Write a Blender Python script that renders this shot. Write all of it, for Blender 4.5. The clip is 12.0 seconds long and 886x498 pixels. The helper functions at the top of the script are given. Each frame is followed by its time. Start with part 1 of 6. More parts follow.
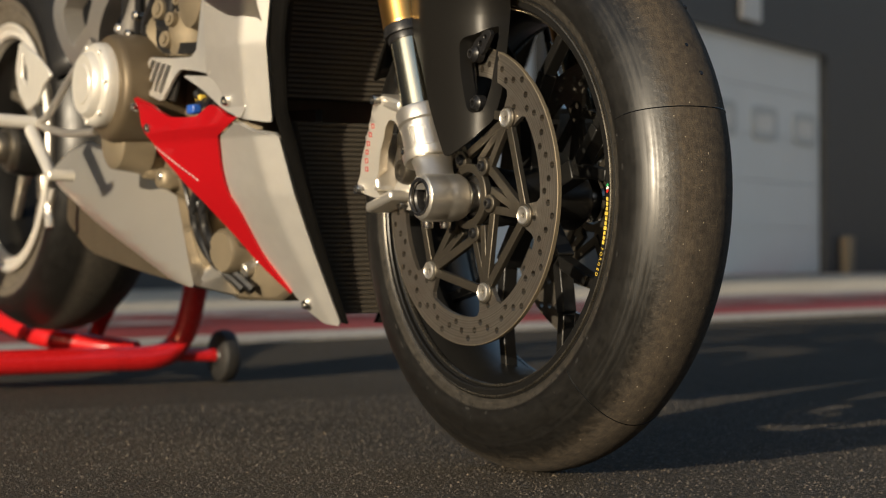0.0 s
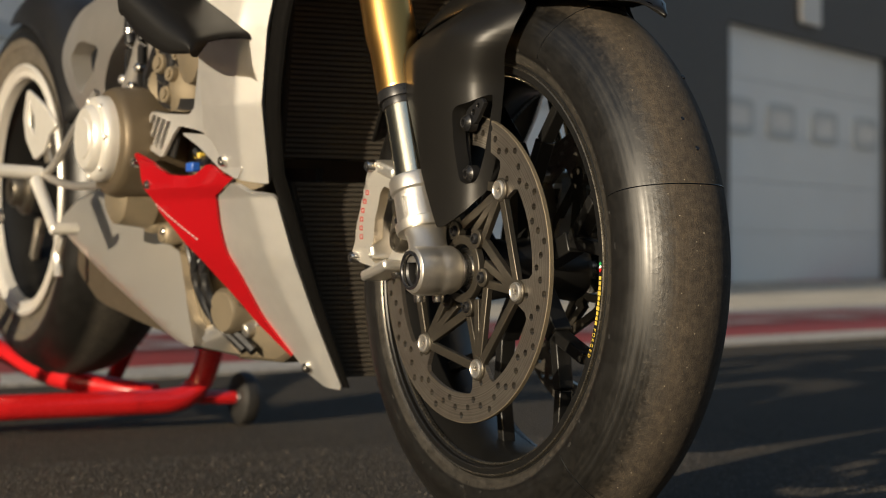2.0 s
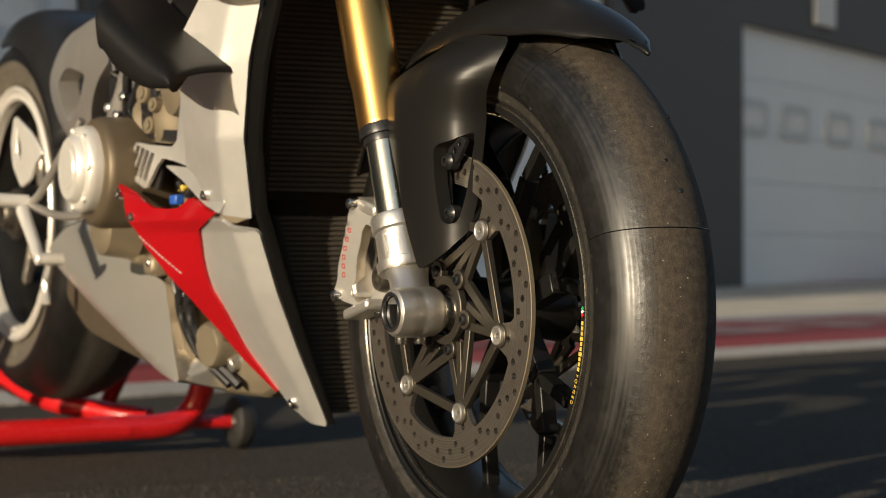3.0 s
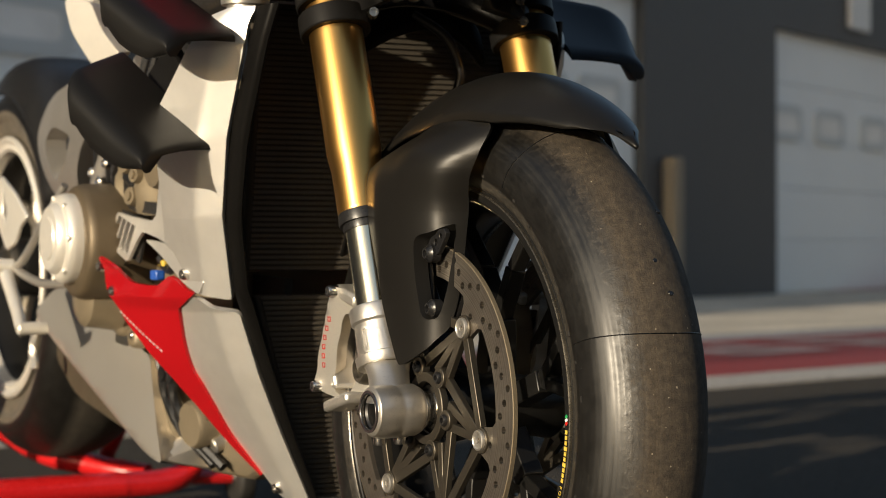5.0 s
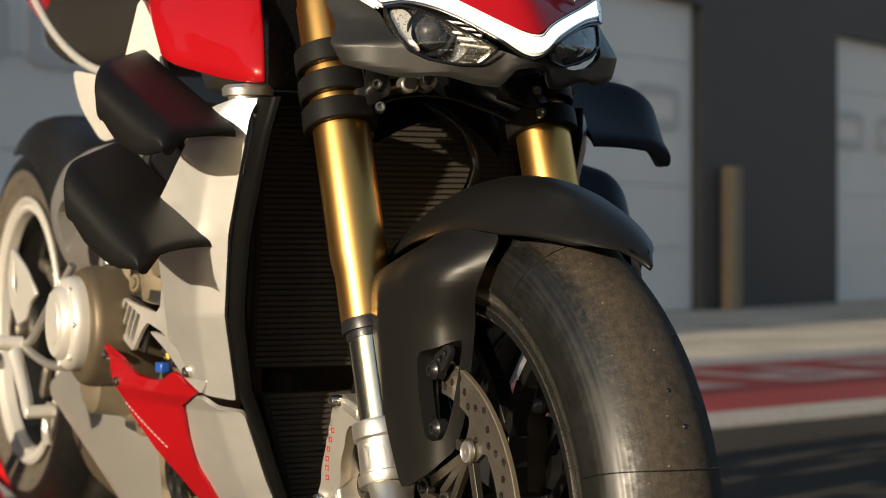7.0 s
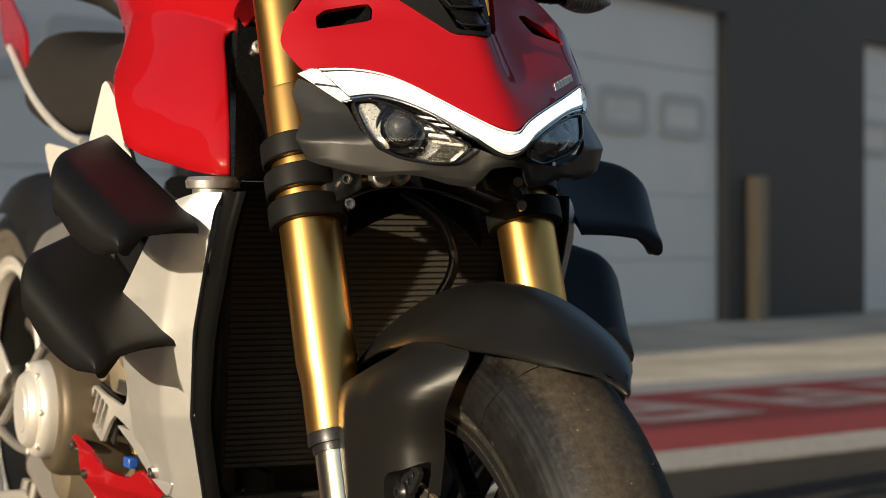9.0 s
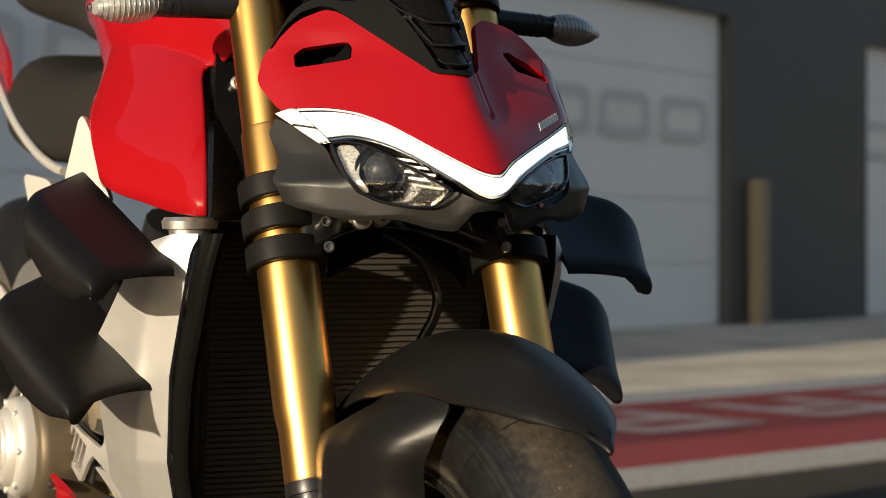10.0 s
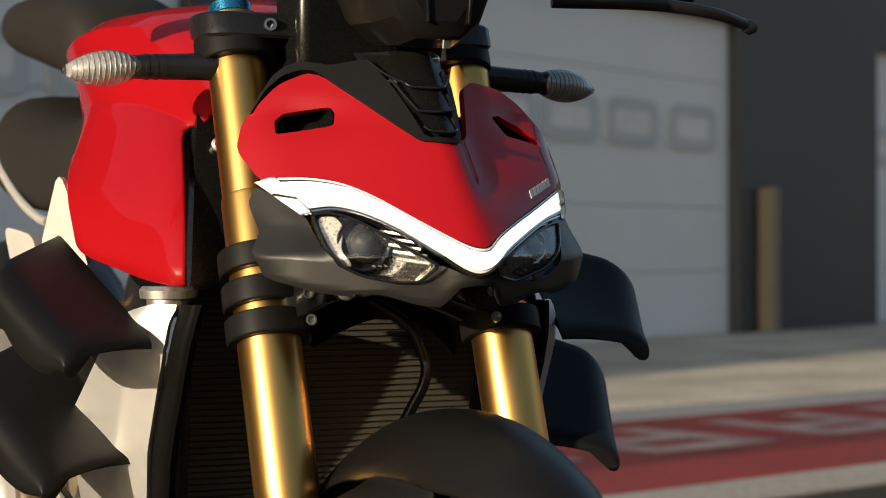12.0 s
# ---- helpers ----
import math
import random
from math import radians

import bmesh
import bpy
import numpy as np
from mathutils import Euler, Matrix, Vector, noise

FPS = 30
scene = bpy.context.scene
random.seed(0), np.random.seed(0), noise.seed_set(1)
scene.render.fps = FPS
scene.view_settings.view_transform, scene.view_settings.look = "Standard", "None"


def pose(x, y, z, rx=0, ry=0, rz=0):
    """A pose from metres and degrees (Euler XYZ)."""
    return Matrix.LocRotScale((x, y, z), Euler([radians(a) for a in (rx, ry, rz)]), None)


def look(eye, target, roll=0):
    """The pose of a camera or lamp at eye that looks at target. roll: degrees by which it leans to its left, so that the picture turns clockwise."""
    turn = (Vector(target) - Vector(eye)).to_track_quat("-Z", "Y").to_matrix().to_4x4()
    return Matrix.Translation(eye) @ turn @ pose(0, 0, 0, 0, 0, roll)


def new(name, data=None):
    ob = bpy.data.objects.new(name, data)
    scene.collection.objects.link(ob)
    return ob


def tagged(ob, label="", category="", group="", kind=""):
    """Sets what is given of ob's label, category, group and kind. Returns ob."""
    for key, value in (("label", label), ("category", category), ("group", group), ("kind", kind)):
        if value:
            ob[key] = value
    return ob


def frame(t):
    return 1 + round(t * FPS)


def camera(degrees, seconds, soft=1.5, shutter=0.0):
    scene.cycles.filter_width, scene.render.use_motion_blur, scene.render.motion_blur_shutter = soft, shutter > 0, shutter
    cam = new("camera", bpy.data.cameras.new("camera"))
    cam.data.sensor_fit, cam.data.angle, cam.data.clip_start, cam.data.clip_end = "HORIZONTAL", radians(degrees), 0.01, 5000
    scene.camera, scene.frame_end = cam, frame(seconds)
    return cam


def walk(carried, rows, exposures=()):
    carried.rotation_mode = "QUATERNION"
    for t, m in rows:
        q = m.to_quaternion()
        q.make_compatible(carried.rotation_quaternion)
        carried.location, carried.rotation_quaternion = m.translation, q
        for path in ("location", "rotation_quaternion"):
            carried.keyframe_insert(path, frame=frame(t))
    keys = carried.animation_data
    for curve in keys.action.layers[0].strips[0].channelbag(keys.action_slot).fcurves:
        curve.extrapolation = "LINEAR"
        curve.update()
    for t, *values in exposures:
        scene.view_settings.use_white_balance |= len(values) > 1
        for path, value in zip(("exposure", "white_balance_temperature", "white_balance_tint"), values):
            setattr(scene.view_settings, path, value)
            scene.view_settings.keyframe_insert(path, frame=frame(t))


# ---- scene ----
cam = camera(26.0, 12.0, soft=0.7)
PATH = [
    (0, (1.761, -1.186, 0.243), (0.053, -0.147, 0.251), -0.1),
    (0.5, (1.757, -1.162, 0.258), (0.038, -0.14, 0.267), -0.0),
    (1, (1.756, -1.141, 0.279), (0.028, -0.133, 0.286), -0.0),
    (1.5, (1.75, -1.115, 0.298), (0.015, -0.122, 0.306), -0.0),
    (2, (1.743, -1.089, 0.322), (0.001, -0.106, 0.329), -0.0),
    (2.5, (1.734, -1.063, 0.343), (-0.013, -0.089, 0.35), -0.0),
    (3, (1.725, -1.038, 0.365), (-0.025, -0.07, 0.371), -0.1),
    (5, (1.666, -0.944, 0.46), (-0.102, -0.009, 0.464), -0.1),
    (5.5, (1.649, -0.921, 0.486), (-0.126, 0.001, 0.49), -0.1),
    (6, (1.632, -0.899, 0.515), (-0.15, 0.009, 0.516), -0.0),
    (6.5, (1.617, -0.876, 0.54), (-0.173, 0.017, 0.542), -0.0),
    (7, (1.599, -0.851, 0.568), (-0.198, 0.027, 0.57), -0.0),
    (9, (1.526, -0.758, 0.666), (-0.284, 0.093, 0.668), -0.0),
    (9.5, (1.509, -0.74, 0.687), (-0.301, 0.11, 0.687), 0.0),
    (10, (1.493, -0.721, 0.707), (-0.318, 0.127, 0.708), 0.0),
    (10.5, (1.478, -0.708, 0.724), (-0.333, 0.141, 0.725), -0.0),
    (11, (1.463, -0.694, 0.742), (-0.349, 0.152, 0.743), -0.1),
    (11.5, (1.452, -0.683, 0.755), (-0.361, 0.16, 0.757), -0.1),
    (12, (1.442, -0.674, 0.769), (-0.374, 0.164, 0.772), -0.1),
]
walk(cam, [(t, look(eye, target, roll)) for t, eye, target, roll in PATH])
cam.data.dof.use_dof = True
cam.data.dof.focus_distance = 1.78
cam.data.dof.aperture_fstop = 8.2

# ---- world and sun ----
SUN_AZ = radians(-66.0)
SUN_EL = radians(10.5)
world = bpy.data.worlds.new("world")
scene.world = world
world.use_nodes = True
wn = world.node_tree
sky = wn.nodes.new("ShaderNodeTexSky")
sky.sky_type = "NISHITA"
sky.sun_disc = False
sky.sun_elevation = SUN_EL
sky.sun_rotation = math.pi / 2 - SUN_AZ
sky.dust_density = 1.5
wn.nodes["Background"].inputs["Strength"].default_value = 0.127
wn.links.new(sky.outputs["Color"], wn.nodes["Background"].inputs["Color"])
sun_data = bpy.data.lights.new("sun", "SUN")
sun_data.energy = 5.0
sun_data.angle = radians(0.6)
sun_data.color = (1.0, 0.853, 0.637)
sun_ob = new("sun", sun_data)
sun_dir = Vector((math.cos(SUN_AZ) * math.cos(SUN_EL), math.sin(SUN_AZ) * math.cos(SUN_EL), math.sin(SUN_EL)))
sun_ob.rotation_euler = sun_dir.to_track_quat("Z", "Y").to_euler()
sun_ob.location = sun_dir * 30
scene.view_settings.exposure = 0.29


# ---- materials ----
def material(name, col, rough=0.5, metal=0.0, col2=None, scale=30.0, fine=400.0, bump=0.0, coat=0.0,
             rough_var=0.15, mix=0.35, spec=0.5, aniso=0.0, stretch=(1, 1, 1), bump_dist=0.0005):
    m = bpy.data.materials.new(name)
    m.use_nodes = True
    nt = m.node_tree
    b = nt.nodes["Principled BSDF"]
    tc = nt.nodes.new("ShaderNodeTexCoord")
    mp = nt.nodes.new("ShaderNodeMapping")
    mp.inputs["Scale"].default_value = stretch
    nt.links.new(tc.outputs["Object"], mp.inputs["Vector"])
    big = nt.nodes.new("ShaderNodeTexNoise")
    big.inputs["Scale"].default_value = scale
    big.inputs["Detail"].default_value = 5
    small = nt.nodes.new("ShaderNodeTexNoise")
    small.inputs["Scale"].default_value = fine
    small.inputs["Detail"].default_value = 3
    nt.links.new(mp.outputs["Vector"], big.inputs["Vector"])
    nt.links.new(mp.outputs["Vector"], small.inputs["Vector"])
    ramp = nt.nodes.new("ShaderNodeMapRange")
    ramp.inputs["From Min"].default_value = 0.35
    ramp.inputs["From Max"].default_value = 0.68
    ramp.inputs["To Max"].default_value = mix
    nt.links.new(big.outputs["Fac"], ramp.inputs["Value"])
    mx = nt.nodes.new("ShaderNodeMix")
    mx.data_type = "RGBA"
    mx.inputs["A"].default_value = (*col, 1)
    mx.inputs["B"].default_value = (*(col2 or [c * 0.6 for c in col]), 1)
    nt.links.new(ramp.outputs["Result"], mx.inputs["Factor"])
    nt.links.new(mx.outputs["Result"], b.inputs["Base Color"])
    rr = nt.nodes.new("ShaderNodeMapRange")
    rr.inputs["From Min"].default_value = 0.3
    rr.inputs["From Max"].default_value = 0.7
    rr.inputs["To Min"].default_value = max(0.02, rough - rough_var)
    rr.inputs["To Max"].default_value = min(1.0, rough + rough_var)
    nt.links.new(small.outputs["Fac"], rr.inputs["Value"])
    nt.links.new(rr.outputs["Result"], b.inputs["Roughness"])
    b.inputs["Metallic"].default_value = metal
    b.inputs["Specular IOR Level"].default_value = spec
    b.inputs["Coat Weight"].default_value = coat
    b.inputs["Coat Roughness"].default_value = 0.04
    b.inputs["Anisotropic"].default_value = aniso
    if bump:
        bp = nt.nodes.new("ShaderNodeBump")
        bp.inputs["Strength"].default_value = bump
        bp.inputs["Distance"].default_value = bump_dist
        nt.links.new(small.outputs["Fac"], bp.inputs["Height"])
        nt.links.new(bp.outputs["Normal"], b.inputs["Normal"])
    return m


RED = material("red_paint", (0.325, 0.0042, 0.0075), 0.48, 0.0, (0.30, 0.0040, 0.0070), coat=0.7, rough_var=0.04, spec=0.04, scale=12)
SILVER = material("silver_paint", (0.88, 0.86, 0.82), 0.47, 0.86, (0.80, 0.78, 0.745), scale=40, fine=1400, rough_var=0.05, mix=0.5, bump=0.10, bump_dist=0.0003)
ALU_SHELL = material("brushed_shell", (0.68, 0.645, 0.59), 0.36, 0.85, (0.60, 0.57, 0.52), scale=9, fine=600, rough_var=0.1)
MATT_GREY = material("satin_grey", (0.0085, 0.0079, 0.0070), 0.38, 0.08, (0.0070, 0.0065, 0.0059), scale=25, fine=1800, rough_var=0.03, spec=0.26, bump=0.05, bump_dist=0.0002)
BLACK_PLASTIC = material("black_plastic", (0.0075, 0.0072, 0.007), 0.48, 0.0, (0.010, 0.0095, 0.009), scale=20, fine=1600, rough_var=0.05, spec=0.12, bump=0.12, bump_dist=0.0002)
BLACK_SATIN = material("black_satin", (0.013, 0.013, 0.014), 0.36, 0.2, (0.022, 0.021, 0.020), scale=30, rough_var=0.1)
BLACK_GLOSS = material("black_gloss", (0.008, 0.008, 0.009), 0.14, 0.0, (0.012, 0.012, 0.012), rough_var=0.05)
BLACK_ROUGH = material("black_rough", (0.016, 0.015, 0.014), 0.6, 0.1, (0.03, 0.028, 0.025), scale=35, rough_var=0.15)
GOLD = material("gold_anodised", (0.68, 0.39, 0.12), 0.31, 1.0, (0.64, 0.36, 0.10), scale=9, fine=600, rough_var=0.003, mix=0.3)
CHROME = material("hard_chrome", (0.72, 0.70, 0.66), 0.10, 1.0, (0.66, 0.64, 0.60), rough_var=0.04)
STANCHION = material("stanchion_chrome", (0.84, 0.78, 0.60), 0.20, 1.0, (0.78, 0.72, 0.55), rough_var=0.02)
CAST = material("cast_alloy", (0.66, 0.63, 0.58), 0.36, 0.9, (0.56, 0.535, 0.49), scale=40, fine=1800, rough_var=0.1, bump=0.25, bump_dist=0.0003)
NICKEL = material("nickel_alloy", (0.76, 0.73, 0.67), 0.36, 0.85, (0.66, 0.63, 0.58), scale=45, fine=1500, rough_var=0.1, bump=0.12, bump_dist=0.0002)
BRONZE = material("magnesium_bronze", (0.25, 0.205, 0.14), 0.52, 0.55, (0.18, 0.148, 0.10), scale=25, fine=1200, rough_var=0.1, bump=0.15, bump_dist=0.0003)
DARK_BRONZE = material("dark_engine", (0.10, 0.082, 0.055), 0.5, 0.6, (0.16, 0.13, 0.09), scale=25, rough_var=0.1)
DISC_STEEL = material("disc_steel", (0.40, 0.36, 0.305), 0.37, 0.92, (0.33, 0.285, 0.24), scale=60, fine=900, rough_var=0.04, mix=0.7)
DARK_ALLOY = material("dark_anodised", (0.10, 0.088, 0.070), 0.42, 0.8, (0.072, 0.063, 0.051), scale=30, rough_var=0.03)
RIM_GLINT = material("rim_glint_metal", (0.16, 0.145, 0.12), 0.30, 0.85, (0.07, 0.065, 0.055), scale=50, rough_var=0.08, mix=0.8)
RIM_BLACK = material("rim_black", (0.0075, 0.0074, 0.0072), 0.36, 0.1, (0.012, 0.0112, 0.010), scale=12, rough_var=0.02, mix=0.3, spec=0.35)
STEEL = material("bolt_steel", (0.55, 0.53, 0.50), 0.25, 1.0, (0.46, 0.44, 0.41), scale=30, rough_var=0.02)
SEAT = material("seat_cover", (0.019, 0.017, 0.015), 0.62, 0.0, (0.025, 0.022, 0.019), scale=30, fine=1500, bump=0.3, rough_var=0.08, spec=0.2)
STAND_RED = material("stand_red", (0.52, 0.012, 0.014), 0.25, 0.0, (0.46, 0.010, 0.012), coat=0.5, rough_var=0.05)
RUBBER = material("black_rubber", (0.016, 0.015, 0.014), 0.55, 0.0, (0.028, 0.026, 0.023), scale=50, rough_var=0.1)
DOOR_GREY = material("door_grey", (0.88, 0.90, 0.89), 0.5, 0.0, (0.79, 0.80, 0.79), scale=1.2, fine=60, rough_var=0.08)
FRAME_GREY = material("window_frame_grey", (0.60, 0.63, 0.63), 0.5, 0.0, (0.55, 0.58, 0.58), scale=4)
WALL_DARK = material("wall_cladding", (0.072, 0.075, 0.078), 0.6, 0.0, (0.082, 0.085, 0.088), scale=0.8, fine=40, rough_var=0.08)
POST_TAN = material("post_render", (0.30, 0.25, 0.18), 0.7, 0.0, (0.24, 0.20, 0.15), scale=6)
YELLOW = material("yellow_paint", (0.60, 0.43, 0.06), 0.5)
WHITE = material("white_paint", (0.75, 0.75, 0.73), 0.5, 0.0, (0.6, 0.6, 0.58))
GREEN = material("green_paint", (0.02, 0.28, 0.08), 0.5)
MARK_RED = material("mark_red", (0.46, 0.014, 0.010), 0.5)
BLUE = material("blue_plastic", (0.02, 0.09, 0.40), 0.4)
WINDOW_PALE = material("frosted_pane", (0.88, 0.88, 0.86), 0.25, 0.0, (0.62, 0.62, 0.60), scale=3)
PALE_GREY = material("pale_mark", (0.50, 0.48, 0.45), 0.5)


LAMP_BOWL = material("lamp_bowl", (0.30, 0.285, 0.26), 0.24, 0.9, (0.16, 0.15, 0.135), scale=60, rough_var=0.06, mix=0.8)
REFLECT = material("lamp_reflector", (0.46, 0.44, 0.40), 0.30, 0.7, (0.30, 0.29, 0.26), rough_var=0.05)
BLACK_TRIM = material("trim_plastic", (0.0070, 0.0067, 0.0064), 0.50, 0.0, (0.011, 0.0105, 0.010), scale=20, fine=1600, rough_var=0.08, bump=0.1, bump_dist=0.0002, spec=0.15)
CHIN_GREY = material("chin_plastic", (0.0145, 0.0137, 0.0126), 0.40, 0.05, (0.0120, 0.0114, 0.0105), scale=25, fine=1800, rough_var=0.03, spec=0.40, bump=0.06, bump_dist=0.0002)
STEP_BLACK = material("step_black", (0.006, 0.006, 0.006), 0.25, 0.0, (0.008, 0.008, 0.008), rough_var=0.05, spec=0.25)
SHROUD_BLACK = material("shroud_black", (0.0042, 0.0040, 0.0038), 0.40, 0.0, (0.0058, 0.0055, 0.0052), rough_var=0.04, spec=0.10)
GLASS_DARK = material("projector_glass", (0.03, 0.03, 0.032), 0.03, 0.0, (0.05, 0.05, 0.05), spec=0.9, rough_var=0.01)
BLUE_ANOD = material("blue_anodised", (0.03, 0.22, 0.42), 0.3, 0.8)
SHELL_METAL = material("silencer_shell", (0.78, 0.74, 0.67), 0.42, 0.88, (0.66, 0.625, 0.565), scale=6, rough_var=0.03)
FRAME_ALU = material("frame_alloy", (0.44, 0.415, 0.38), 0.40, 0.75, (0.34, 0.32, 0.295), scale=20, rough_var=0.08)
COVER_PALE = material("pale_cover", (0.72, 0.69, 0.63), 0.38, 0.45, (0.60, 0.575, 0.52), scale=40, rough_var=0.08)
SPOKE_R = material("rear_spoke", (0.55, 0.50, 0.42), 0.35, 0.9, (0.45, 0.41, 0.34))


def ring_worn(m, centre, depth):
    """Adds the fine rings that pads or a lathe leave round a centre to a material."""
    nt = m.node_tree
    b = nt.nodes["Principled BSDF"]
    tc = nt.nodes.new("ShaderNodeTexCoord")
    flat = nt.nodes.new("ShaderNodeVectorMath")
    flat.operation = "MULTIPLY"
    flat.inputs[1].default_value = (1, 0, 1)
    nt.links.new(tc.outputs["Object"], flat.inputs[0])
    dist = nt.nodes.new("ShaderNodeVectorMath")
    dist.operation = "DISTANCE"
    dist.inputs[1].default_value = centre
    nt.links.new(flat.outputs["Vector"], dist.inputs[0])
    ring = nt.nodes.new("ShaderNodeTexNoise")
    ring.noise_dimensions = "1D"
    ring.inputs["Scale"].default_value = 900
    ring.inputs["Detail"].default_value = 4
    nt.links.new(dist.outputs["Value"], ring.inputs["W"])
    fac = nt.nodes.new("ShaderNodeMapRange")
    fac.inputs["From Min"].default_value, fac.inputs["From Max"].default_value = 0.3, 0.7
    fac.inputs["To Min"].default_value, fac.inputs["To Max"].default_value = 0.55, 1.15
    nt.links.new(ring.outputs["Fac"], fac.inputs["Value"])
    scale = nt.nodes.new("ShaderNodeVectorMath")
    scale.operation = "SCALE"
    nt.links.new(b.inputs["Base Color"].links[0].from_socket, scale.inputs[0])
    nt.links.new(fac.outputs["Result"], scale.inputs["Scale"])
    nt.links.new(scale.outputs["Vector"], b.inputs["Base Color"])
    bp = nt.nodes.new("ShaderNodeBump")
    bp.inputs["Strength"].default_value = 0.5
    bp.inputs["Distance"].default_value = depth
    nt.links.new(ring.outputs["Fac"], bp.inputs["Height"])
    nt.links.new(bp.outputs["Normal"], b.inputs["Normal"])


ring_worn(DISC_STEEL, (-0.003, 0, 0.307), 0.0004)


def glass(name, tint, rough, ior=1.45):
    m = bpy.data.materials.new(name)
    m.use_nodes = True
    b = m.node_tree.nodes["Principled BSDF"]
    b.inputs["Base Color"].default_value = (*tint, 1)
    b.inputs["Roughness"].default_value = rough
    b.inputs["IOR"].default_value = ior
    b.inputs["Transmission Weight"].default_value = 1.0
    return m


GLASS = glass("clear_lens", (0.97, 0.97, 0.95), 0.01, 1.36)
DRL = bpy.data.materials.new("daylight_lamp")
DRL.use_nodes = True
_b = DRL.node_tree.nodes["Principled BSDF"]
_b.inputs["Base Color"].default_value = (0.9, 0.93, 0.93, 1)
_b.inputs["Roughness"].default_value = 0.25
_b.inputs["Emission Color"].default_value = (0.88, 1.0, 0.97, 1)
_b.inputs["Emission Strength"].default_value = 1.1


def ground_material(name, stops, speck, rough, bump, bump_dist, patch=0.5, grain=550.0):
    """Mineral ground: two sizes of aggregate, broad stains and a bump from the stones."""
    m = bpy.data.materials.new(name)
    m.use_nodes = True
    nt = m.node_tree
    b = nt.nodes["Principled BSDF"]
    tc = nt.nodes.new("ShaderNodeTexCoord")
    n1 = nt.nodes.new("ShaderNodeTexNoise")
    n1.inputs["Scale"].default_value = patch
    n1.inputs["Detail"].default_value = 6
    v1 = nt.nodes.new("ShaderNodeTexVoronoi")
    v1.inputs["Scale"].default_value = grain * 0.35
    v2 = nt.nodes.new("ShaderNodeTexNoise")
    v2.inputs["Scale"].default_value = grain
    v2.inputs["Detail"].default_value = 4
    for n in (n1, v1, v2):
        nt.links.new(tc.outputs["Object"], n.inputs["Vector"])
    r1 = nt.nodes.new("ShaderNodeValToRGB")
    r1.color_ramp.elements[0].position, r1.color_ramp.elements[1].position = 0.3, 0.7
    r1.color_ramp.elements[0].color = (*stops[0], 1)
    r1.color_ramp.elements[1].color = (*stops[1], 1)
    nt.links.new(n1.outputs["Fac"], r1.inputs["Fac"])
    sp = nt.nodes.new("ShaderNodeMapRange")
    sp.inputs["From Min"].default_value = 0.45
    sp.inputs["From Max"].default_value = 0.85
    sp.inputs["To Max"].default_value = 0.75
    sep = nt.nodes.new("ShaderNodeSeparateColor")
    nt.links.new(v1.outputs["Color"], sep.inputs["Color"])
    nt.links.new(sep.outputs["Red"], sp.inputs["Value"])
    mx = nt.nodes.new("ShaderNodeMix")
    mx.data_type = "RGBA"
    nt.links.new(sp.outputs["Result"], mx.inputs["Factor"])
    nt.links.new(r1.outputs["Color"], mx.inputs["A"])
    mx.inputs["B"].default_value = (*speck, 1)
    nt.links.new(mx.outputs["Result"], b.inputs["Base Color"])
    b.inputs["Roughness"].default_value = rough
    b.inputs["Specular IOR Level"].default_value = 0.15
    add = nt.nodes.new("ShaderNodeMath")
    add.operation = "MULTIPLY_ADD"
    nt.links.new(v1.outputs["Distance"], add.inputs[0])
    add.inputs[1].default_value = -1.1
    nt.links.new(v2.outputs["Fac"], add.inputs[2])
    bp = nt.nodes.new("ShaderNodeBump")
    bp.inputs["Strength"].default_value = bump
    bp.inputs["Distance"].default_value = bump_dist
    nt.links.new(add.outputs["Value"], bp.inputs["Height"])
    nt.links.new(bp.outputs["Normal"], b.inputs["Normal"])
    return m


ASPHALT = ground_material("asphalt", ((0.036, 0.031, 0.0255), (0.066, 0.056, 0.0445)), (0.098, 0.083, 0.064), 0.82, 1.0, 0.0035)
CONCRETE = ground_material("concrete", ((0.40, 0.35, 0.275), (0.84, 0.75, 0.60)), (0.52, 0.455, 0.37), 0.8, 0.3, 0.002, patch=1.3, grain=120)
KERB_RED = ground_material("kerb_red_paint", ((0.28, 0.050, 0.046), (0.42, 0.070, 0.062)), (0.25, 0.060, 0.056), 0.55, 0.3, 0.002, patch=1.1, grain=140)
KERB_MAROON = ground_material("kerb_dark_red", ((0.16, 0.034, 0.034), (0.30, 0.052, 0.050)), (0.16, 0.045, 0.045), 0.6, 0.3, 0.002, patch=1.6, grain=140)
KERB_PALE = ground_material("kerb_pale_paint", ((0.20, 0.13, 0.13), (0.42, 0.35, 0.34)), (0.26, 0.17, 0.17), 0.6, 0.3, 0.002, patch=2.5, grain=140)
KERB_WHITE = ground_material("kerb_white_paint", ((0.44, 0.40, 0.345), (0.60, 0.55, 0.48)), (0.36, 0.33, 0.29), 0.6, 0.3, 0.002, patch=0.9, grain=140)
KERB_GREY = ground_material("kerb_grey_paint", ((0.30, 0.30, 0.30), (0.44, 0.43, 0.42)), (0.28, 0.27, 0.26), 0.6, 0.3, 0.002, patch=0.9, grain=140)


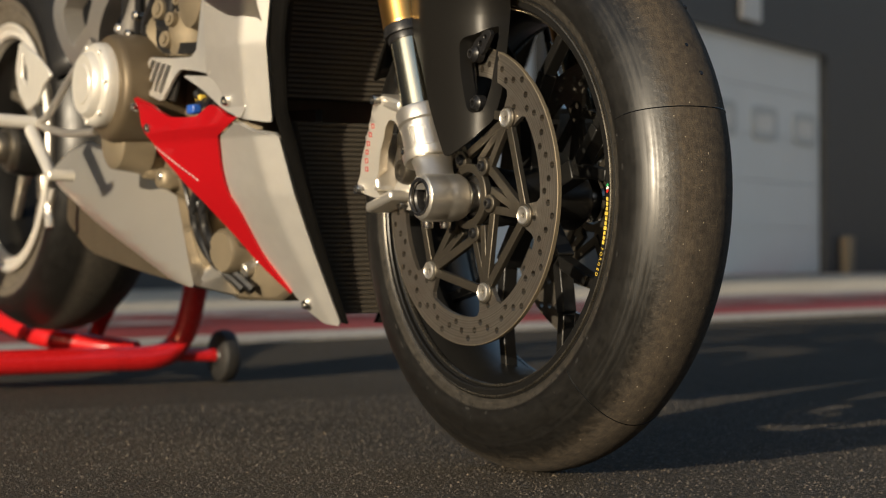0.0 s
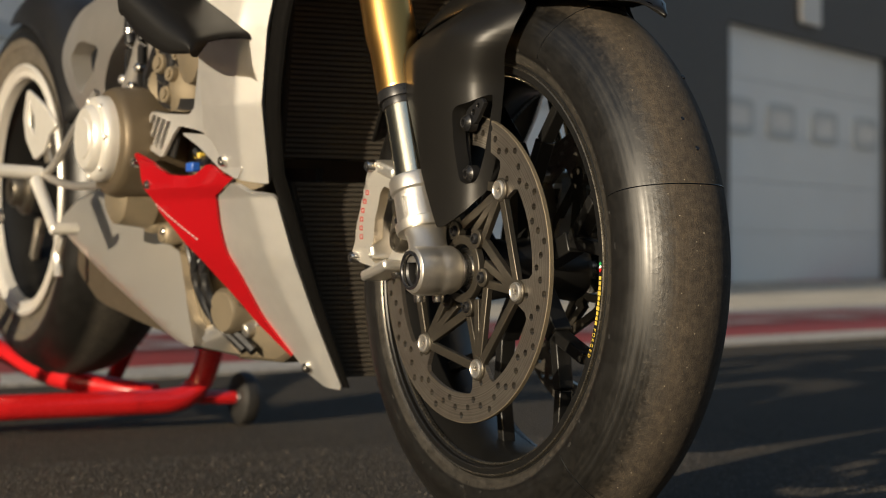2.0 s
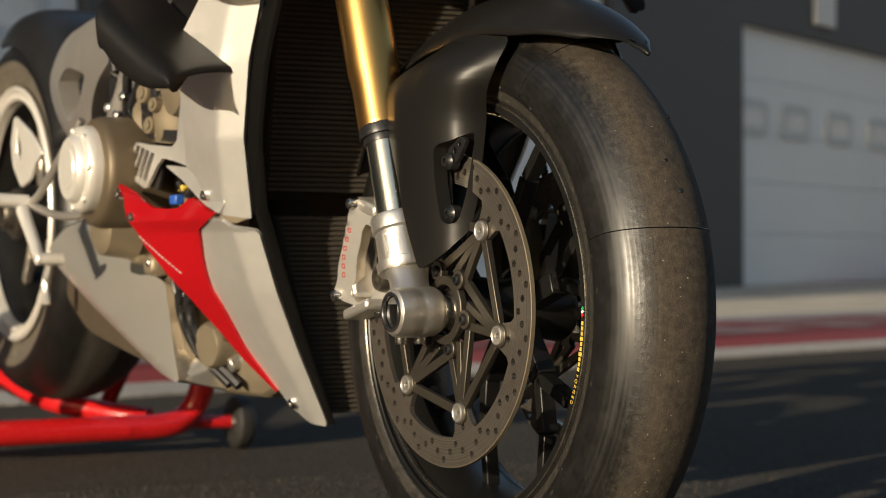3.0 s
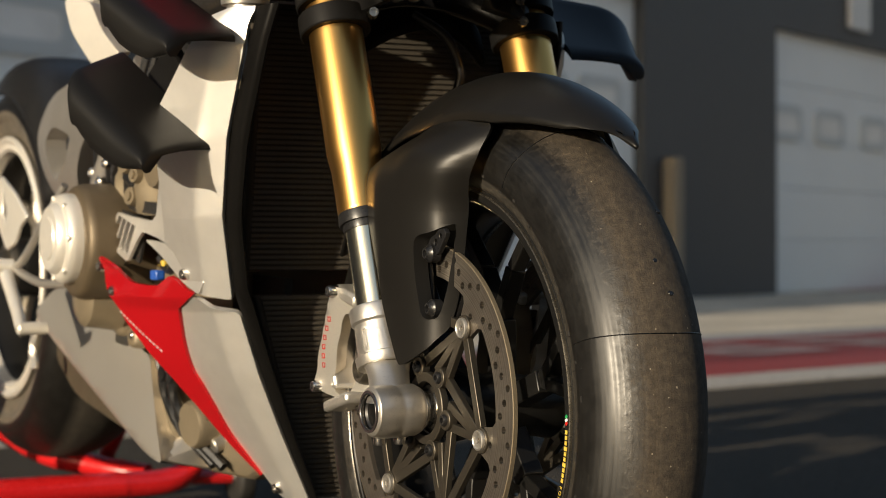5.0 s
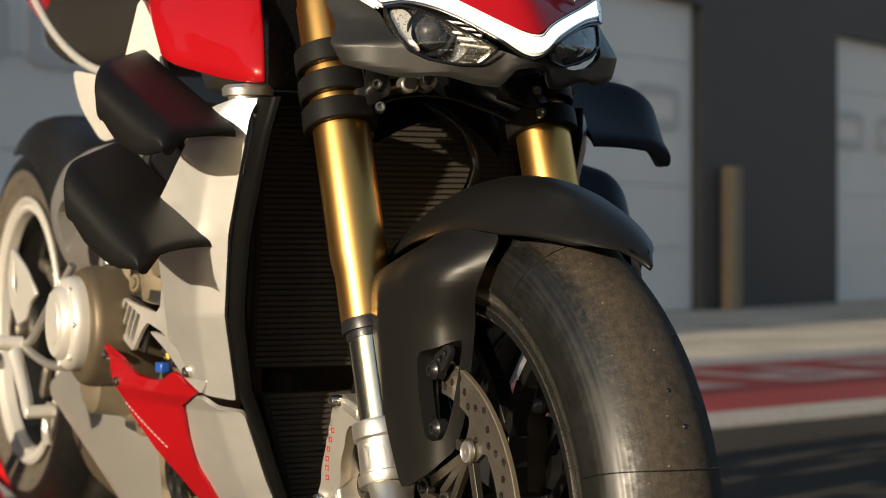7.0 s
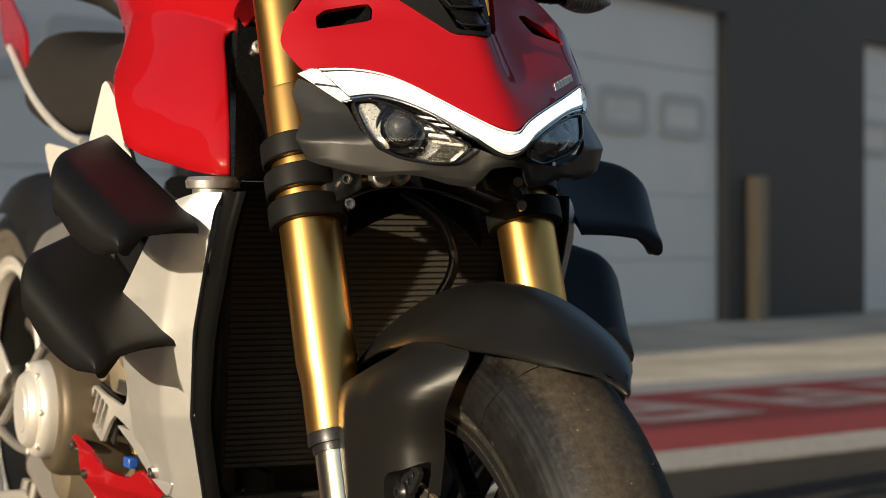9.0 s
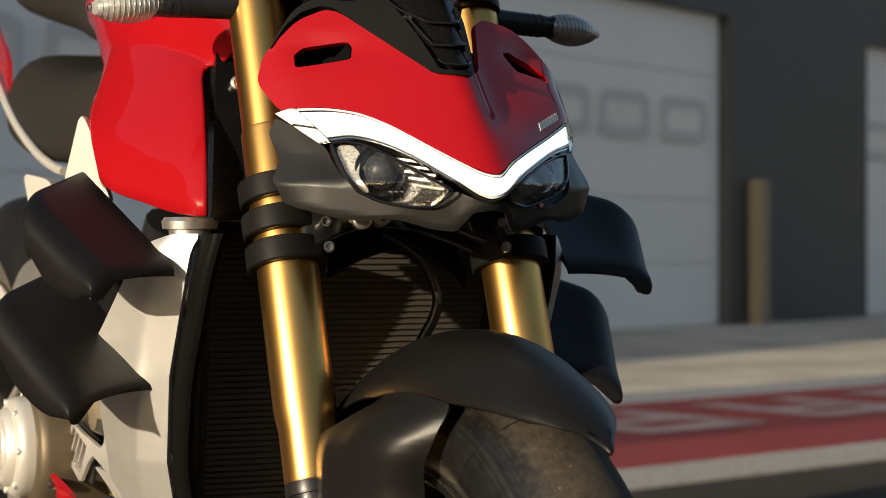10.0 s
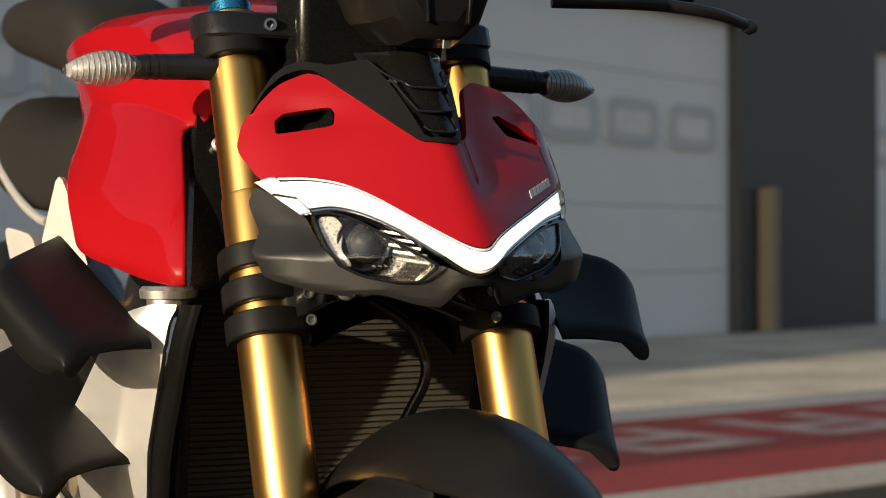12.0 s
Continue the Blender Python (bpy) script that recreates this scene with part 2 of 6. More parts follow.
CHIPS = bpy.data.materials.new("stone_chips")
CHIPS.use_nodes = True
_n = CHIPS.node_tree
_g = _n.nodes.new("ShaderNodeNewGeometry")
_r = _n.nodes.new("ShaderNodeValToRGB")
_r.color_ramp.elements[0].color = (0.016, 0.015, 0.014, 1)
_r.color_ramp.elements[1].color = (0.150, 0.122, 0.090, 1)
_e = _r.color_ramp.elements.new(0.80)
_e.color = (0.066, 0.056, 0.045, 1)
_n.links.new(_g.outputs["Random Per Island"], _r.inputs["Fac"])
_n.links.new(_r.outputs["Color"], _n.nodes["Principled BSDF"].inputs["Base Color"])
_n.nodes["Principled BSDF"].inputs["Roughness"].default_value = 0.5


BAND_Y = 0.031


def tyre_material(name, c, dusty, wall, flank_colour=(0.050, 0.045, 0.038)):
    """Slick rubber: polished shoulders with rolled-in streaks, a scrubbed dusty tread band."""
    m = bpy.data.materials.new(name)
    m.use_nodes = True
    nt = m.node_tree
    b = nt.nodes["Principled BSDF"]
    tc = nt.nodes.new("ShaderNodeTexCoord")
    sx = nt.nodes.new("ShaderNodeSeparateXYZ")
    nt.links.new(tc.outputs["Object"], sx.inputs["Vector"])
    off = nt.nodes.new("ShaderNodeMath")
    off.operation = "SUBTRACT"
    off.inputs[1].default_value = c[1] + BAND_Y
    nt.links.new(sx.outputs["Y"], off.inputs[0])
    ab = nt.nodes.new("ShaderNodeMath")
    ab.operation = "ABSOLUTE"
    nt.links.new(off.outputs[0], ab.inputs[0])
    nz = nt.nodes.new("ShaderNodeTexNoise")
    nz.inputs["Scale"].default_value = 170
    nz.inputs["Detail"].default_value = 8
    nt.links.new(tc.outputs["Object"], nz.inputs["Vector"])
    wob = nt.nodes.new("ShaderNodeMath")
    wob.operation = "MULTIPLY_ADD"
    nt.links.new(nz.outputs["Fac"], wob.inputs[0])
    wob.inputs[1].default_value = 0.020
    nt.links.new(ab.outputs[0], wob.inputs[2])
    band = nt.nodes.new("ShaderNodeMapRange")
    band.interpolation_type = "SMOOTHSTEP"
    band.inputs["From Min"].default_value = 0.067
    band.inputs["From Max"].default_value = 0.092
    band.inputs["To Min"].default_value = 1.0
    band.inputs["To Max"].default_value = 0.0
    nt.links.new(wob.outputs[0], band.inputs["Value"])
    grain = nt.nodes.new("ShaderNodeTexNoise")
    grain.inputs["Scale"].default_value = 620
    grain.inputs["Detail"].default_value = 5
    grain.inputs["Roughness"].default_value = 0.7
    nt.links.new(tc.outputs["Object"], grain.inputs["Vector"])
    mixc = nt.nodes.new("ShaderNodeMix")
    mixc.data_type = "RGBA"
    mixc.inputs["A"].default_value = (0.0105, 0.0098, 0.0088, 1)
    mixc.inputs["B"].default_value = (*dusty, 1)
    nt.links.new(band.outputs["Result"], mixc.inputs["Factor"])
    dist = nt.nodes.new("ShaderNodeVectorMath")
    dist.operation = "DISTANCE"
    comb = nt.nodes.new("ShaderNodeCombineXYZ")
    nt.links.new(sx.outputs["X"], comb.inputs["X"])
    nt.links.new(sx.outputs["Z"], comb.inputs["Z"])
    nt.links.new(comb.outputs["Vector"], dist.inputs[0])
    dist.inputs[1].default_value = (c[0], 0, c[2])
    flank = nt.nodes.new("ShaderNodeMapRange")
    flank.inputs["From Min"].default_value = wall
    flank.inputs["From Max"].default_value = wall + 0.0025
    flank.inputs["To Min"].default_value = 1.0
    flank.inputs["To Max"].default_value = 0.0
    nt.links.new(dist.outputs["Value"], flank.inputs["Value"])
    wallc = nt.nodes.new("ShaderNodeMix")
    wallc.data_type = "RGBA"
    wallc.inputs["B"].default_value = (*flank_colour, 1)
    nt.links.new(flank.outputs["Result"], wallc.inputs["Factor"])
    nt.links.new(mixc.outputs["Result"], wallc.inputs["A"])
    b.inputs["Specular IOR Level"].default_value = 0.5
    spk = nt.nodes.new("ShaderNodeMix")
    spk.data_type = "RGBA"
    spk.blend_type = "MULTIPLY"
    spk.inputs["Factor"].default_value = 0.8
    nt.links.new(wallc.outputs["Result"], spk.inputs["A"])
    nt.links.new(grain.outputs["Fac"], spk.inputs["B"])
    smear = nt.nodes.new("ShaderNodeTexNoise")
    smear.inputs["Scale"].default_value = 130
    smear.inputs["Detail"].default_value = 9
    smear.inputs["Roughness"].default_value = 0.68
    nt.links.new(tc.outputs["Object"], smear.inputs["Vector"])
    sm = nt.nodes.new("ShaderNodeMapRange")
    sm.inputs["From Min"].default_value = 0.35
    sm.inputs["From Max"].default_value = 0.65
    sm.inputs["To Min"].default_value = 0.55
    sm.inputs["To Max"].default_value = 1.45
    nt.links.new(smear.outputs["Fac"], sm.inputs["Value"])
    mott = nt.nodes.new("ShaderNodeVectorMath")
    mott.operation = "SCALE"
    nt.links.new(spk.outputs["Result"], mott.inputs[0])
    nt.links.new(sm.outputs["Result"], mott.inputs["Scale"])
    # pale grit caught in the tread
    grit = nt.nodes.new("ShaderNodeTexVoronoi")
    grit.inputs["Scale"].default_value = 230
    nt.links.new(tc.outputs["Object"], grit.inputs["Vector"])
    gsel = nt.nodes.new("ShaderNodeSeparateColor")
    nt.links.new(grit.outputs["Color"], gsel.inputs["Color"])
    few = nt.nodes.new("ShaderNodeMath")
    few.operation = "GREATER_THAN"
    few.inputs[1].default_value = 0.92
    nt.links.new(gsel.outputs["Red"], few.inputs[0])
    dot = nt.nodes.new("ShaderNodeMath")
    dot.operation = "LESS_THAN"
    dot.inputs[1].default_value = 0.14
    nt.links.new(grit.outputs["Distance"], dot.inputs[0])
    gm = nt.nodes.new("ShaderNodeMath")
    gm.operation = "MULTIPLY"
    nt.links.new(few.outputs[0], gm.inputs[0])
    nt.links.new(dot.outputs[0], gm.inputs[1])
    gb = nt.nodes.new("ShaderNodeMath")
    gb.operation = "MULTIPLY"
    nt.links.new(gm.outputs[0], gb.inputs[0])
    nt.links.new(band.outputs["Result"], gb.inputs[1])
    gritty = nt.nodes.new("ShaderNodeMix")
    gritty.data_type = "RGBA"
    gritty.inputs["B"].default_value = (0.30, 0.26, 0.20, 1)
    nt.links.new(gb.outputs[0], gritty.inputs["Factor"])
    nt.links.new(mott.outputs["Vector"], gritty.inputs["A"])
    nt.links.new(gritty.outputs["Result"], b.inputs["Base Color"])
    wave = nt.nodes.new("ShaderNodeTexNoise")
    wave.noise_dimensions = "1D"
    wave.inputs["Scale"].default_value = 430
    wave.inputs["Detail"].default_value = 3
    nt.links.new(off.outputs[0], wave.inputs["W"])
    rg = nt.nodes.new("ShaderNodeMix")
    rg.inputs["A"].default_value = 0.40
    rg.inputs["B"].default_value = 0.85
    nt.links.new(band.outputs["Result"], rg.inputs["Factor"])
    rv = nt.nodes.new("ShaderNodeMath")
    rv.operation = "MULTIPLY_ADD"
    nt.links.new(wave.outputs["Fac"], rv.inputs[0])
    rv.inputs[1].default_value = 0.34
    nt.links.new(rg.outputs["Result"], rv.inputs[2])
    rs = nt.nodes.new("ShaderNodeMath")
    rs.operation = "SUBTRACT"
    nt.links.new(rv.outputs[0], rs.inputs[0])
    rs.inputs[1].default_value = 0.17
    scuff = nt.nodes.new("ShaderNodeTexNoise")
    scuff.inputs["Scale"].default_value = 40
    scuff.inputs["Detail"].default_value = 7
    scuff.inputs["Roughness"].default_value = 0.6
    nt.links.new(tc.outputs["Object"], scuff.inputs["Vector"])
    rq = nt.nodes.new("ShaderNodeMapRange")
    rq.inputs["From Min"].default_value = 0.42
    rq.inputs["From Max"].default_value = 0.62
    rq.inputs["To Min"].default_value = -0.03
    rq.inputs["To Max"].default_value = 0.05
    nt.links.new(scuff.outputs["Fac"], rq.inputs["Value"])
    rt = nt.nodes.new("ShaderNodeMath")
    nt.links.new(rs.outputs[0], rt.inputs[0])
    nt.links.new(rq.outputs["Result"], rt.inputs[1])
    nt.links.new(rt.outputs[0], b.inputs["Roughness"])
    hb = nt.nodes.new("ShaderNodeMath")
    hb.operation = "MULTIPLY"
    nt.links.new(grain.outputs["Fac"], hb.inputs[0])
    nt.links.new(band.outputs["Result"], hb.inputs[1])
    bp = nt.nodes.new("ShaderNodeBump")
    bp.inputs["Strength"].default_value = 0.6
    bp.inputs["Distance"].default_value = 0.0016
    nt.links.new(hb.outputs[0], bp.inputs["Height"])
    nt.links.new(bp.outputs["Normal"], b.inputs["Normal"])
    return m


TYRE = tyre_material("slick_rubber", (-0.003, 0.010, 0.307), (0.068, 0.052, 0.035), 0.2295)
# the rear flank's beige puts sunlight on the dusty sidewall into its colour
TYRE_REAR = tyre_material("rear_slick_rubber", (-1.545, 0.010, 0.437), (0.055, 0.046, 0.034), 0.262, (0.17, 0.145, 0.11))


# ---- building tools ----
YC = 0.010


def lerp_table(tab, v):
    if v <= tab[0][0]:
        return tab[0][1]
    for (a, p), (b, q) in zip(tab, tab[1:]):
        if v <= b:
            return p + (q - p) * (v - a) / (b - a)
    return tab[-1][1]


def part(name, bm, mat, parent=None, label="", bevel=0.0, sharp=40, smooth=True):
    """Links a bmesh as one mesh object under a thing or a part; places stay those of the world."""
    bmesh.ops.recalc_face_normals(bm, faces=bm.faces[:])
    me = bpy.data.meshes.new(name)
    bm.to_mesh(me)
    bm.free()
    if smooth:
        me.shade_smooth()
        me.set_sharp_from_angle(angle=radians(sharp))
    me.materials.append(mat)
    ob = new(name, me)
    if parent is not None:
        ob.parent = parent
        ob.matrix_parent_inverse = REF.get(parent, Matrix.Identity(4)).inverted()
    if bevel:
        bv = ob.modifiers.new("bevel", "BEVEL")
        bv.width, bv.segments, bv.limit_method, bv.angle_limit = bevel, 2, "ANGLE", radians(40)
        bv.harden_normals = False
    if label:
        ob["label"] = label
    return ob


REF = {}


def thing(name, at, label, category, group="", kind=""):
    e = new(name)
    e.empty_display_size = 0.1
    e.matrix_basis = Matrix.Translation(at)
    REF[e] = Matrix.Translation(at)
    return tagged(e, label, category, group, kind)


def spline(pts, per=6, closed=False):
    """Catmull-Rom points through pts."""
    P = [Vector(p) for p in pts]
    n = len(P)
    out = []
    segs = n if closed else n - 1
    for i in range(segs):
        p1, p2 = P[i], P[(i + 1) % n]
        p0 = P[i - 1] if (closed or i > 0) else p1 * 2 - p2
        p3 = P[(i + 2) % n] if (closed or i + 2 < n) else p2 * 2 - p1
        for k in range(per):
            t = k / per
            out.append(0.5 * ((2 * p1) + (p2 - p0) * t + (2 * p0 - 5 * p1 + 4 * p2 - p3) * t * t + (3 * p1 - p0 - 3 * p2 + p3) * t ** 3))
    if not closed:
        out.append(P[-1].copy())
    return out


def rounded(outline, cut=0.18, times=2):
    """Rounds the corners of a closed 2D outline."""
    P = [tuple(p) for p in outline]
    for _ in range(times):
        Q = []
        for i, a in enumerate(P):
            b = P[(i + 1) % len(P)]
            Q.append((a[0] + (b[0] - a[0]) * cut, a[1] + (b[1] - a[1]) * cut))
            Q.append((b[0] + (a[0] - b[0]) * cut, b[1] + (a[1] - b[1]) * cut))
        P = Q
    return P


def spline_rings(rings, per=4):
    """More rings, smoothly between those given."""
    cols = [spline(c, per) for c in zip(*rings)]
    return [list(r) for r in zip(*cols)]


def rings_bm(rings, closed=True, cap=True, loop=False, bm=None):
    """A skin over rings of points; loop joins the last ring to the first."""
    bm = bm or bmesh.new()
    V = [[bm.verts.new(p) for p in r] for r in rings]
    n = len(V[0])
    pairs = list(zip(V, V[1:])) + ([(V[-1], V[0])] if loop else [])
    for A, B in pairs:
        for i in range(n if closed else n - 1):
            j = (i + 1) % n
            bm.faces.new((A[i], A[j], B[j], B[i]))
    if cap and closed and not loop:
        bm.faces.new(V[0][::-1])
        bm.faces.new(V[-1])
    return bm


def lathe_bm(profile, centre, axis=(0, 1, 0), n=64, closed=False, bm=None):
    """Turns (radius, height) points round an axis; a closed profile gives a ring."""
    ax = Vector(axis).normalized()
    u = ax.orthogonal().normalized()
    w = ax.cross(u)
    c = Vector(centre)
    rings = []
    for k in range(n):
        a = 2 * math.pi * k / n
        d = u * math.cos(a) + w * math.sin(a)
        rings.append([c + d * r + ax * h for r, h in profile])
    bm = rings_bm(rings, closed=closed, cap=False, loop=True, bm=bm)
    return bm


def rod_bm(p, q, r, n=16, r2=None, cham=0.0, bm=None):
    """A round rod with closed ends."""
    p, q = Vector(p), Vector(q)
    L = (q - p).length
    r2 = r if r2 is None else r2
    prof = [(0.0001, 0), (r - cham, 0), (r, cham), (r2, L - cham), (r2 - cham, L), (0.0001, L)] if cham else [(0.0001, 0), (r, 0), (r2, L), (0.0001, L)]
    return lathe_bm(prof, p, q - p, n, bm=bm)


def tube_bm(pts, r, n=10, per=6, bm=None):
    """A round tube along a smooth path."""
    path = spline(pts, per)
    rings = []
    up = Vector((0, 0, 1))
    m = len(path)
    for i, p in enumerate(path):
        d = (path[min(i + 1, m - 1)] - path[max(i - 1, 0)]).normalized()
        s = d.cross(up)
        if s.length < 0.05:
            s = d.cross(Vector((0, 1, 0)))
        s.normalize()
        t = s.cross(d)
        rad = r[0] + (r[1] - r[0]) * i / (m - 1) if isinstance(r, tuple) else r
        rings.append([p + (s * math.cos(a) + t * math.sin(a)) * rad for a in (2 * math.pi * k / n for k in range(n))])
    return rings_bm(rings, bm=bm)


def box_bm(size, at, rot=None, bm=None, taper=1.0):
    bm = bm or bmesh.new()
    R = rot or Matrix.Identity(3)
    c = Vector(at)
    vs = []
    for sz in (-0.5, 0.5):
        k = 1.0 if sz < 0 else taper
        for sx, sy in ((-0.5, -0.5), (0.5, -0.5), (0.5, 0.5), (-0.5, 0.5)):
            vs.append(bm.verts.new(c + R @ Vector((sx * size[0] * k, sy * size[1] * k, sz * size[2]))))
    for f in ((3, 2, 1, 0), (4, 5, 6, 7), (0, 1, 5, 4), (1, 2, 6, 5), (2, 3, 7, 6), (3, 0, 4, 7)):
        bm.faces.new([vs[i] for i in f])
    return bm


def bar_bm(p, q, w, t, side=(0, 1, 0), bm=None):
    """A square bar from p to q, w wide and t thick along side."""
    p, q = Vector(p), Vector(q)
    d = (q - p).normalized()
    s = Vector(side)
    s = (s - d * s.dot(d)).normalized()
    u = d.cross(s)
    R = Matrix((u, s, d)).transposed()
    return box_bm((w, t, (q - p).length), (p + q) / 2, R, bm)


def skin_bm(outline, fn, thick, step=0.012, holes=(), side=1):
    """A thickened sheet: an outline with holes in two coordinates, laid on the surface fn(u, v)."""
    from mathutils.geometry import tessellate_polygon
    loops = [[Vector((p[0], p[1], 0)) for p in outline]] + [[Vector((p[0], p[1], 0)) for p in h] for h in holes]
    flat = [v for l in loops for v in l]
    bm = bmesh.new()
    V = [bm.verts.new(v) for v in flat]
    for t in tessellate_polygon(loops):
        try:
            bm.faces.new([V[i] for i in t])
        except ValueError:
            pass
    for ax in (0, 1):
        lo, hi = min(v[ax] for v in flat), max(v[ax] for v in flat)
        k = math.ceil((lo + 1e-6) / step)
        while k * step < hi - 1e-6:
            no = Vector((1, 0, 0)) if ax == 0 else Vector((0, 1, 0))
            bmesh.ops.bisect_plane(bm, geom=bm.verts[:] + bm.edges[:] + bm.faces[:], dist=1e-6, plane_co=no * (k * step), plane_no=no)
            k += 1
    bmesh.ops.remove_doubles(bm, verts=bm.verts[:], dist=1e-5)
    e = 0.002
    back = {}
    for v in bm.verts[:]:
        u, w = v.co.x, v.co.y
        p = Vector(fn(u, w))
        n = (Vector(fn(u + e, w)) - Vector(fn(u - e, w))).cross(Vector(fn(u, w + e)) - Vector(fn(u, w - e))).normalized() * side
        back[v] = p - n * thick
        v.co = p
    faces = bm.faces[:]
    edges = [ed for ed in bm.edges if len(ed.link_faces) == 1]
    nv = {v: bm.verts.new(b) for v, b in back.items()}
    for f in faces:
        bm.faces.new([nv[v] for v in reversed(f.verts)])
    for ed in edges:
        a, b = ed.verts
        try:
            bm.faces.new((a, b, nv[b], nv[a]))
        except ValueError:
            pass
    return bm


def plate_bm(outline, y0, y1, holes=()):
    """A flat plate in the upright plane along the bike, between two y."""
    return skin_bm(outline, lambda u, v: (u, y0, v), abs(y1 - y0), 10.0, holes, side=(1 if y1 > y0 else -1))


def circle(cx, cz, r, n=20):
    return [(cx + r * math.cos(2 * math.pi * k / n), cz + r * math.sin(2 * math.pi * k / n)) for k in range(n)]


def mirrored(bm, yc=YC):
    """A copy of a bmesh, mirrored across the bike's middle plane."""
    b2 = bm.copy()
    for v in b2.verts:
        v.co.y = 2 * yc - v.co.y
    bmesh.ops.reverse_faces(b2, faces=b2.faces[:])
    return b2


# ---- ground, apron and garage ----
def strip_bm(c0, c1, z, s0=-40.0, s1=60.0):
    """A painted strip along the kerb line: c is the way across it, s the way along it."""
    n, d = Vector((0.96, 0.28, 0)), Vector((-0.28, 0.96, 0))
    bm = bmesh.new()
    lo = [n * c0 + d * s0, n * c0 + d * s1, n * c1 + d * s1, n * c1 + d * s0]
    top = [bm.verts.new(p + Vector((0, 0, GROUND + z))) for p in lo]
    bot = [bm.verts.new(p + Vector((0, 0, -0.02))) for p in lo]
    bm.faces.new(top)
    bm.faces.new(bot[::-1])
    for i in range(4):
        j = (i + 1) % 4
        bm.faces.new((top[i], bot[i], bot[j], top[j]))
    return bm


GROUND = 0.006
gb = bmesh.new()
G = [gb.verts.new(p) for p in ((-600, -600, GROUND), (600, -600, GROUND), (600, 600, GROUND), (-600, 600, GROUND))]
gb.faces.new(G)
tagged(part("ground", gb, ASPHALT, smooth=False), "dark grey asphalt of a pit lane in low sun", "asphalt", kind="structure")
tagged(part("pavement", strip_bm(-11.6, -5.15, 0.012), CONCRETE, smooth=False), "sunlit beige concrete apron before the garages", "concrete apron", kind="structure")
tagged(part("trim", strip_bm(-5.15, -4.72, 0.008), KERB_GREY, smooth=False), "blue-grey painted line along the apron", "painted line", kind="structure")
tagged(part("road", strip_bm(-4.72, -3.48, 0.006), KERB_MAROON, smooth=False), "dark worn red strip of the pit lane with pale letters", "painted strip", kind="structure")
tagged(part("road", strip_bm(-3.48, -2.95, 0.006), KERB_RED, smooth=False), "dull red painted strip of the pit lane", "painted strip", kind="structure")
tagged(part("trim", strip_bm(-11.6, -11.25, 0.014), KERB_RED, smooth=False), "thin red line at the foot of the garages", "painted line", kind="structure")
tagged(part("trim", strip_bm(-2.95, -2.60, 0.008), KERB_WHITE, smooth=False), "worn white line beside the red strip", "painted line", kind="structure")
# pale worn letters painted large on the red strip, too blurred to read
rnd = random.Random(4)
lb = bmesh.new()
n, d = Vector((0.96, 0.28, 0)), Vector((-0.28, 0.96, 0))


def mark(c0, a0, c1, a1, w):
    """A painted stroke from (across, along) to (across, along), w wide."""
    p, q = n * c0 + d * a0, n * c1 + d * a1
    side = (q - p).normalized().cross(Vector((0, 0, 1))) * w / 2
    lb.faces.new([lb.verts.new(v + Vector((0, 0, GROUND + 0.010 + rnd.uniform(0, .002)))) for v in (p - side, q - side, q + side, p + side)])


for k in range(18):
    a = -8.0 + k * 1.12
    lean = rnd.uniform(-.08, .08)
    mark(-4.45, a, -3.70, a + lean, .20)
    mark(-4.45, a + .55, -3.70, a + .55 + lean, .20)
    for c in rnd.sample((-4.40, -4.08, -3.76), 2):
        mark(c, a - .08, c + rnd.uniform(-.1, .1), a + .62, .17)
tagged(part("trim", lb, KERB_PALE, smooth=False), "worn pale marks painted on the red strip", "road marking", kind="structure")

WALL_P = Vector((-13.3, 9.1, 0))
WALL_D = Vector((-0.46712, 0.88419, 0))
WALL_N = Vector((0.88419, 0.46712, 0))
WALL_R = Matrix((WALL_D, WALL_N, Vector((0, 0, 1)))).transposed()


def on_wall(s, out, z):
    return WALL_P + WALL_D * s + WALL_N * out + Vector((0, 0, z))


def wall_box(s0, s1, out0, out1, z0, z1, bm=None):
    return box_bm((s1 - s0, out1 - out0, z1 - z0), on_wall((s0 + s1) / 2, (out0 + out1) / 2, (z0 + z1) / 2), WALL_R, bm)


DOORS = [(-12.1, -7.0, (0.55, 1.5, 2.5, 3.45, 4.4)), (-4.95, 0.0, (0.5, 1.4, 2.3, 3.25, 4.25)), (2.95, 7.9, (0.43, 1.62, 2.95, 4.35)), (10.9, 15.85, (0.5, 1.65, 2.8, 4.2))]
wb = bmesh.new()
edge = -60.0
for s0, s1, _ in DOORS:
    wall_box(edge, s0, -0.45, 0.0, 0, 6.5, wb)
    wall_box(s0, s1, -0.45, 0.0, 2.85, 6.5, wb)
    edge = s1
wall_box(edge, 60, -0.45, 0.0, 0, 6.5, wb)
tagged(part("wall_north", wb, WALL_DARK, smooth=False), "dark grey clad wall of the pit garages in shade", "garage wall", kind="structure")
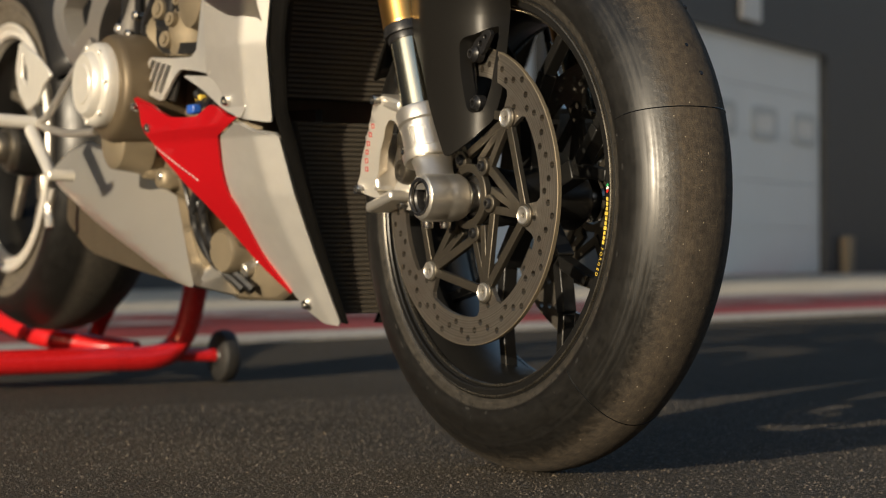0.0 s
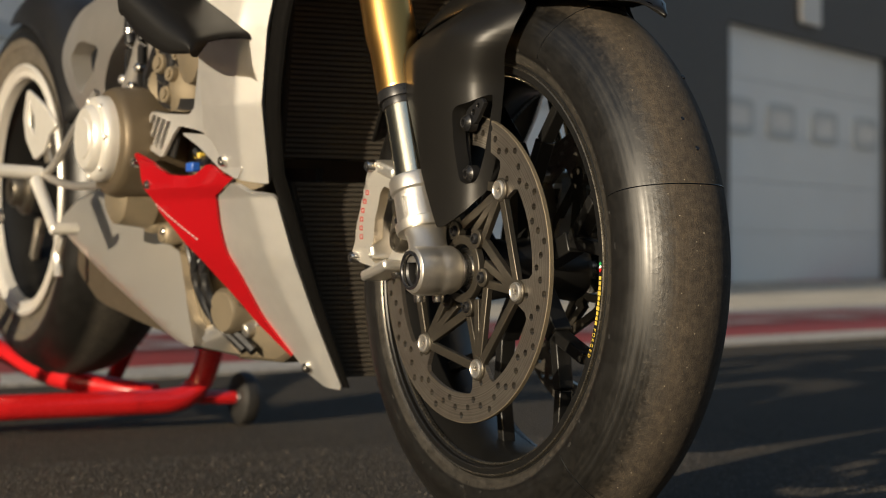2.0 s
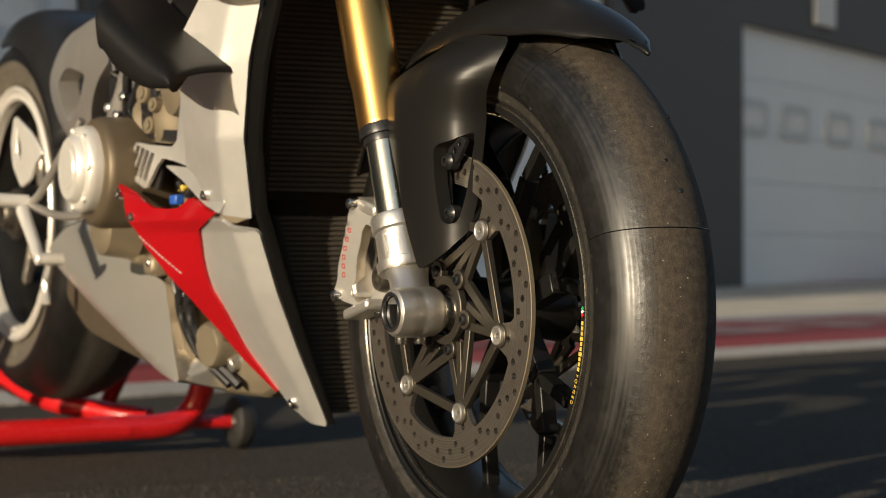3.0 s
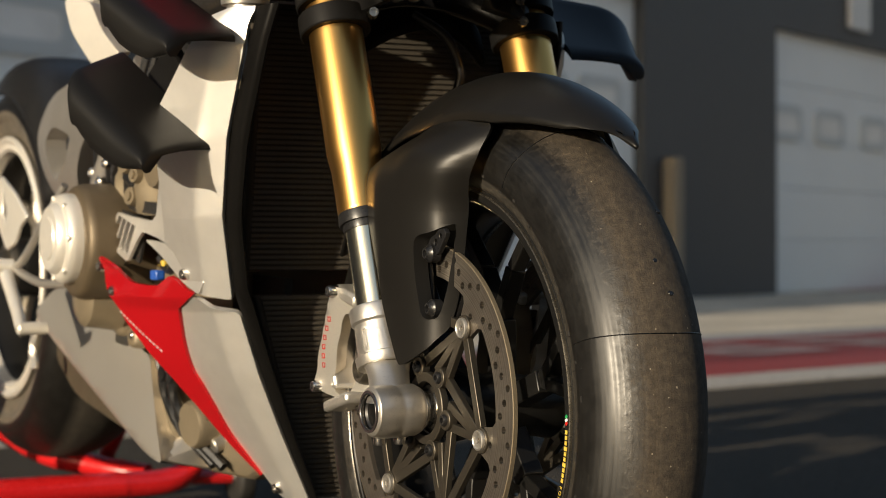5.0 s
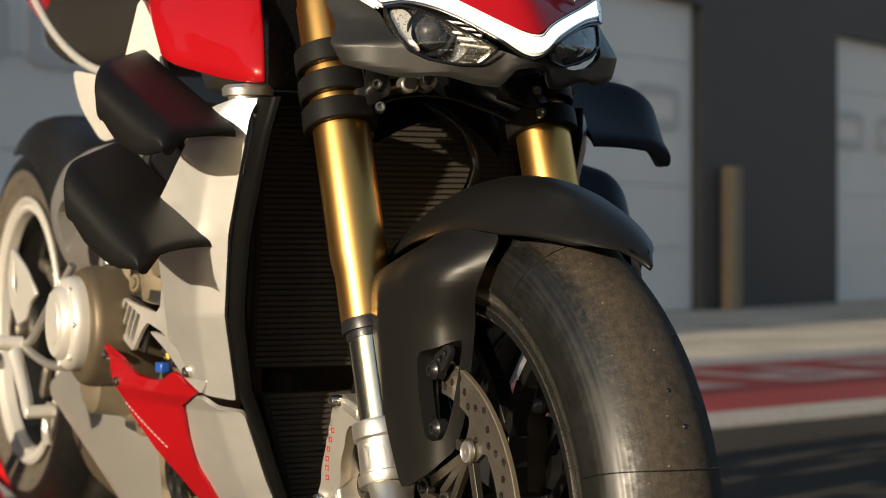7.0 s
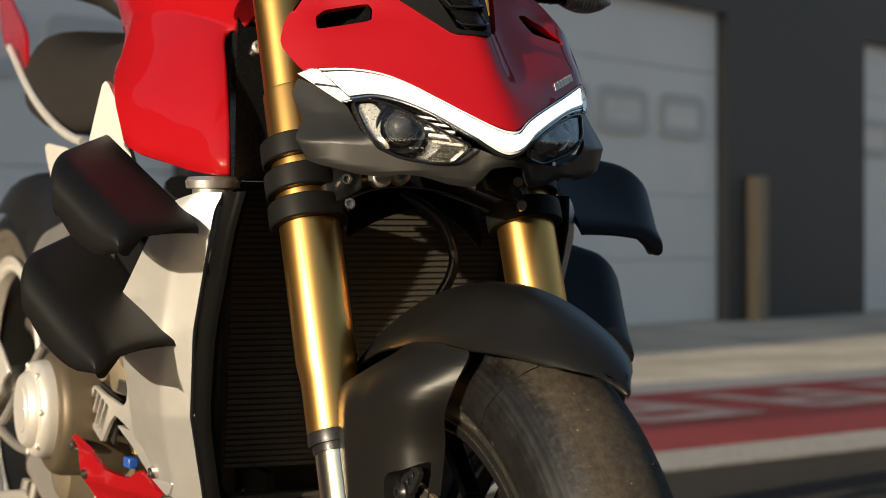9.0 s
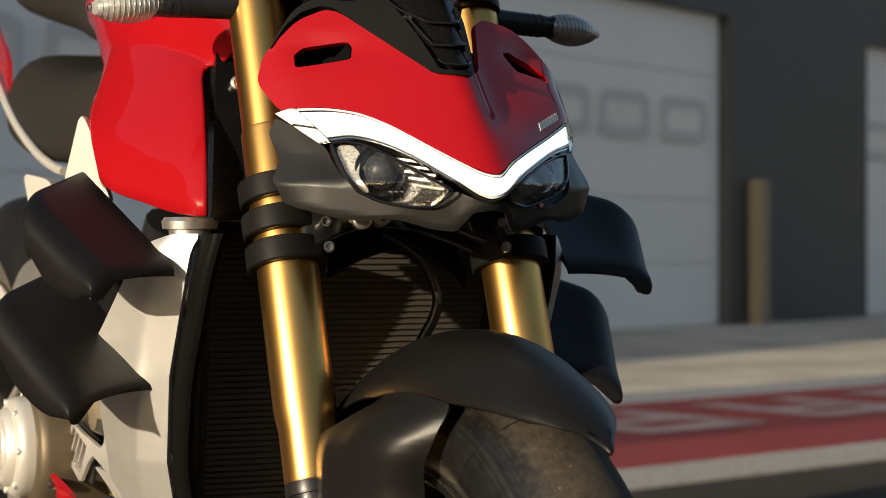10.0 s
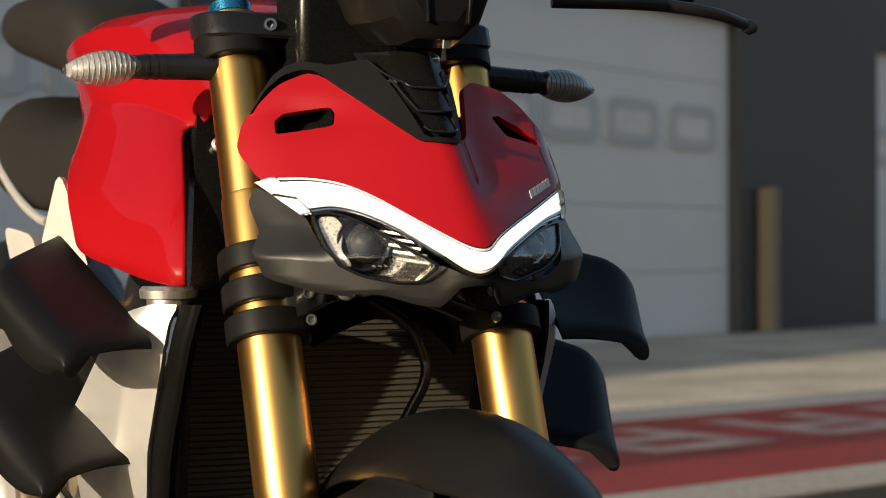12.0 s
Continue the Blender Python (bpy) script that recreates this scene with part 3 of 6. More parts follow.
for k, (s0, s1, wins) in enumerate(DOORS):
    door = tagged(part("door_%d" % (k + 1), wall_box(s0 - 0.05, s1 + 0.05, -0.20, -0.13, 0.0, 2.9), DOOR_GREY, smooth=False),
                  "pale grey sectional garage door, closed, with a row of small windows", "garage door", kind="structure")
    for i in range(5):
        z0 = 0.03 + i * 0.565
        pb = wall_box(s0 + 0.02, s1 - 0.02, -0.13, -0.10, z0, z0 + 0.559)
        part("panel", pb, DOOR_GREY, door, bevel=0.004)
    for u in wins:
        c = s0 + u
        fo = rounded([(c - 0.40, 1.66), (c + 0.40, 1.66), (c + 0.40, 2.06), (c - 0.40, 2.06)], 0.12, 2)
        fi = rounded([(c - 0.29, 1.76), (c + 0.29, 1.76), (c + 0.29, 1.96), (c - 0.29, 1.96)], 0.12, 2)
        fr = part("window", skin_bm(fo, lambda a, b: on_wall(a, -0.07, b), 0.03, 10, [fi]), FRAME_GREY, door)
        part("pane", skin_bm(fi, lambda a, b: on_wall(a, -0.075, b), 0.012, 10), WINDOW_PALE, fr)
for s, h in ((0.40, 1.36), (8.40, 0.50), (-6.55, 1.36)):
    pb = wall_box(s - 0.09, s + 0.09, 0.02, 0.17, 0.0, h)
    tagged(part("post", pb, POST_TAN, bevel=0.02), "tan guard post beside a garage door", "post", "guard posts")
# unseen walls, added so that paint and plastic have something dark to reflect
ws = bmesh.new()
for c0, c1, h0, h1 in ((24.0, 24.4, 0.0, 1.2), (30.0, 31.0, 0.0, 4.0), (34.0, 36.0, 0.0, 12.0)):
    n, d = Vector((0.96, 0.28, 0)), Vector((-0.28, 0.96, 0))
    R3 = Matrix((n, d, Vector((0, 0, 1)))).transposed()
    box_bm((c1 - c0, 130, h1 - h0), n * (c0 + c1) / 2 + Vector((0, 0, (h0 + h1) / 2)), R3, ws)
box_bm((110, 3, 11), (15, 48, 5.5), None, ws)
tagged(part("wall_unseen", ws, WALL_DARK, smooth=False), "unseen dark walls added to darken reflections", "wall", kind="structure")
sg = tagged(part("sign", wall_box(4.85, 5.45, 0.01, 0.06, 3.02, 3.55), WHITE, bevel=0.01), "small white number board above a garage door", "sign")

# ---- motorcycle ----
bike = thing("motorcycle", (-0.75, YC, 0), "red and silver naked sports motorcycle with slick tyres", "motorcycle")
C = Vector((-0.003, YC - .003, 0.307))
CR = Vector((-1.545, YC, 0.437))


def pol(a, r, y, c=C):
    """A point in a wheel: degrees up from forward, radius, sideways place."""
    return Vector((c.x + r * math.cos(radians(a)), y, c.z + r * math.sin(radians(a))))


def tyre_profile(R, half, bead):
    side = [(R, 0), (R - .0012, half * .2), (R - .0055, half * .4), (R - .0135, half * .6), (R - .0265, half * .8), (R - .043, half * .95),
            (R - .060, half), (R - .073, half * .965), (R - .080, half * .925), (bead, half * .825), (bead - .004, half * .73)]
    side = [(p.x, p.y) for p in spline([(a, b, 0) for a, b in side], 3)]
    return side + [(r, -h) for r, h in side[:0:-1]]


def wheel(c, R, half, bead, name, rubber):
    t = part(name + "_tyre", lathe_bm(tyre_profile(R, half, bead), c, (0, 1, 0), 128, closed=True), rubber, bike, "slick tyre with a scrubbed dusty tread", sharp=60)
    h = half * .81
    rim = [(bead + .003, h + .002), (bead + .0035, h + .006), (bead - .002, h + .008), (bead - .008, h + .004), (bead - .012, h - .004), (bead - .020, h - .016),
           (bead - .026, .006), (bead - .026, -.006), (bead - .020, -h + .016), (bead - .012, -h + .004), (bead - .008, -h - .004), (bead - .002, -h - .008),
           (bead + .0035, -h - .006), (bead + .003, -h - .002), (bead - .010, -h + .014), (bead - .014, 0), (bead - .010, h - .014)]
    r = part(name + "_rim", lathe_bm(rim, c, (0, 1, 0), 96, closed=True), RIM_BLACK, bike, "gloss black forged rim", sharp=50)
    return t, r


def rim_edge(c, bead, h, parent):
    """The lip of a rim on both sides: a black flat face, its highlights drawn as paler rings round its outer and inner
    edge.
    """
    for sg in (-1, 1):
        part("rim_lip", lathe_bm([(bead + .0006, sg * (h + .0050)), (bead - .0004, sg * (h + .0092)), (bead - .0070, sg * (h + .0098)), (bead - .0082, sg * (h + .0088)), (bead - .0080, sg * (h + .0030))], c, (0, 1, 0), 96, closed=True), RIM_BLACK, parent, "black rim lip")
        part("rim_edge", lathe_bm([(bead + .0014, sg * (h + .0060)), (bead + .0008, sg * (h + .0094)), (bead - .0004, sg * (h + .0100)), (bead - .0010, sg * (h + .0094)), (bead - .0004, sg * (h + .0060))], c, (0, 1, 0), 96, closed=True), RIM_GLINT, parent, "paler rim edge ring, standing for the lip's highlight")
        part("rim_step", lathe_bm([(bead - .0100, sg * (h + .0020)), (bead - .0112, sg * (h + .0036)), (bead - .0128, sg * (h + .0030)), (bead - .0130, sg * (h - .0010))], c, (0, 1, 0), 96, closed=True), RIM_GLINT, parent)


ft, frim = wheel(C, .3008, .0620, .2165, "front", TYRE)
_tp = tyre_profile(.3008, .0620, .2165)
_h = len(_tp) // 2 + 1
SEAM = [p for p in _tp[_h:] if p[0] > .235] + [p for p in _tp[:_h] if p[0] > .235]
rim_edge(C, .2165, .0620 * .81, frim)
# mould seams and wear pips of the front slick
for a, y in ((16.0, 0), (-52.0, 0), (63.0, 0)):
    pts = [pol(a + 1.0 * (abs(h) / .05) ** 2, r + .0001, C.y + h) for r, h in SEAM]
    part("seam", tube_bm(pts, .0006, 6, 1), STEP_BLACK, ft)
for a, y in ((53.5, -0.049), (41.3, -0.030), (40.5, 0.026), (29.1, -0.005), (23.0, 0.002), (-40.0, -.055), (-32.0, -.02)):
    rr = .3008 - lerp_table([(0, 0), (.012, .0012), (.024, .0055), (.036, .0135), (.048, .0265), (.057, .043)], abs(y))
    part("pip", lathe_bm([(.0001, .0008), (.0019, .0006), (.0029, -.0006)], pol(a, rr, YC + y), pol(a, rr, 0) - pol(a, 0, 0), 10), BLACK_GLOSS, ft)


rnd = random.Random(9)
for k in range(34):
    a = -150 + k * 7.4 + rnd.uniform(-1.5, 1.5)
    r = rnd.choice((.2300, .2345, .2390))
    L = rnd.uniform(.5, 2.2)
    y = C.y - .0620 * lerp_table([(.2165, .825), (.2205, .925), (.2278, .968), (.2408, 1.0)], r) - .0003
    part("sidewall_mark", bar_bm(pol(a, r, y), pol(a + L, r, y), rnd.uniform(.0012, .0030), .0006), BLACK_ROUGH, ft)
for a in (-118, -96, -58, -40, 12):
    part("sidewall_mark", bar_bm(pol(a, .2265, C.y - .0598), pol(a, .244, C.y - .0622), .0007, .0006), BLACK_ROUGH, ft)


def spoke_bm(c, a, sp, r0, r1, w0, w1, y0):
    """A forked spoke: one root that parts into two arms."""
    bm = bmesh.new()
    root = pol(a, r0, y0, c)
    fork = pol(a, r0 + (r1 - r0) * .34, y0, c)
    bar_bm(root, fork, w0, .022, bm=bm)
    for s in (-1, 1):
        mid = pol(a + s * sp * .55, r0 + (r1 - r0) * .66, y0, c)
        bar_bm(fork, mid, w1 * 1.15, .018, bm=bm)
        bar_bm(mid, pol(a + s * sp, r1, y0, c), w1, .016, bm=bm)
    return bm


for k in range(5):
    part("spoke", spoke_bm(C, 20 + 72 * k, 21, .030, .196, .022, .0115, YC), RIM_BLACK, frim, bevel=.0016)
part("hub", lathe_bm([(.012, -.062), (.030, -.062), (.034, -.055), (.030, -.03), (.036, 0), (.030, .03), (.034, .055), (.030, .062), (.012, .062)], C, (0, 1, 0), 40), RIM_BLACK, frim)
# yellow maker's strip on the rim, the one readable word after it
for k in range(10):
    a0 = -1.5 - k * 1.32
    part("mark", bar_bm(pol(a0, .2125, C.y - .0604), pol(a0 - .98, .2125, C.y - .0604), .0032 if k not in (3, 6) else .0046, .0006), YELLOW, frim)
for k, m in enumerate((GREEN, WHITE, MARK_RED)):
    a0 = 2.0 - k * .80
    part("mark", bar_bm(pol(a0, .2115, C.y - .0604), pol(a0 - .55, .2135, C.y - .0604), .0035, .0006), m, frim)


def letters(body, size, m, mat, parent, name="lettering"):
    """A word in the built-in font as thin raised letters at the pose m."""
    cu = bpy.data.curves.new("word", "FONT")
    cu.body, cu.size, cu.extrude, cu.align_x, cu.align_y = body, size, size * 0.02, "CENTER", "CENTER"
    tmp = bpy.data.objects.new("word", cu)
    me = bpy.data.meshes.new_from_object(tmp)
    bpy.data.objects.remove(tmp)
    bm = bmesh.new()
    bm.from_mesh(me)
    bpy.data.meshes.remove(me)
    bm.transform(m)
    return part(name, bm, mat, parent, smooth=False)


for k, ch in enumerate("FORGED"):
    a0 = -15.6 - k * 1.45
    p = pol(a0, .2125, C.y - .0607)
    letters(ch, .0056, Matrix.Translation(p) @ Matrix.Rotation(radians(-(a0 - 90)), 4, "Y") @ Matrix.Rotation(radians(90), 4, "X"), YELLOW, frim)


def brake_disc(y, name_label):
    """Drilled floating disc with its six-armed carrier and rivets."""
    first = -12
    holes = []
    for k in range(6):
        for j in range(12):
            a = radians(first + 60 * k + 3.0 + 4.9 * j)
            r = (.1535, .1450, .1380, .1460)[j % 4]
            holes.append(circle(C.x + r * math.cos(a), C.z + r * math.sin(a), .0036, 12))
        a = radians(first + 60 * k)
        holes.append(circle(C.x + .1235 * math.cos(a), C.z + .1235 * math.sin(a), .0032, 12))
    outer = circle(C.x, C.z, .1610, 144)
    inner = []
    for k in range(180):
        a = 2.0 * k
        near = min(abs((a - first - 60 * j + 180) % 360 - 180) for j in range(7))
        r = .1305 - .026 * max(0.0, min(1.0, (8.5 - near) / 2.5))
        inner.append((C.x + r * math.cos(radians(a)), C.z + r * math.sin(radians(a))))
    d = part("brake_disc", plate_bm(outer, y - .0025, y + .0025, [inner] + holes), DISC_STEEL, bike, name_label, sharp=30)
    part("disc_edge", lathe_bm([(.1606, -.0026), (.1614, -.0022), (.1614, .0022), (.1606, .0026)], (C.x, y, C.z), (0, 1, 0), 144, closed=True), BRONZE, d, "heat-browned outer edge of the disc")
    sgn = -1 if y < YC else 1
    yc = y + sgn * 0.001
    ca = part("carrier", lathe_bm([(.026, -.004), (.0355, -.004), (.0355, .004), (.026, .004)], (C.x, yc, C.z), (0, 1, 0), 48, closed=True), DARK_ALLOY, d, "dark anodised six-armed carrier", bevel=.0010)
    for k in range(6):
        a = first + 60 * k
        rv = pol(a, .1085, yc)
        for q, w in ((pol(a - 9, .040, yc - .003 * sgn), .0088), (pol(a + 20, .040, yc - .003 * sgn), .0088), (pol(a + 50, .046, yc - .003 * sgn), .0098), (pol(a + 60, .1085, yc), .0095)):
            part("carrier_arm", bar_bm(rv, q, w, .0065), DARK_ALLOY, ca, bevel=.0008)
        part("carrier_eye", lathe_bm([(.0001, -.0042), (.0125, -.0042), (.0125, .0042), (.0001, .0042)], rv, (0, 1, 0), 20), DARK_ALLOY, ca, bevel=.0008)
        part("carrier_eye", lathe_bm([(.0001, -.0044), (.0100, -.0044), (.0100, .0044), (.0001, .0044)], pol(a, .042, yc), (0, 1, 0), 18), DARK_ALLOY, ca, bevel=.0008)
        part("rivet", lathe_bm([(.0001, .0012), (.0026, .0012), (.0032, .0034), (.0070, .0036), (.0082, .0046), (.0096, .0040), (.0104, .001), (.0104, -.002)], pol(a, .1085, y + sgn * .0035), (0, sgn, 0), 28), CAST, d, "pale steel rivet")
        part("bolt", lathe_bm([(.0001, .002), (.0025, .002), (.0028, .005), (.0045, .005), (.006, .003), (.0062, -.002)], pol(a, .042, y + sgn * .004), (0, sgn, 0), 16), BLACK_SATIN, d)
    return d


discs = [brake_disc(YC + sg * .0845, "drilled steel brake disc") for sg in (-1, 1)]
# the bars are turned a little to the left
STEER = Matrix.Translation(C + Vector((0, -.0045, 0))) @ Matrix.Rotation(radians(2.0), 4, Vector((-.407, 0, .914))) @ Matrix.Translation(-C)
for ob in (ft, frim, *discs):
    ob.matrix_basis = STEER

# fork legs
def fork_at(z, y):
    return Vector((-.166 - .35 * (z - .691), y, z))


FAX = (fork_at(1, 0) - fork_at(0, 0)).normalized()


def fork_leg(y, sgn):
    def seg(z0, z1, prof, name, mat, label="", n=40, sharp=35):
        p, q = fork_at(z0, y), fork_at(z1, y)
        L = (q - p).length
        return part(name, lathe_bm([(r, h * L) for r, h in prof], p, q - p, n), mat, bike, label, sharp=sharp)
    seg(.497, .985, [(.020, 0), (.0245, 0), (.0258, .004), (.0262, .012), (.0262, .10), (.0285, .135), (.0287, .652), (.0283, .657), (.0270, .659), (.0270, 1), (.02, 1)], "fork_tube", GOLD, "gold anodised upper fork tube")
    seg(.489, .500, [(.021, 0), (.0262, 0), (.0268, .3), (.0262, 1), (.02, 1)], "fork_seal", BLACK_SATIN)
    seg(.482, .490, [(.0215, 0), (.0226, 0), (.0232, .5), (.0230, 1), (.02, 1)], "wiper_ring", BLACK_SATIN)
    seg(.385, .492, [(.0215, 0), (.0215, 1)], "fork_stanchion", STANCHION, "hard chromed fork stanchion")
    seg(.348, .405, [(.020, .0), (.0290, .0), (.0300, .04), (.0305, .16), (.0272, .19), (.0265, .70), (.0292, .74), (.0298, .95), (.0285, 1.0), (.0218, 1.0)], "fork_clamp", CAST, "cast alloy fork bottom clamp")
    def on_clamp(u, v):
        d = Vector((math.cos(u / .0275), math.sin(u / .0275), 0))
        p = fork_at(v, y)
        return p + d * .0282

    a0 = radians(-48 * (1 if sgn < 0 else -1)) * .0275
    plate = rounded([(a0 - .012, .362), (a0 + .012, .362), (a0 + .012, .388), (a0 - .012, .388)], .12, 2)
    inner = rounded([(a0 - .0105, .3645), (a0 + .0105, .3645), (a0 + .0105, .3855), (a0 - .0105, .3855)], .12, 2)
    part("badge_frame", skin_bm(plate, on_clamp, .003, .004, [inner]), CAST, bike)
    for k in range(4):
        b0 = a0 - .0085 + .0048 * k
        part("badge_mark", skin_bm([(b0, .369), (b0 + .0022, .369), (b0 + .0022, .381), (b0, .381)], on_clamp, .003, .004), CAST, bike)
    # axle lug
    yo = y + sgn * .040
    bm = lathe_bm([(.0170, 0), (.0215, 0), (.0240, .002), (.0250, .008), (.0250, .024), (.0242, .027), (.0250, .030), (.0255, .046), (.0225, .052), (.017, .052)], (C.x, yo, C.z), (0, -sgn, 0), 48)
    lug = part("axle_lug", bm, CAST, bike, "cast alloy axle lug")
    part("axle_nut", lathe_bm([(.0165, -.001), (.0175, -.0020), (.0185, -.001), (.0185, .004), (.0162, .006), (.0155, .030), (.0001, .032)], (C.x, yo, C.z), (0, -sgn, 0), 40), BLACK_SATIN, lug, "hollow axle end")
    part("lock_ring", lathe_bm([(.0172, -.0005), (.0176, -.0015), (.0205, -.0015), (.0210, .002), (.0172, .002)], (C.x, yo, C.z), (0, -sgn, 0), 40, closed=True), STEEL, lug)
    part("spacer", lathe_bm([(.012, .050), (.0185, .050), (.0200, .052), (.0200, .056), (.0175, .058), (.0175, .064), (.0235, .066), (.0245, .070), (.0245, .075), (.0200, .076), (.0200, .082), (.0260, .084), (.0260, .088), (.012, .088)], (C.x, yo, C.z), (0, -sgn, 0), 40), STEEL, lug, "machined wheel spacer")
    # neck from the clamp down to the lug, and the two pinch bolts
    rings = []
    for k in range(7):
        f = k / 6
        c = fork_at(.355, y).lerp(Vector((C.x - .002, y + sgn * .014, C.z + .008)), f)
        rx, ry = .026 - .005 * f, .026 - .007 * math.sin(math.pi * f) + .001 * f
        rings.append([c + Vector((rx * math.cos(2 * math.pi * j / 20), ry * math.sin(2 * math.pi * j / 20), 0)) for j in range(20)])
    part("neck", rings_bm(rings), CAST, lug)
    part("boss", box_bm((.020, .040, .010), (C.x - .003, y + sgn * .016, C.z - .0215)), CAST, lug, bevel=.005)
    for dy in (.026, .004):
        p = Vector((C.x - .006, y + sgn * dy, C.z - .0265))
        b = part("pinch_bolt", lathe_bm([(.0025, -.004), (.0030, -.007), (.0055, -.007), (.0062, -.005), (.0062, .004)], p, (0, 0, 1), 16), STEEL, lug)
    # bracket that holds the fender inside its window
    part("fender_bracket", box_bm((.020, .006, .105), (.008, y - sgn * .018, .432), Matrix.Rotation(radians(-8), 3, "Y")), BLACK_ROUGH, bike, bevel=.003)
    part("bracket_web", plate_bm(rounded([(.004, .452), (.004, .476), (.052, .484), (.058, .478), (.040, .458)], .14, 1), y - sgn * .012, y - sgn * .017, [circle(.036, .470, .0035, 12), circle(.046, .476, .0028, 12)]), BLACK_SATIN, bike, bevel=.001)


fork_leg(-.102, -1)
fork_leg(.128, 1)
part("front_axle", rod_bm((C.x, -.13, C.z), (C.x, .15, C.z), .012), STEEL, bike)

# calipers
def caliper(sgn, yc):
    def yy(v):
        return yc + sgn * v
    out = rounded([(-.140, .422), (-.126, .425), (-.098, .418), (-.077, .402), (-.072, .388), (-.074, .345), (-.090, .325), (-.060, .318), (-.058, .308), (-.104, .300), (-.119, .295), (-.136, .304), (-.169, .314), (-.181, .321),
                   (-.171, .339), (-.167, .356), (-.155, .378), (-.157, .388), (-.144, .410)], .16, 2)
    win = rounded([(-.122, .3985), (-.115, .395), (-.111, .382), (-.109, .365), (-.110, .354), (-.117, .342), (-.127, .326), (-.137, .314), (-.149, .3115), (-.155, .3175), (-.153, .330), (-.148, .338), (-.144, .353), (-.141, .363), (-.133, .378), (-.129, .390)], .2, 2)

    def face(u, v):
        # the rib with the lettering stands proud, its edge rolled back
        d = u + .155 - (v - .37) * .45
        return (u, yy(.120 - .034 * max(0.0, min(1.15, (d + .004) / .075)) - .9 * max(0.0, -d - .006)), v)

    cal = part("brake_caliper", skin_bm(out, face, .016, .006, [win], side=(1 if sgn < 0 else -1)), NICKEL, bike, "nickel-coated radial brake caliper with red maker's mark", .0022)
    part("caliper_inner", plate_bm(rounded([(-.150, .412), (-.104, .418), (-.085, .390), (-.085, .340), (-.098, .302), (-.160, .300), (-.176, .322)], .2, 2), yy(.068), yy(.045)), BRONZE, cal, bevel=.003)
    part("bridge", box_bm((.050, .060, .014), (-.116, yy(.085), .416), Matrix.Rotation(radians(14), 3, "Y")), NICKEL, cal, bevel=.004)
    part("bridge", box_bm((.060, .060, .012), (-.140, yy(.085), .306), Matrix.Rotation(radians(-14), 3, "Y")), NICKEL, cal, bevel=.004)
    part("spine", box_bm((.012, .060, .070), (-.164, yy(.080), .352), Matrix.Rotation(radians(-18), 3, "Y")), NICKEL, cal, bevel=.004)
    for p in ((-.108, .376), (-.114, .340)):
        part("piston", lathe_bm([(.0001, .003), (.0075, .003), (.0085, .006), (.0125, .006), (.0145, .003), (.0160, -.004), (.0160, -.02)], (p[0], yy(.094), p[1]), (0, sgn, 0), 28), DARK_ALLOY, cal)
    part("pad_plate", plate_bm(rounded([(-.140, .400), (-.082, .398), (-.080, .330), (-.140, .322)], .15, 2), yy(.084), yy(.078)), DARK_BRONZE, cal)
    part("pad_pin", rod_bm((-.092, yy(.110), .360), (-.092, yy(.050), .360), .0035, 12), STEEL, cal)
    for p in ((-.134, .4205), (-.099, .409), (-.176, .3205), (-.124, .302)):
        part("bolt", lathe_bm([(.0001, .001), (.0026, .001), (.0030, .004), (.0052, .004), (.0062, .0025), (.0064, -.012)], Vector(face(p[0], p[1])) + Vector((0, sgn * .002, 0)), (0, sgn, 0), 16), STEEL, cal)
    # lettering along the rib as plain bars of its height
    for k in range(6):
        f = k / 6
        c0 = (-.1440 - .0190 * f - .004 * math.sin(math.pi * f), .394 - .058 * f)
        o = [(c0[0] - .0014, c0[1] + .0004), (c0[0] + .0022, c0[1] + .0001), (c0[0] + .0011, c0[1] - .0052), (c0[0] - .0025, c0[1] - .0049)]
        h = [[(c0[0] - .0007 - .0004 * (k % 2), c0[1] - .0005), (c0[0] + .0014, c0[1] - .0008), (c0[0] + .0005, c0[1] - .0042), (c0[0] - .0017, c0[1] - .0040)]]
        part("mark", skin_bm(o, lambda u, v: (u, face(u, v)[1] + sgn * .0006, v), .0005, .02, h, side=(1 if sgn < 0 else -1)), MARK_RED, cal)
    part("banjo", lathe_bm([(.0001, 0), (.0075, 0), (.0085, .004), (.0085, .010), (.006, .012), (.006, .018), (.0001, .018)], (-.118, yy(.100), .446), (0, -sgn, 0), 16), STEEL, cal)
    part("hose_fitting", tube_bm([(-.118, yy(.094), .449), (-.123, yy(.092), .470), (-.130, yy(.090), .498)], (.0055, .0040)), STEEL, cal)
    part("brake_hose", tube_bm([(-.130, yy(.090), .498), (-.150, yy(.096), .54), (-.176, yy(.104), .62), (-.20, yy(.106), .70)], .0042, 8), BLACK_SATIN, cal)
    part("hose_bracket", box_bm((.016, .012, .028), (-.112, yy(.090), .432), Matrix.Rotation(radians(20), 3, "Y")), BRONZE, cal, bevel=.004)


caliper(-1, YC - .012)
caliper(1, YC + .012)

# front fender: arched top, and a side plate down each fork leg
def arch_at(f):
    """Half width, crown radius and edge drop of the fender arch along its length."""
    return (lerp_table([(0, .010), (.02, .026), (.06, .042), (.13, .057), (.24, .070), (.40, .080), (.75, .078), (1, .060)], f),
            lerp_table([(0, .346), (.08, .343), (.25, .336), (.45, .331), (.7, .328), (1, .322)], f),
            lerp_table([(0, .007), (.06, .024), (.2, .045), (.45, .056), (.8, .044), (1, .022)], f))


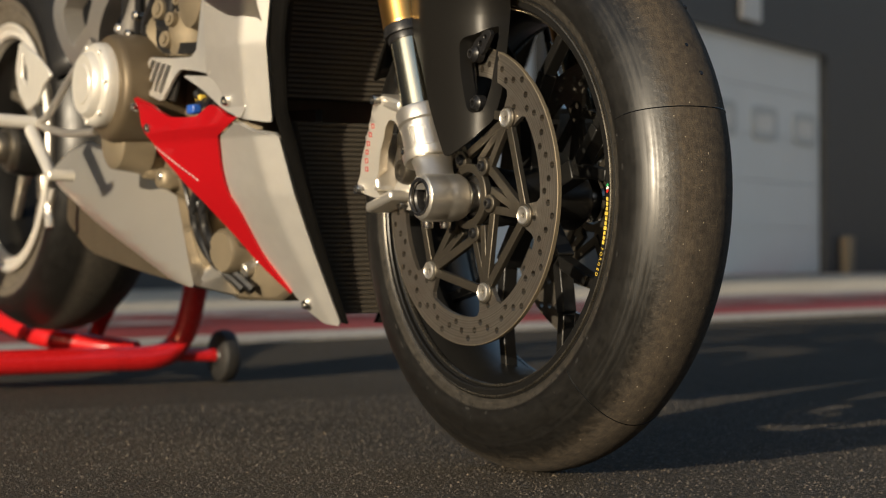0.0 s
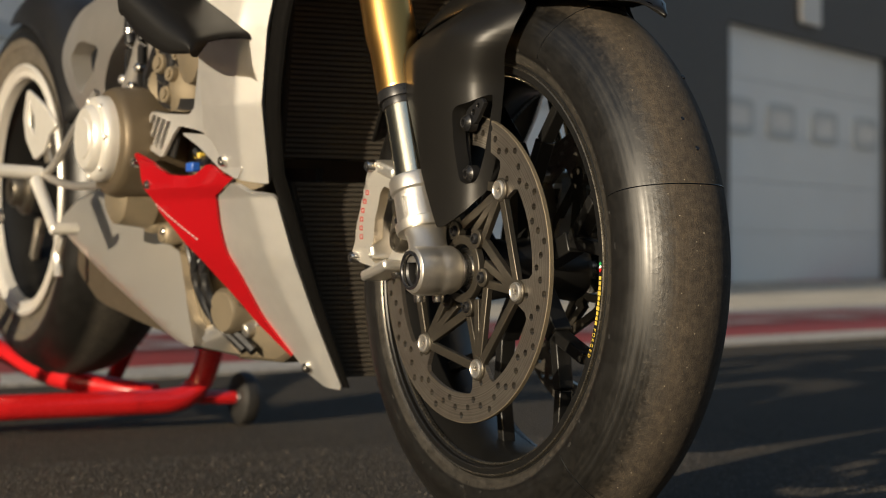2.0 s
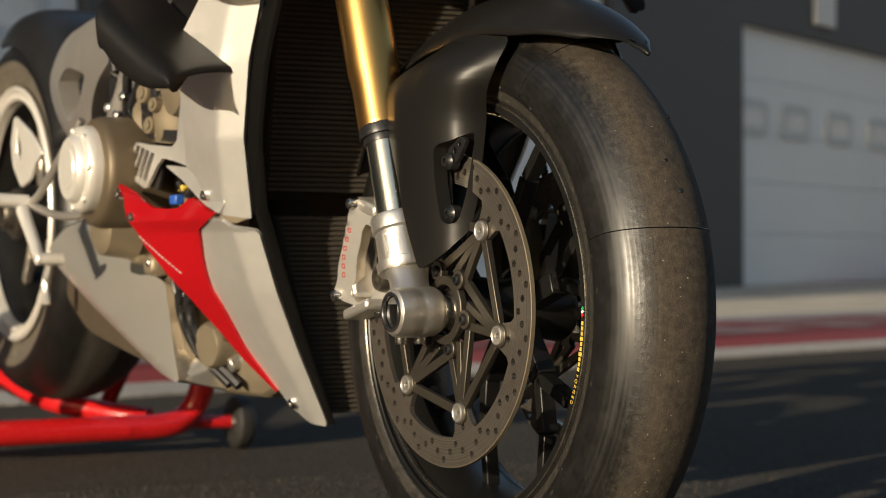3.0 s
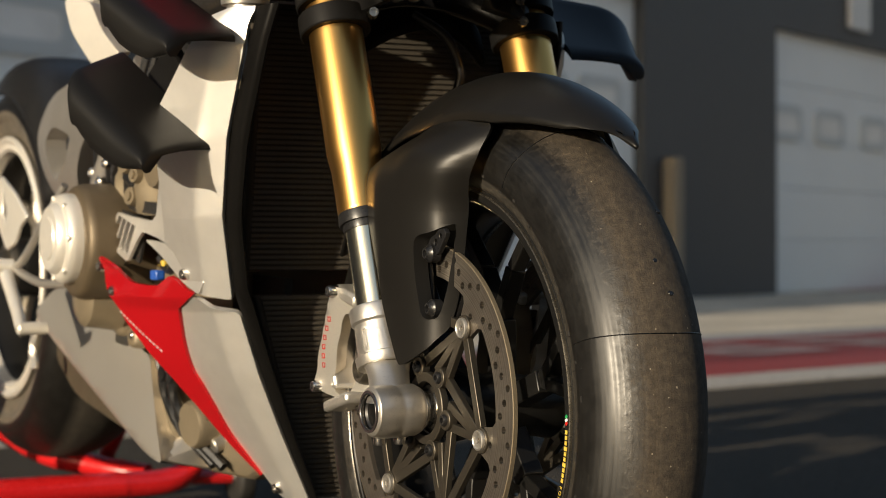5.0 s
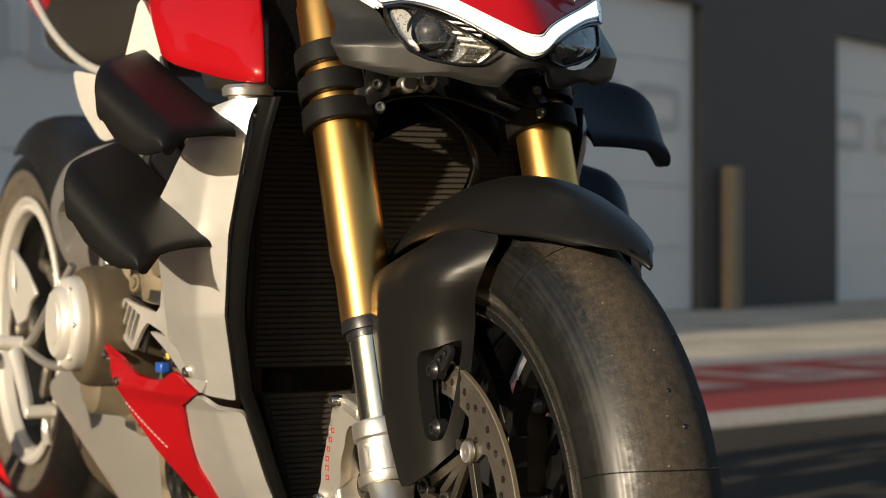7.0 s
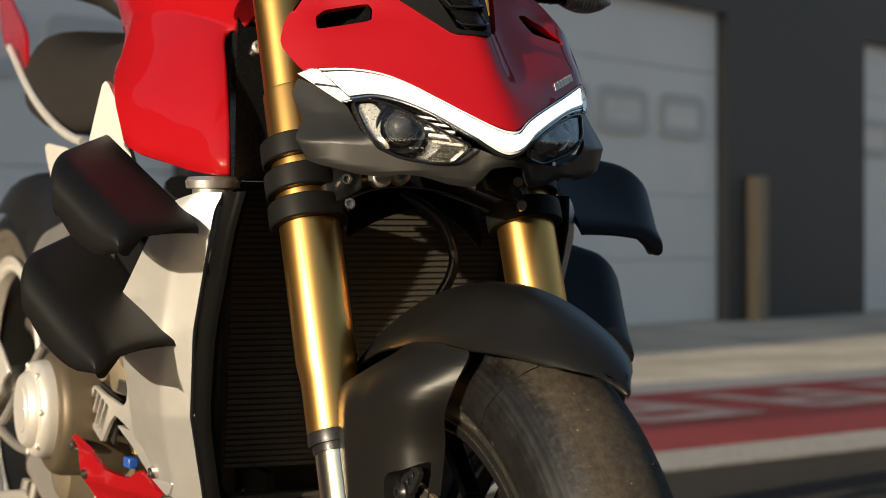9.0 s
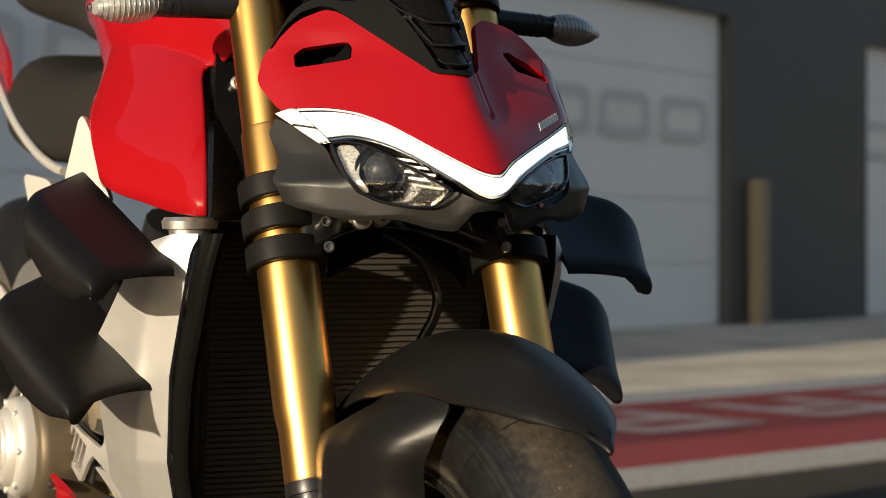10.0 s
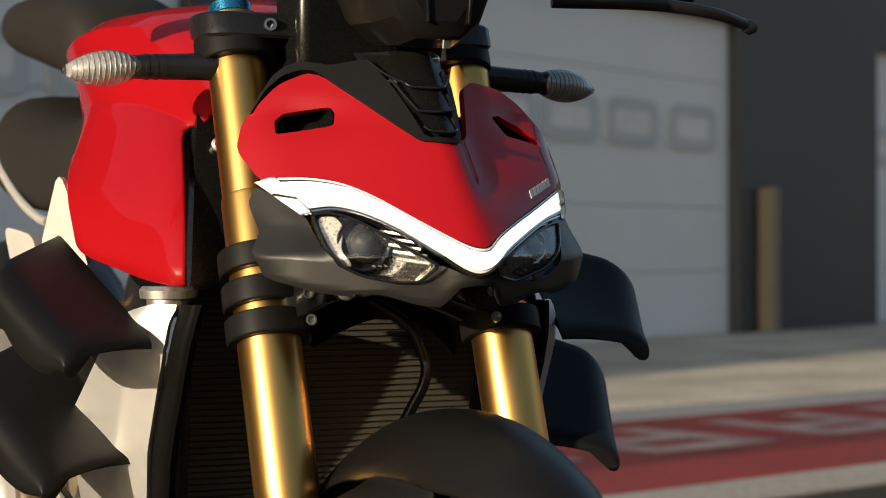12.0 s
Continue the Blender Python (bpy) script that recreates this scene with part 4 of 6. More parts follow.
def fender_top():
    """Arch over the tyre, from the pointed front tip back past the fork."""
    rows = []
    for k in range(36):
        f = k / 35
        a = 45.6 + (150 - 45.6) * f
        w, R, drop = arch_at(f)
        rows.append([pol(a + 5.0 * abs(t) ** 2 * (1 - f), R - drop * abs(t) ** 2.1, C.y + w * t) for t in [(-8 + j) / 8 for j in range(17)]])
    bm = bmesh.new()
    V = [[bm.verts.new(p) for p in r] for r in rows]
    for A, B in zip(V, V[1:]):
        for i in range(16):
            bm.faces.new((A[i], A[i + 1], B[i + 1], B[i]))
    return bm


fend = part("front_fender", fender_top(), MATT_GREY, bike, "satin dark grey front fender")
so = fend.modifiers.new("shell", "SOLIDIFY")
so.thickness, so.offset = .0035, -1


FE_X = [(.35, .095), (.375, .106), (.41, .112), (.44, .116), (.504, .116), (.538, .115), (.574, .099), (.60, .072)]


def soft(x):
    return x * x * (3 - 2 * x)


def fender_side(u, v):
    """The side plate: flat beside the fork, and higher up one surface with the arch."""
    dx, dz = u - C.x, v - C.z
    f = max(0.24, min(1.0, (math.degrees(math.atan2(dz, dx)) - 45.6) / 104.4))
    w, R, drop = arch_at(f)
    t = max(0.0, (R - math.hypot(dx, dz)) / drop)
    t = t ** (1 / 2.1) if t < 1 else t
    ya = C.y - w * t - .0012
    line = lerp_table(FE_X, v)
    g = max(0.0, min(1.3, (u - (line - .040)) / .040))
    b = max(0.0, (-.045 + (.54 - v) * .15) - u)
    yp = -.118 + .010 * g * g + b * .25
    k = .014
    m = max(ya, yp)
    y = m + k * math.log(math.exp((ya - m) / k) + math.exp((yp - m) / k))
    turn = max(0.0, min(1.15, (u + .075) / .185)) ** 2 * soft(max(0.0, min(1.0, (.625 - v) / .13)))
    return (u - .058 * turn, y + .0335 * turn, v)


F_OUT = rounded([(-.112, .532), (-.094, .541), (-.045, .556), (-.012, .578), (.006, .600), (.022, .607), (.050, .606), (.074, .597), (.100, .577), (.117, .545), (.1240, .504), (.1200, .460), (.1125, .416), (.1015, .388), (.069, .3687), (.024, .353), (.008, .351), (-.016, .393), (-.038, .440), (-.078, .500)], .14, 2)
F_WIN = rounded([(.0403, .4700), (.0460, .4755), (.0560, .4780), (.0754, .4800), (.1051, .4872), (.1105, .4875), (.1112, .4821), (.1071, .4549), (.1009, .4278), (.0919, .4053), (.0850, .3972), (.0694, .3956), (.0561, .3997), (.0500, .4164), (.0428, .4408)], .2, 1)
sb = skin_bm(F_OUT, fender_side, .004, .010, [F_WIN])
sb2 = mirrored(sb)
part("fender_side", sb, MATT_GREY, fend)
part("fender_side", sb2, MATT_GREY, fend)
# dished return of the window and its two screws
def fender_lip(u, v):
    x, y, z = fender_side(u, v)
    return (x, y + .013, z)


F_IN = [(.073 + (a - .073) * .86, .438 + (b - .438) * .92) for a, b in F_WIN]
lipr = []
for k in range(6):
    f = k / 5
    lipr.append([Vector(fender_side(a, b)) * (1 - f) + Vector(fender_lip(c, d)) * f for (a, b), (c, d) in zip(F_WIN, F_IN)])
lb2 = rings_bm(lipr, cap=False)
lb3 = mirrored(lb2)
part("window_lip", lb2, MATT_GREY, fend)
part("window_lip", lb3, MATT_GREY, fend)
for sgn in (-1, 1):
    for x, z in ((.0573, .4596), (.0616, .4066)):
        x, yb, z = fender_lip(x, z)
        yb = yb - .004 if sgn < 0 else 2 * YC - yb + .004
        part("screw", lathe_bm([(.0001, .002), (.0028, .002), (.0034, .006), (.0052, .006), (.0066, .003), (.009, .001), (.009, -.008)], (x, yb, z), (0, sgn, 0), 18), BLACK_SATIN, fend)

# yokes
def yoke(z, name, thick, label):
    for y in (-.102, .120 if z > .9 else .128):
        p = fork_at(z, y)
        part(name, lathe_bm([(.0275, -thick), (.0362, -thick), (.0375, -thick + .0014), (.0378, 0), (.0375, thick - .0014), (.0362, thick), (.0275, thick)], p, FAX, 36, closed=True), BLACK_PLASTIC, bike, label)


for z in (.700, .729, .759):
    yoke(z, "fork_collar", .0112, "black lower fork clamp collar")
low = part("lower_yoke", rings_bm([[fork_at(.735, y) + Vector((.012 + .020 * math.cos(a) - .030 * (1 - ((y - .009) / .09) ** 2), 0, .036 * math.sin(a) + .028 * (1 - ((y - .009) / .09) ** 2)))
          for a in (2 * math.pi * j / 16 for j in range(16))] for y in [-.085 + .0152 * k for k in range(14)]]), BLACK_GLOSS, bike, "black lower triple clamp")
for y in (-.076, .104):
    for z in (.710, .733):
        p = Vector((-.132 - .35 * (z - .72), y, z))
        part("clamp_bolt", lathe_bm([(.0001, .001), (.0026, .001), (.0030, .004), (.0048, .004), (.0056, .002), (.0056, -.016)], p, (.9, -.35, .05), 16), STEEL, low, "bright socket screw")
part("sensor", rod_bm(fork_at(.735, -.035) + Vector((.02, 0, 0)), fork_at(.735, -.035) + Vector((.045, -.004, 0)), .009, 18, cham=.002), CAST, low)
for y, sg in ((-.102, 1), (.128, -1)):
    rows = []
    for f, e in ((0, .003), (.05, 0), (.5, 0), (.95, 0), (1, .003)):
        o = rounded([(.036 - e, .004), (.036 - e, .026), (.028 - e, .050), (.006, .056), (-.018, .046), (-.018, .010)], .2, 2)
        rows.append([fork_at(.703 + .42 * b + (.766 - .703 - .42 * b) * f, y) + Vector((a, sg * b, 0)) for a, b in o])
    part("clamp_block", rings_bm(rows), BLACK_SATIN, low, "black clamp body that joins the collars")
part("lock_barrel", rod_bm(fork_at(.738, -.010) + Vector((.015, 0, 0)), fork_at(.738, -.010) + Vector((.046, -.010, .002)), .010, 20, cham=.003), CAST, low, "small cast barrel on the clamp")
part("lock_core", rod_bm(fork_at(.738, -.010) + Vector((.046, -.010, .002)), fork_at(.738, -.010) + Vector((.050, -.011, .002)), .006, 16, cham=.001), STEEL, low)
yoke(.954, "upper_collar", .013, "black upper fork clamp")
part("upper_yoke", rings_bm([[fork_at(.962, y) + Vector((-.02 + .035 * math.cos(a), 0, .013 * math.sin(a))) for a in (2 * math.pi * j / 14 for j in range(14))] for y in (-.10, -.05, .01, .07, .12)]), BLACK_SATIN, bike)

# ---- side fairings ----
FAIR_X = [(.154, -.403), (.25, -.384), (.393, -.3535), (.408, -.348), (.50, -.314), (.586, -.2786), (.68, -.232), (.712, -.220), (.735, -.212)]
FAIR_Y = [(.154, -.022), (.25, -.072), (.32, -.106), (.393, -.136), (.408, -.147), (.50, -.172), (.586, -.1805), (.68, -.179), (.712, -.174), (.735, -.169)]


def fair(u, v, lift=0.0):
    """The fairing's skin: a slanting front facet with a rolled lip, a crease, and a flatter flank."""
    d = max(0.0, lerp_table(FAIR_X, v) - u)
    w = lerp_table([(.15, .012), (.3, .026)], v)
    g = lerp_table([(.15, .010), (.3, .021), (.72, .024)], v)
    s = lerp_table([(.25, .20), (.34, .20), (.44, .075), (.50, .10), (.62, .38), (.72, .34)], v)
    k = .0016
    past = d - w if d - w > .1 else k * math.log(1 + math.exp((d - w) / k))
    top = max(0.0, v - .700) ** 2 * 14
    return (u, lerp_table(FAIR_Y, v) - g / w * d + (g / w - s) * past - lift + top, v)


def both(name, bm, mat, parent, label="", bevel=0.0, yc=.016, sharp=40):
    """A panel on the right side and its mirror image on the left."""
    b2 = mirrored(bm, yc)
    a = part(name, bm, mat, parent, label, bevel, sharp)
    part(name, b2, mat, parent, label, bevel, sharp)
    return a


UP = rounded([(-0.349, 0.407), (-0.38, 0.413), (-0.395, 0.416), (-0.405, 0.423), (-0.422, 0.461), (-0.438, 0.47), (-0.42, 0.501), (-0.387, 0.571), (-0.361, 0.618), (-0.348, 0.631), (-0.298, 0.683), (-0.275, 0.71), (-0.265, 0.716), (-0.24, 0.7225), (-0.219, 0.722), (-0.232, 0.68), (-0.2568, 0.63), (-0.2786, 0.586), (-0.2934, 0.55), (-0.314, 0.5), (-0.3325, 0.45), (-0.3454, 0.415)], .12, 1)
both("side_fairing", skin_bm(UP, fair, .005, .005), SILVER, bike, "satin silver side fairing", .0015)
LO = rounded([(-0.375, 0.397), (-0.39, 0.406), (-0.405, 0.411), (-0.424, 0.403), (-0.453, 0.395), (-0.467, 0.359), (-0.473, 0.324), (-0.468, 0.303), (-0.468, 0.246), (-0.45, 0.191), (-0.444, 0.175), (-0.425, 0.158), (-0.403, 0.154), (-0.3939, 0.2), (-0.384, 0.25), (-0.3691, 0.32), (-0.3605, 0.36), (-0.3535, 0.393)], .12, 1)
both("lower_fairing", skin_bm(LO, fair, .005, .005), SILVER, bike, "satin silver lower fairing", .0015)
RD = rounded([(-0.64, 0.456), (-0.613, 0.447), (-0.581, 0.435), (-0.554, 0.425), (-0.512, 0.422), (-0.482, 0.422), (-0.445, 0.434), (-0.428, 0.429), (-0.41, 0.418), (-0.389, 0.414), (-0.424, 0.403), (-0.453, 0.395), (-0.467, 0.359), (-0.473, 0.324), (-0.468, 0.303), (-0.468, 0.246), (-0.45, 0.191), (-0.481, 0.231), (-0.504, 0.274), (-0.53, 0.313), (-0.568, 0.353), (-0.599, 0.379), (-0.615, 0.401), (-0.631, 0.424)], .10, 1)
both("red_panel", skin_bm(RD, lambda u, v: fair(u, v, .004), .005, .008), RED, bike, "gloss red lower fairing panel with pale lettering", .0015)
for k in range(13):
    f0, f1 = k / 13, (k + .62) / 13
    a, b = Vector((-0.605, 0, 0.389)), Vector((-0.520, 0, 0.341))
    p, q = a.lerp(b, f0), a.lerp(b, f1)
    part("mark", bar_bm(fair(p.x, p.z, .0046), fair(q.x, q.z, .0046), .0015, .0005), PALE_GREY, bike)
def vent_skin(u, v):
    return (u, -.190 - .06 * (u + .50), v)


VENT = rounded([(-.649, .512), (-.586, .505), (-.493, .498), (-.474, .505), (-.466, .530), (-.440, .610), (-.410, .608), (-.425, .470), (-.470, .478), (-.532, .486), (-.558, .476), (-.603, .449), (-.693, .472)], .08, 2)
slots = [[(-.642 + .0203 * k, .5080 - .0040 * k), (-.6267 + .0203 * k, .5050 - .0040 * k), (-.6657 + .0203 * k, .4705 - .0040 * k), (-.681 + .0203 * k, .4740 - .0040 * k)] for k in range(4)]
vp = both("vent_panel", skin_bm(VENT, vent_skin, .004, .03, slots), SILVER, bike, "pale grey slotted vent panel", .0015)
both("vent_backing", skin_bm([(-.660, .515), (-.545, .500), (-.580, .448), (-.695, .470)], lambda u, v: (u, vent_skin(u, v)[1] + .009, v), .003, .1), BLACK_ROUGH, bike)
RECESS = rounded([(-.523, .477), (-.455, .471), (-.403, .454), (-.365, .428), (-.379, .413), (-.420, .427), (-.473, .456)], .12, 2)
both("vent_lip", skin_bm(RECESS, lambda u, v: (u, -.174 + .10 * (u + .365), v), .006, .03), SILVER, bike, "pale lip below the vent panel", .0015)
both("recess_backing", skin_bm([(-.56, .470), (-.41, .476), (-.40, .420), (-.47, .425), (-.57, .445)], lambda u, v: (u, -.150, v), .003, .1), BLACK_ROUGH, bike)
for x, z in ((-0.404, 0.436), (-0.434, 0.182), (-0.611, 0.414), (-0.648, 0.444)):
    part("screw", lathe_bm([(.0001, .002), (.003, .002), (.0035, .0045), (.0055, .004), (.0065, .001), (.0065, -.004)], fair(x, z, .003), (.2, -1, 0), 14), STEEL, bike)
part("wiring", tube_bm([(-.52, -.17, .455), (-.50, -.165, .440), (-.47, -.165, .45), (-.44, -.16, .43)], .006, 8), BLACK_SATIN, bike)
part("connector", box_bm((.016, .010, .008), (-.512, -.168, .448)), YELLOW, bike, bevel=.002)
part("connector", box_bm((.022, .012, .012), (-.525, -.172, .434)), BLUE, bike, bevel=.002)
part("connector", box_bm((.05, .03, .02), (-.46, -.15, .445)), BLACK_ROUGH, bike, bevel=.003)

FRW = rounded([(-.640, .515), (-.440, .500), (-.425, .560), (-.410, .640), (-.50, .66), (-.640, .60)], .14, 2)
FRH = [(-.525 + (a + .525) * .84, .578 + (b - .578) * .80) for a, b in FRW]
both("frame_window", skin_bm(FRW, lambda u, v: (u, -.176, v), .014, .03, [FRH]), BLACK_SATIN, bike, "black frame opening over the cylinder head", .002)

# black edge strips between fairing and radiator
def strip_side(u, v):
    k = lerp_table([(.15, .40), (.3, .70), (.5, .85), (.62, 1.0)], v)
    ahead = lerp_table([(0, .001), (.12, .012), (.28, .022), (.42, .025), (.55, .019), (1, -.052)], u)
    inward = lerp_table([(0, .004), (.12, .006), (.28, .010), (.42, .016), (.55, .020), (1, .046)], u)
    return (lerp_table(FAIR_X, v) + ahead * k, lerp_table(FAIR_Y, v) + inward * k, v)


SHROUD_Z = (.722, .70, .66, .60, .54, .48, .42, .36, .30, .24, .19, .158)
both("radiator_shroud", skin_bm([(0, z) for z in SHROUD_Z] + [(.5, .158)] + [(1, z) for z in reversed(SHROUD_Z)] + [(.5, .722)], strip_side, .003, .07), SHROUD_BLACK, bike, "black plastic radiator shroud", sharp=60)

# radiators with their louvres
def radiator(name, lo, hi, n, label):
    """A leaning core, wider at one end, with a louvre bar for each row: lo and hi are x, z, right and left edge."""
    def at(f, y, out):
        x, z = lo[0] + (hi[0] - lo[0]) * f, lo[1] + (hi[1] - lo[1]) * f
        return Vector((x + out, y, z))
    bm = bmesh.new()
    vs = [[bm.verts.new(at(f, y, o)) for f, y in ((0, lo[2]), (0, lo[3]), (1, hi[3]), (1, hi[2]))] for o in (.015, -.015)]
    bm.faces.new(vs[0])
    bm.faces.new(vs[1][::-1])
    for i in range(4):
        bm.faces.new((vs[0][i], vs[1][i], vs[1][(i + 1) % 4], vs[0][(i + 1) % 4]))
    r = part(name, bm, RAD_CORE, bike, label, bevel=.004)
    pitch = (hi[1] - lo[1]) / n
    one = part("slat", box_bm((.0026, 1.0, pitch * .60), (0, 0, 0)), RAD_FIN, r, smooth=False)
    for k in range(n):
        f = (k + .5) / n
        y0, y1 = lo[2] + (hi[2] - lo[2]) * f + .006, lo[3] + (hi[3] - lo[3]) * f - .006
        o = one if k == 0 else new("slat", one.data)
        o.parent = r
        o.location = at(f, (y0 + y1) / 2, .0160)
        o.scale = (1, y1 - y0, 1)
    return r


RAD_CORE = material("radiator_core", (0.050, 0.043, 0.034), 0.7, 0.0, (0.034, 0.029, 0.023), spec=0.15, scale=90, fine=1200, rough_var=0.1, bump=0.5, bump_dist=0.001, stretch=(1, 1, 0.12))
RAD_FIN = material("radiator_fin", (0.066, 0.057, 0.045), 0.55, 0.05, (0.046, 0.040, 0.032), spec=0.2, scale=60, fine=1500, bump=0.3, rough_var=0.1, bump_dist=0.0005)
radiator("radiator", (-.385, .440, -.124, .172), (-.300, .735, -.140, .190), 48, "black louvred water radiator")
radiator("oil_cooler", (-.420, .170, -.034, .066), (-.385, .412, -.110, .142), 40, "black louvred oil cooler")
part("hose", tube_bm([(-.228, .020, .724), (-.219, .041, .711), (-.215, .059, .695), (-.214, .070, .671), (-.215, .073, .655), (-.217, .069, .639), (-.220, .062, .625), (-.224, .052, .605), (-.230, .040, .585)], .0056, 10), BLACK_SATIN, bike, "black hose in front of the radiator")
arch = spline([(-.235, -.036, .682), (-.235, -.008, .697), (-.235, .021, .707), (-.235, .044, .710), (-.235, .071, .703), (-.235, .091, .690), (-.235, .109, .671)], 5)
rows = []
for k, p in enumerate(arch):
    f = k / (len(arch) - 1)
    up = .034 + .020 * math.sin(math.pi * f)
    rows.append([p + Vector((-.004, 0, 0)), p + Vector((.006, 0, -.003)), p + Vector((.012, 0, .003)), p + Vector((.012, 0, .010)), p + Vector((.004, 0, up)), p + Vector((-.006, 0, up))])
part("duct_arch", rings_bm(rows), SHROUD_BLACK, bike, "black arched duct over the radiator", .0015, sharp=50)

# ---- winglets ----
WING_PLASTIC = material("wing_plastic", (0.0062, 0.0059, 0.0056), 0.47, 0.0, (0.0080, 0.0076, 0.0072), scale=20, fine=1600, rough_var=0.05, spec=0.22, bump=0.12, bump_dist=0.0002)


def winglet(A, Cc, D, E, fence):
    """A thick blade, inner back, inner front, outer front, outer back, that rolls over into a deep outer face."""
    A, Cc, D, E = (Vector(p) for p in (A, Cc, D, E))
    span = (D - Cc).length
    rad = .026
    fs = [0, .12, .25, .4, .55, .68] + [1 - rad / span * (1 - math.sin(math.pi / 2 * k / 8)) for k in range(9)]
    gs = [0, .02, .06, .12, .2, .3, .42, .54, .66, .78, .88, .95, .985, 1.0]
    out = (D - Cc).normalized()
    rows = []
    for f in fs:
        fr, bk = Cc.lerp(D, f), A.lerp(E, f)
        fr = fr + (bk - fr).normalized() * (.006 * math.sin(math.pi * min(1.0, f * 1.15)))
        corner = max(0.0, (f - .62) / .38)
        bk = bk.lerp(fr, .09 * (1 - math.sqrt(max(0.0, 1 - corner ** 2.2))))
        s = max(0.0, 1 - (1 - f) * span / rad)
        drop = rad * (1 - math.sqrt(max(0.0, 1 - s * s)))
        row = []
        for g in gs:
            dish = -.003 * math.sin(math.pi * g) * math.sin(math.pi * min(1.0, f))
            edge = .004 * (1 - min(1.0, g / .06)) ** 2 + .004 * (1 - min(1.0, (1 - g) / .05)) ** 2
            row.append(fr.lerp(bk, g) + Vector((0, 0, dish - edge - drop * (.35 + .65 * min(1.0, g / .35)))))
        rows.append(row)
    # outer face, deepest a third of the way from its back end
    for k in range(1, 5):
        row = []
        for g, p in zip(gs, rows[len(fs) - 1]):
            deep = fence * lerp_table([(0, .30), (.25, .55), (.6, .95), (.8, 1.0), (1.0, .72)], g)
            row.append(p + Vector((0, .003 * (k / 4) ** 2, -deep * k / 4)) - out * (.002 * (k == 4)))
        rows.append(row)
    low = []
    for f, row in zip(fs, rows):
        low.append([p + Vector((0, 0, -.011 * (.5 + .5 * math.sin(math.pi * g) ** .5))) for g, p in zip(gs, row)])
    low = low[:6]
    bm = bmesh.new()
    top = [[bm.verts.new(p) for p in row] for row in rows]
    bot = [[bm.verts.new(p) for p in row] for row in low] + [[bm.verts.new(p + Vector((0, 0, .0)) - out * .006) for p in rows[-1]]]
    n = len(gs)
    for grid, flip in ((top, 1), (bot, -1)):
        for R0, R1 in zip(grid, grid[1:]):
            for i in range(n - 1):
                bm.faces.new((R0[i], R0[i + 1], R1[i + 1], R1[i])[::flip])
    for i in range(n - 1):
        bm.faces.new((top[-1][i], top[-1][i + 1], bot[-1][i + 1], bot[-1][i]))
        bm.faces.new((top[0][i], bot[0][i], bot[0][i + 1], top[0][i + 1]))
    for i in (0, n - 1):
        loop = [r[i] for r in top] + [r[i] for r in reversed(bot)]
        bm.faces.new(loop)
    return bm


W1 = winglet((-.408, -.233, .789), (-.224, -.192, .692), (-.200, -.277, .683), (-.304, -.320, .758), .030)
both("winglet", W1, WING_PLASTIC, bike, "black plastic winglet", 0, .016, 55)
W2 = winglet((-.445, -.244, .694), (-.298, -.190, .582), (-.266, -.281, .566), (-.386, -.331, .660), .030)
both("winglet", W2, WING_PLASTIC, bike, "black plastic winglet", 0, .016, 55)
STAY = rounded([(-.430, .662), (-.335, .690), (-.315, .655), (-.345, .628), (-.405, .620)], .12, 2)
both("winglet_stay", skin_bm(STAY, lambda u, v: (u, -.216 - .25 * (v - .65), v), .012, .03), BLACK_PLASTIC, bike, "black plastic strut between the winglets", .003)

# ---- headlight cowl ----
def cowl(dy, z, lift=0.0):
    """The nose surface: sideways from its middle, and height; it falls back upwards and round the flanks."""
    a = abs(dy)
    x0 = .020 - .62 * max(0, z - .765) - .4 * max(0, .765 - z)
    slope, bend = lerp_table([(.80, .44), (.88, .60)], z), lerp_table([(.80, 1.60), (.88, .62)], z)
    x = x0 - slope * (math.sqrt(a * a + .00008) - .009) - bend * a * a - 13 * max(0, a - .125) ** 2
    side = 0.0
    if dy > 0:
        up = max(0.0, min(1.0, (z - .795) / .045))
        up = up * up * (3 - 2 * up)
        band = .015 * (1 - math.exp(-(a / .018) ** 2)) + .30 * (math.sqrt(a * a + .00008) - .009) + .40 * a * a + 13 * max(0, a - .125) ** 2
        side = -.46 * up * (x0 - band - x)
        x = x * (1 - up) + (x0 - band) * up
    scoop = -.006 * math.exp(-((a - .100) / .030) ** 2 - ((z - .889) / .013) ** 2)
    return (x + scoop + lift, lerp_table([(.78, .022), (.86, .016)], z) + dy + side, z)


def full(half):
    """A right-hand outline, from edge to middle and back, closed with its mirror image."""
    return half + [(-a, b) for a, b in reversed(half) if a < 0]


SLOT = rounded([(-.126, .871), (-.124, .883), (-.115, .890), (-.081, .895), (-.0785, .889), (-.082, .878), (-.111, .873)], .12, 2)
SLOT2 = [(-a, b) for a, b in SLOT]
red_half = [(0, .772), (-.008, .774), (-.029, .783), (-.058, .805), (-.091, .826), (-.122, .832), (-.139, .8335), (-.145, .831), (-.154, .858), (-.146, .884), (-.117, .916), (-.089, .928), (-.056, .900), (-.022, .866), (0, .864)]
red_left = [(.022, .866), (.030, .889), (.037, .914), (.050, .921), (.089, .916), (.117, .902), (.146, .876), (.154, .855), (.147, .826), (.1324, .8262), (.0933, .8122), (.0543, .7982), (.0233, .7852), (.006, .7745)]
SLOT2 = rounded([(.068, .889), (.080, .891), (.105, .883), (.126, .872), (.130, .864), (.110, .868), (.082, .872)], .10, 2)
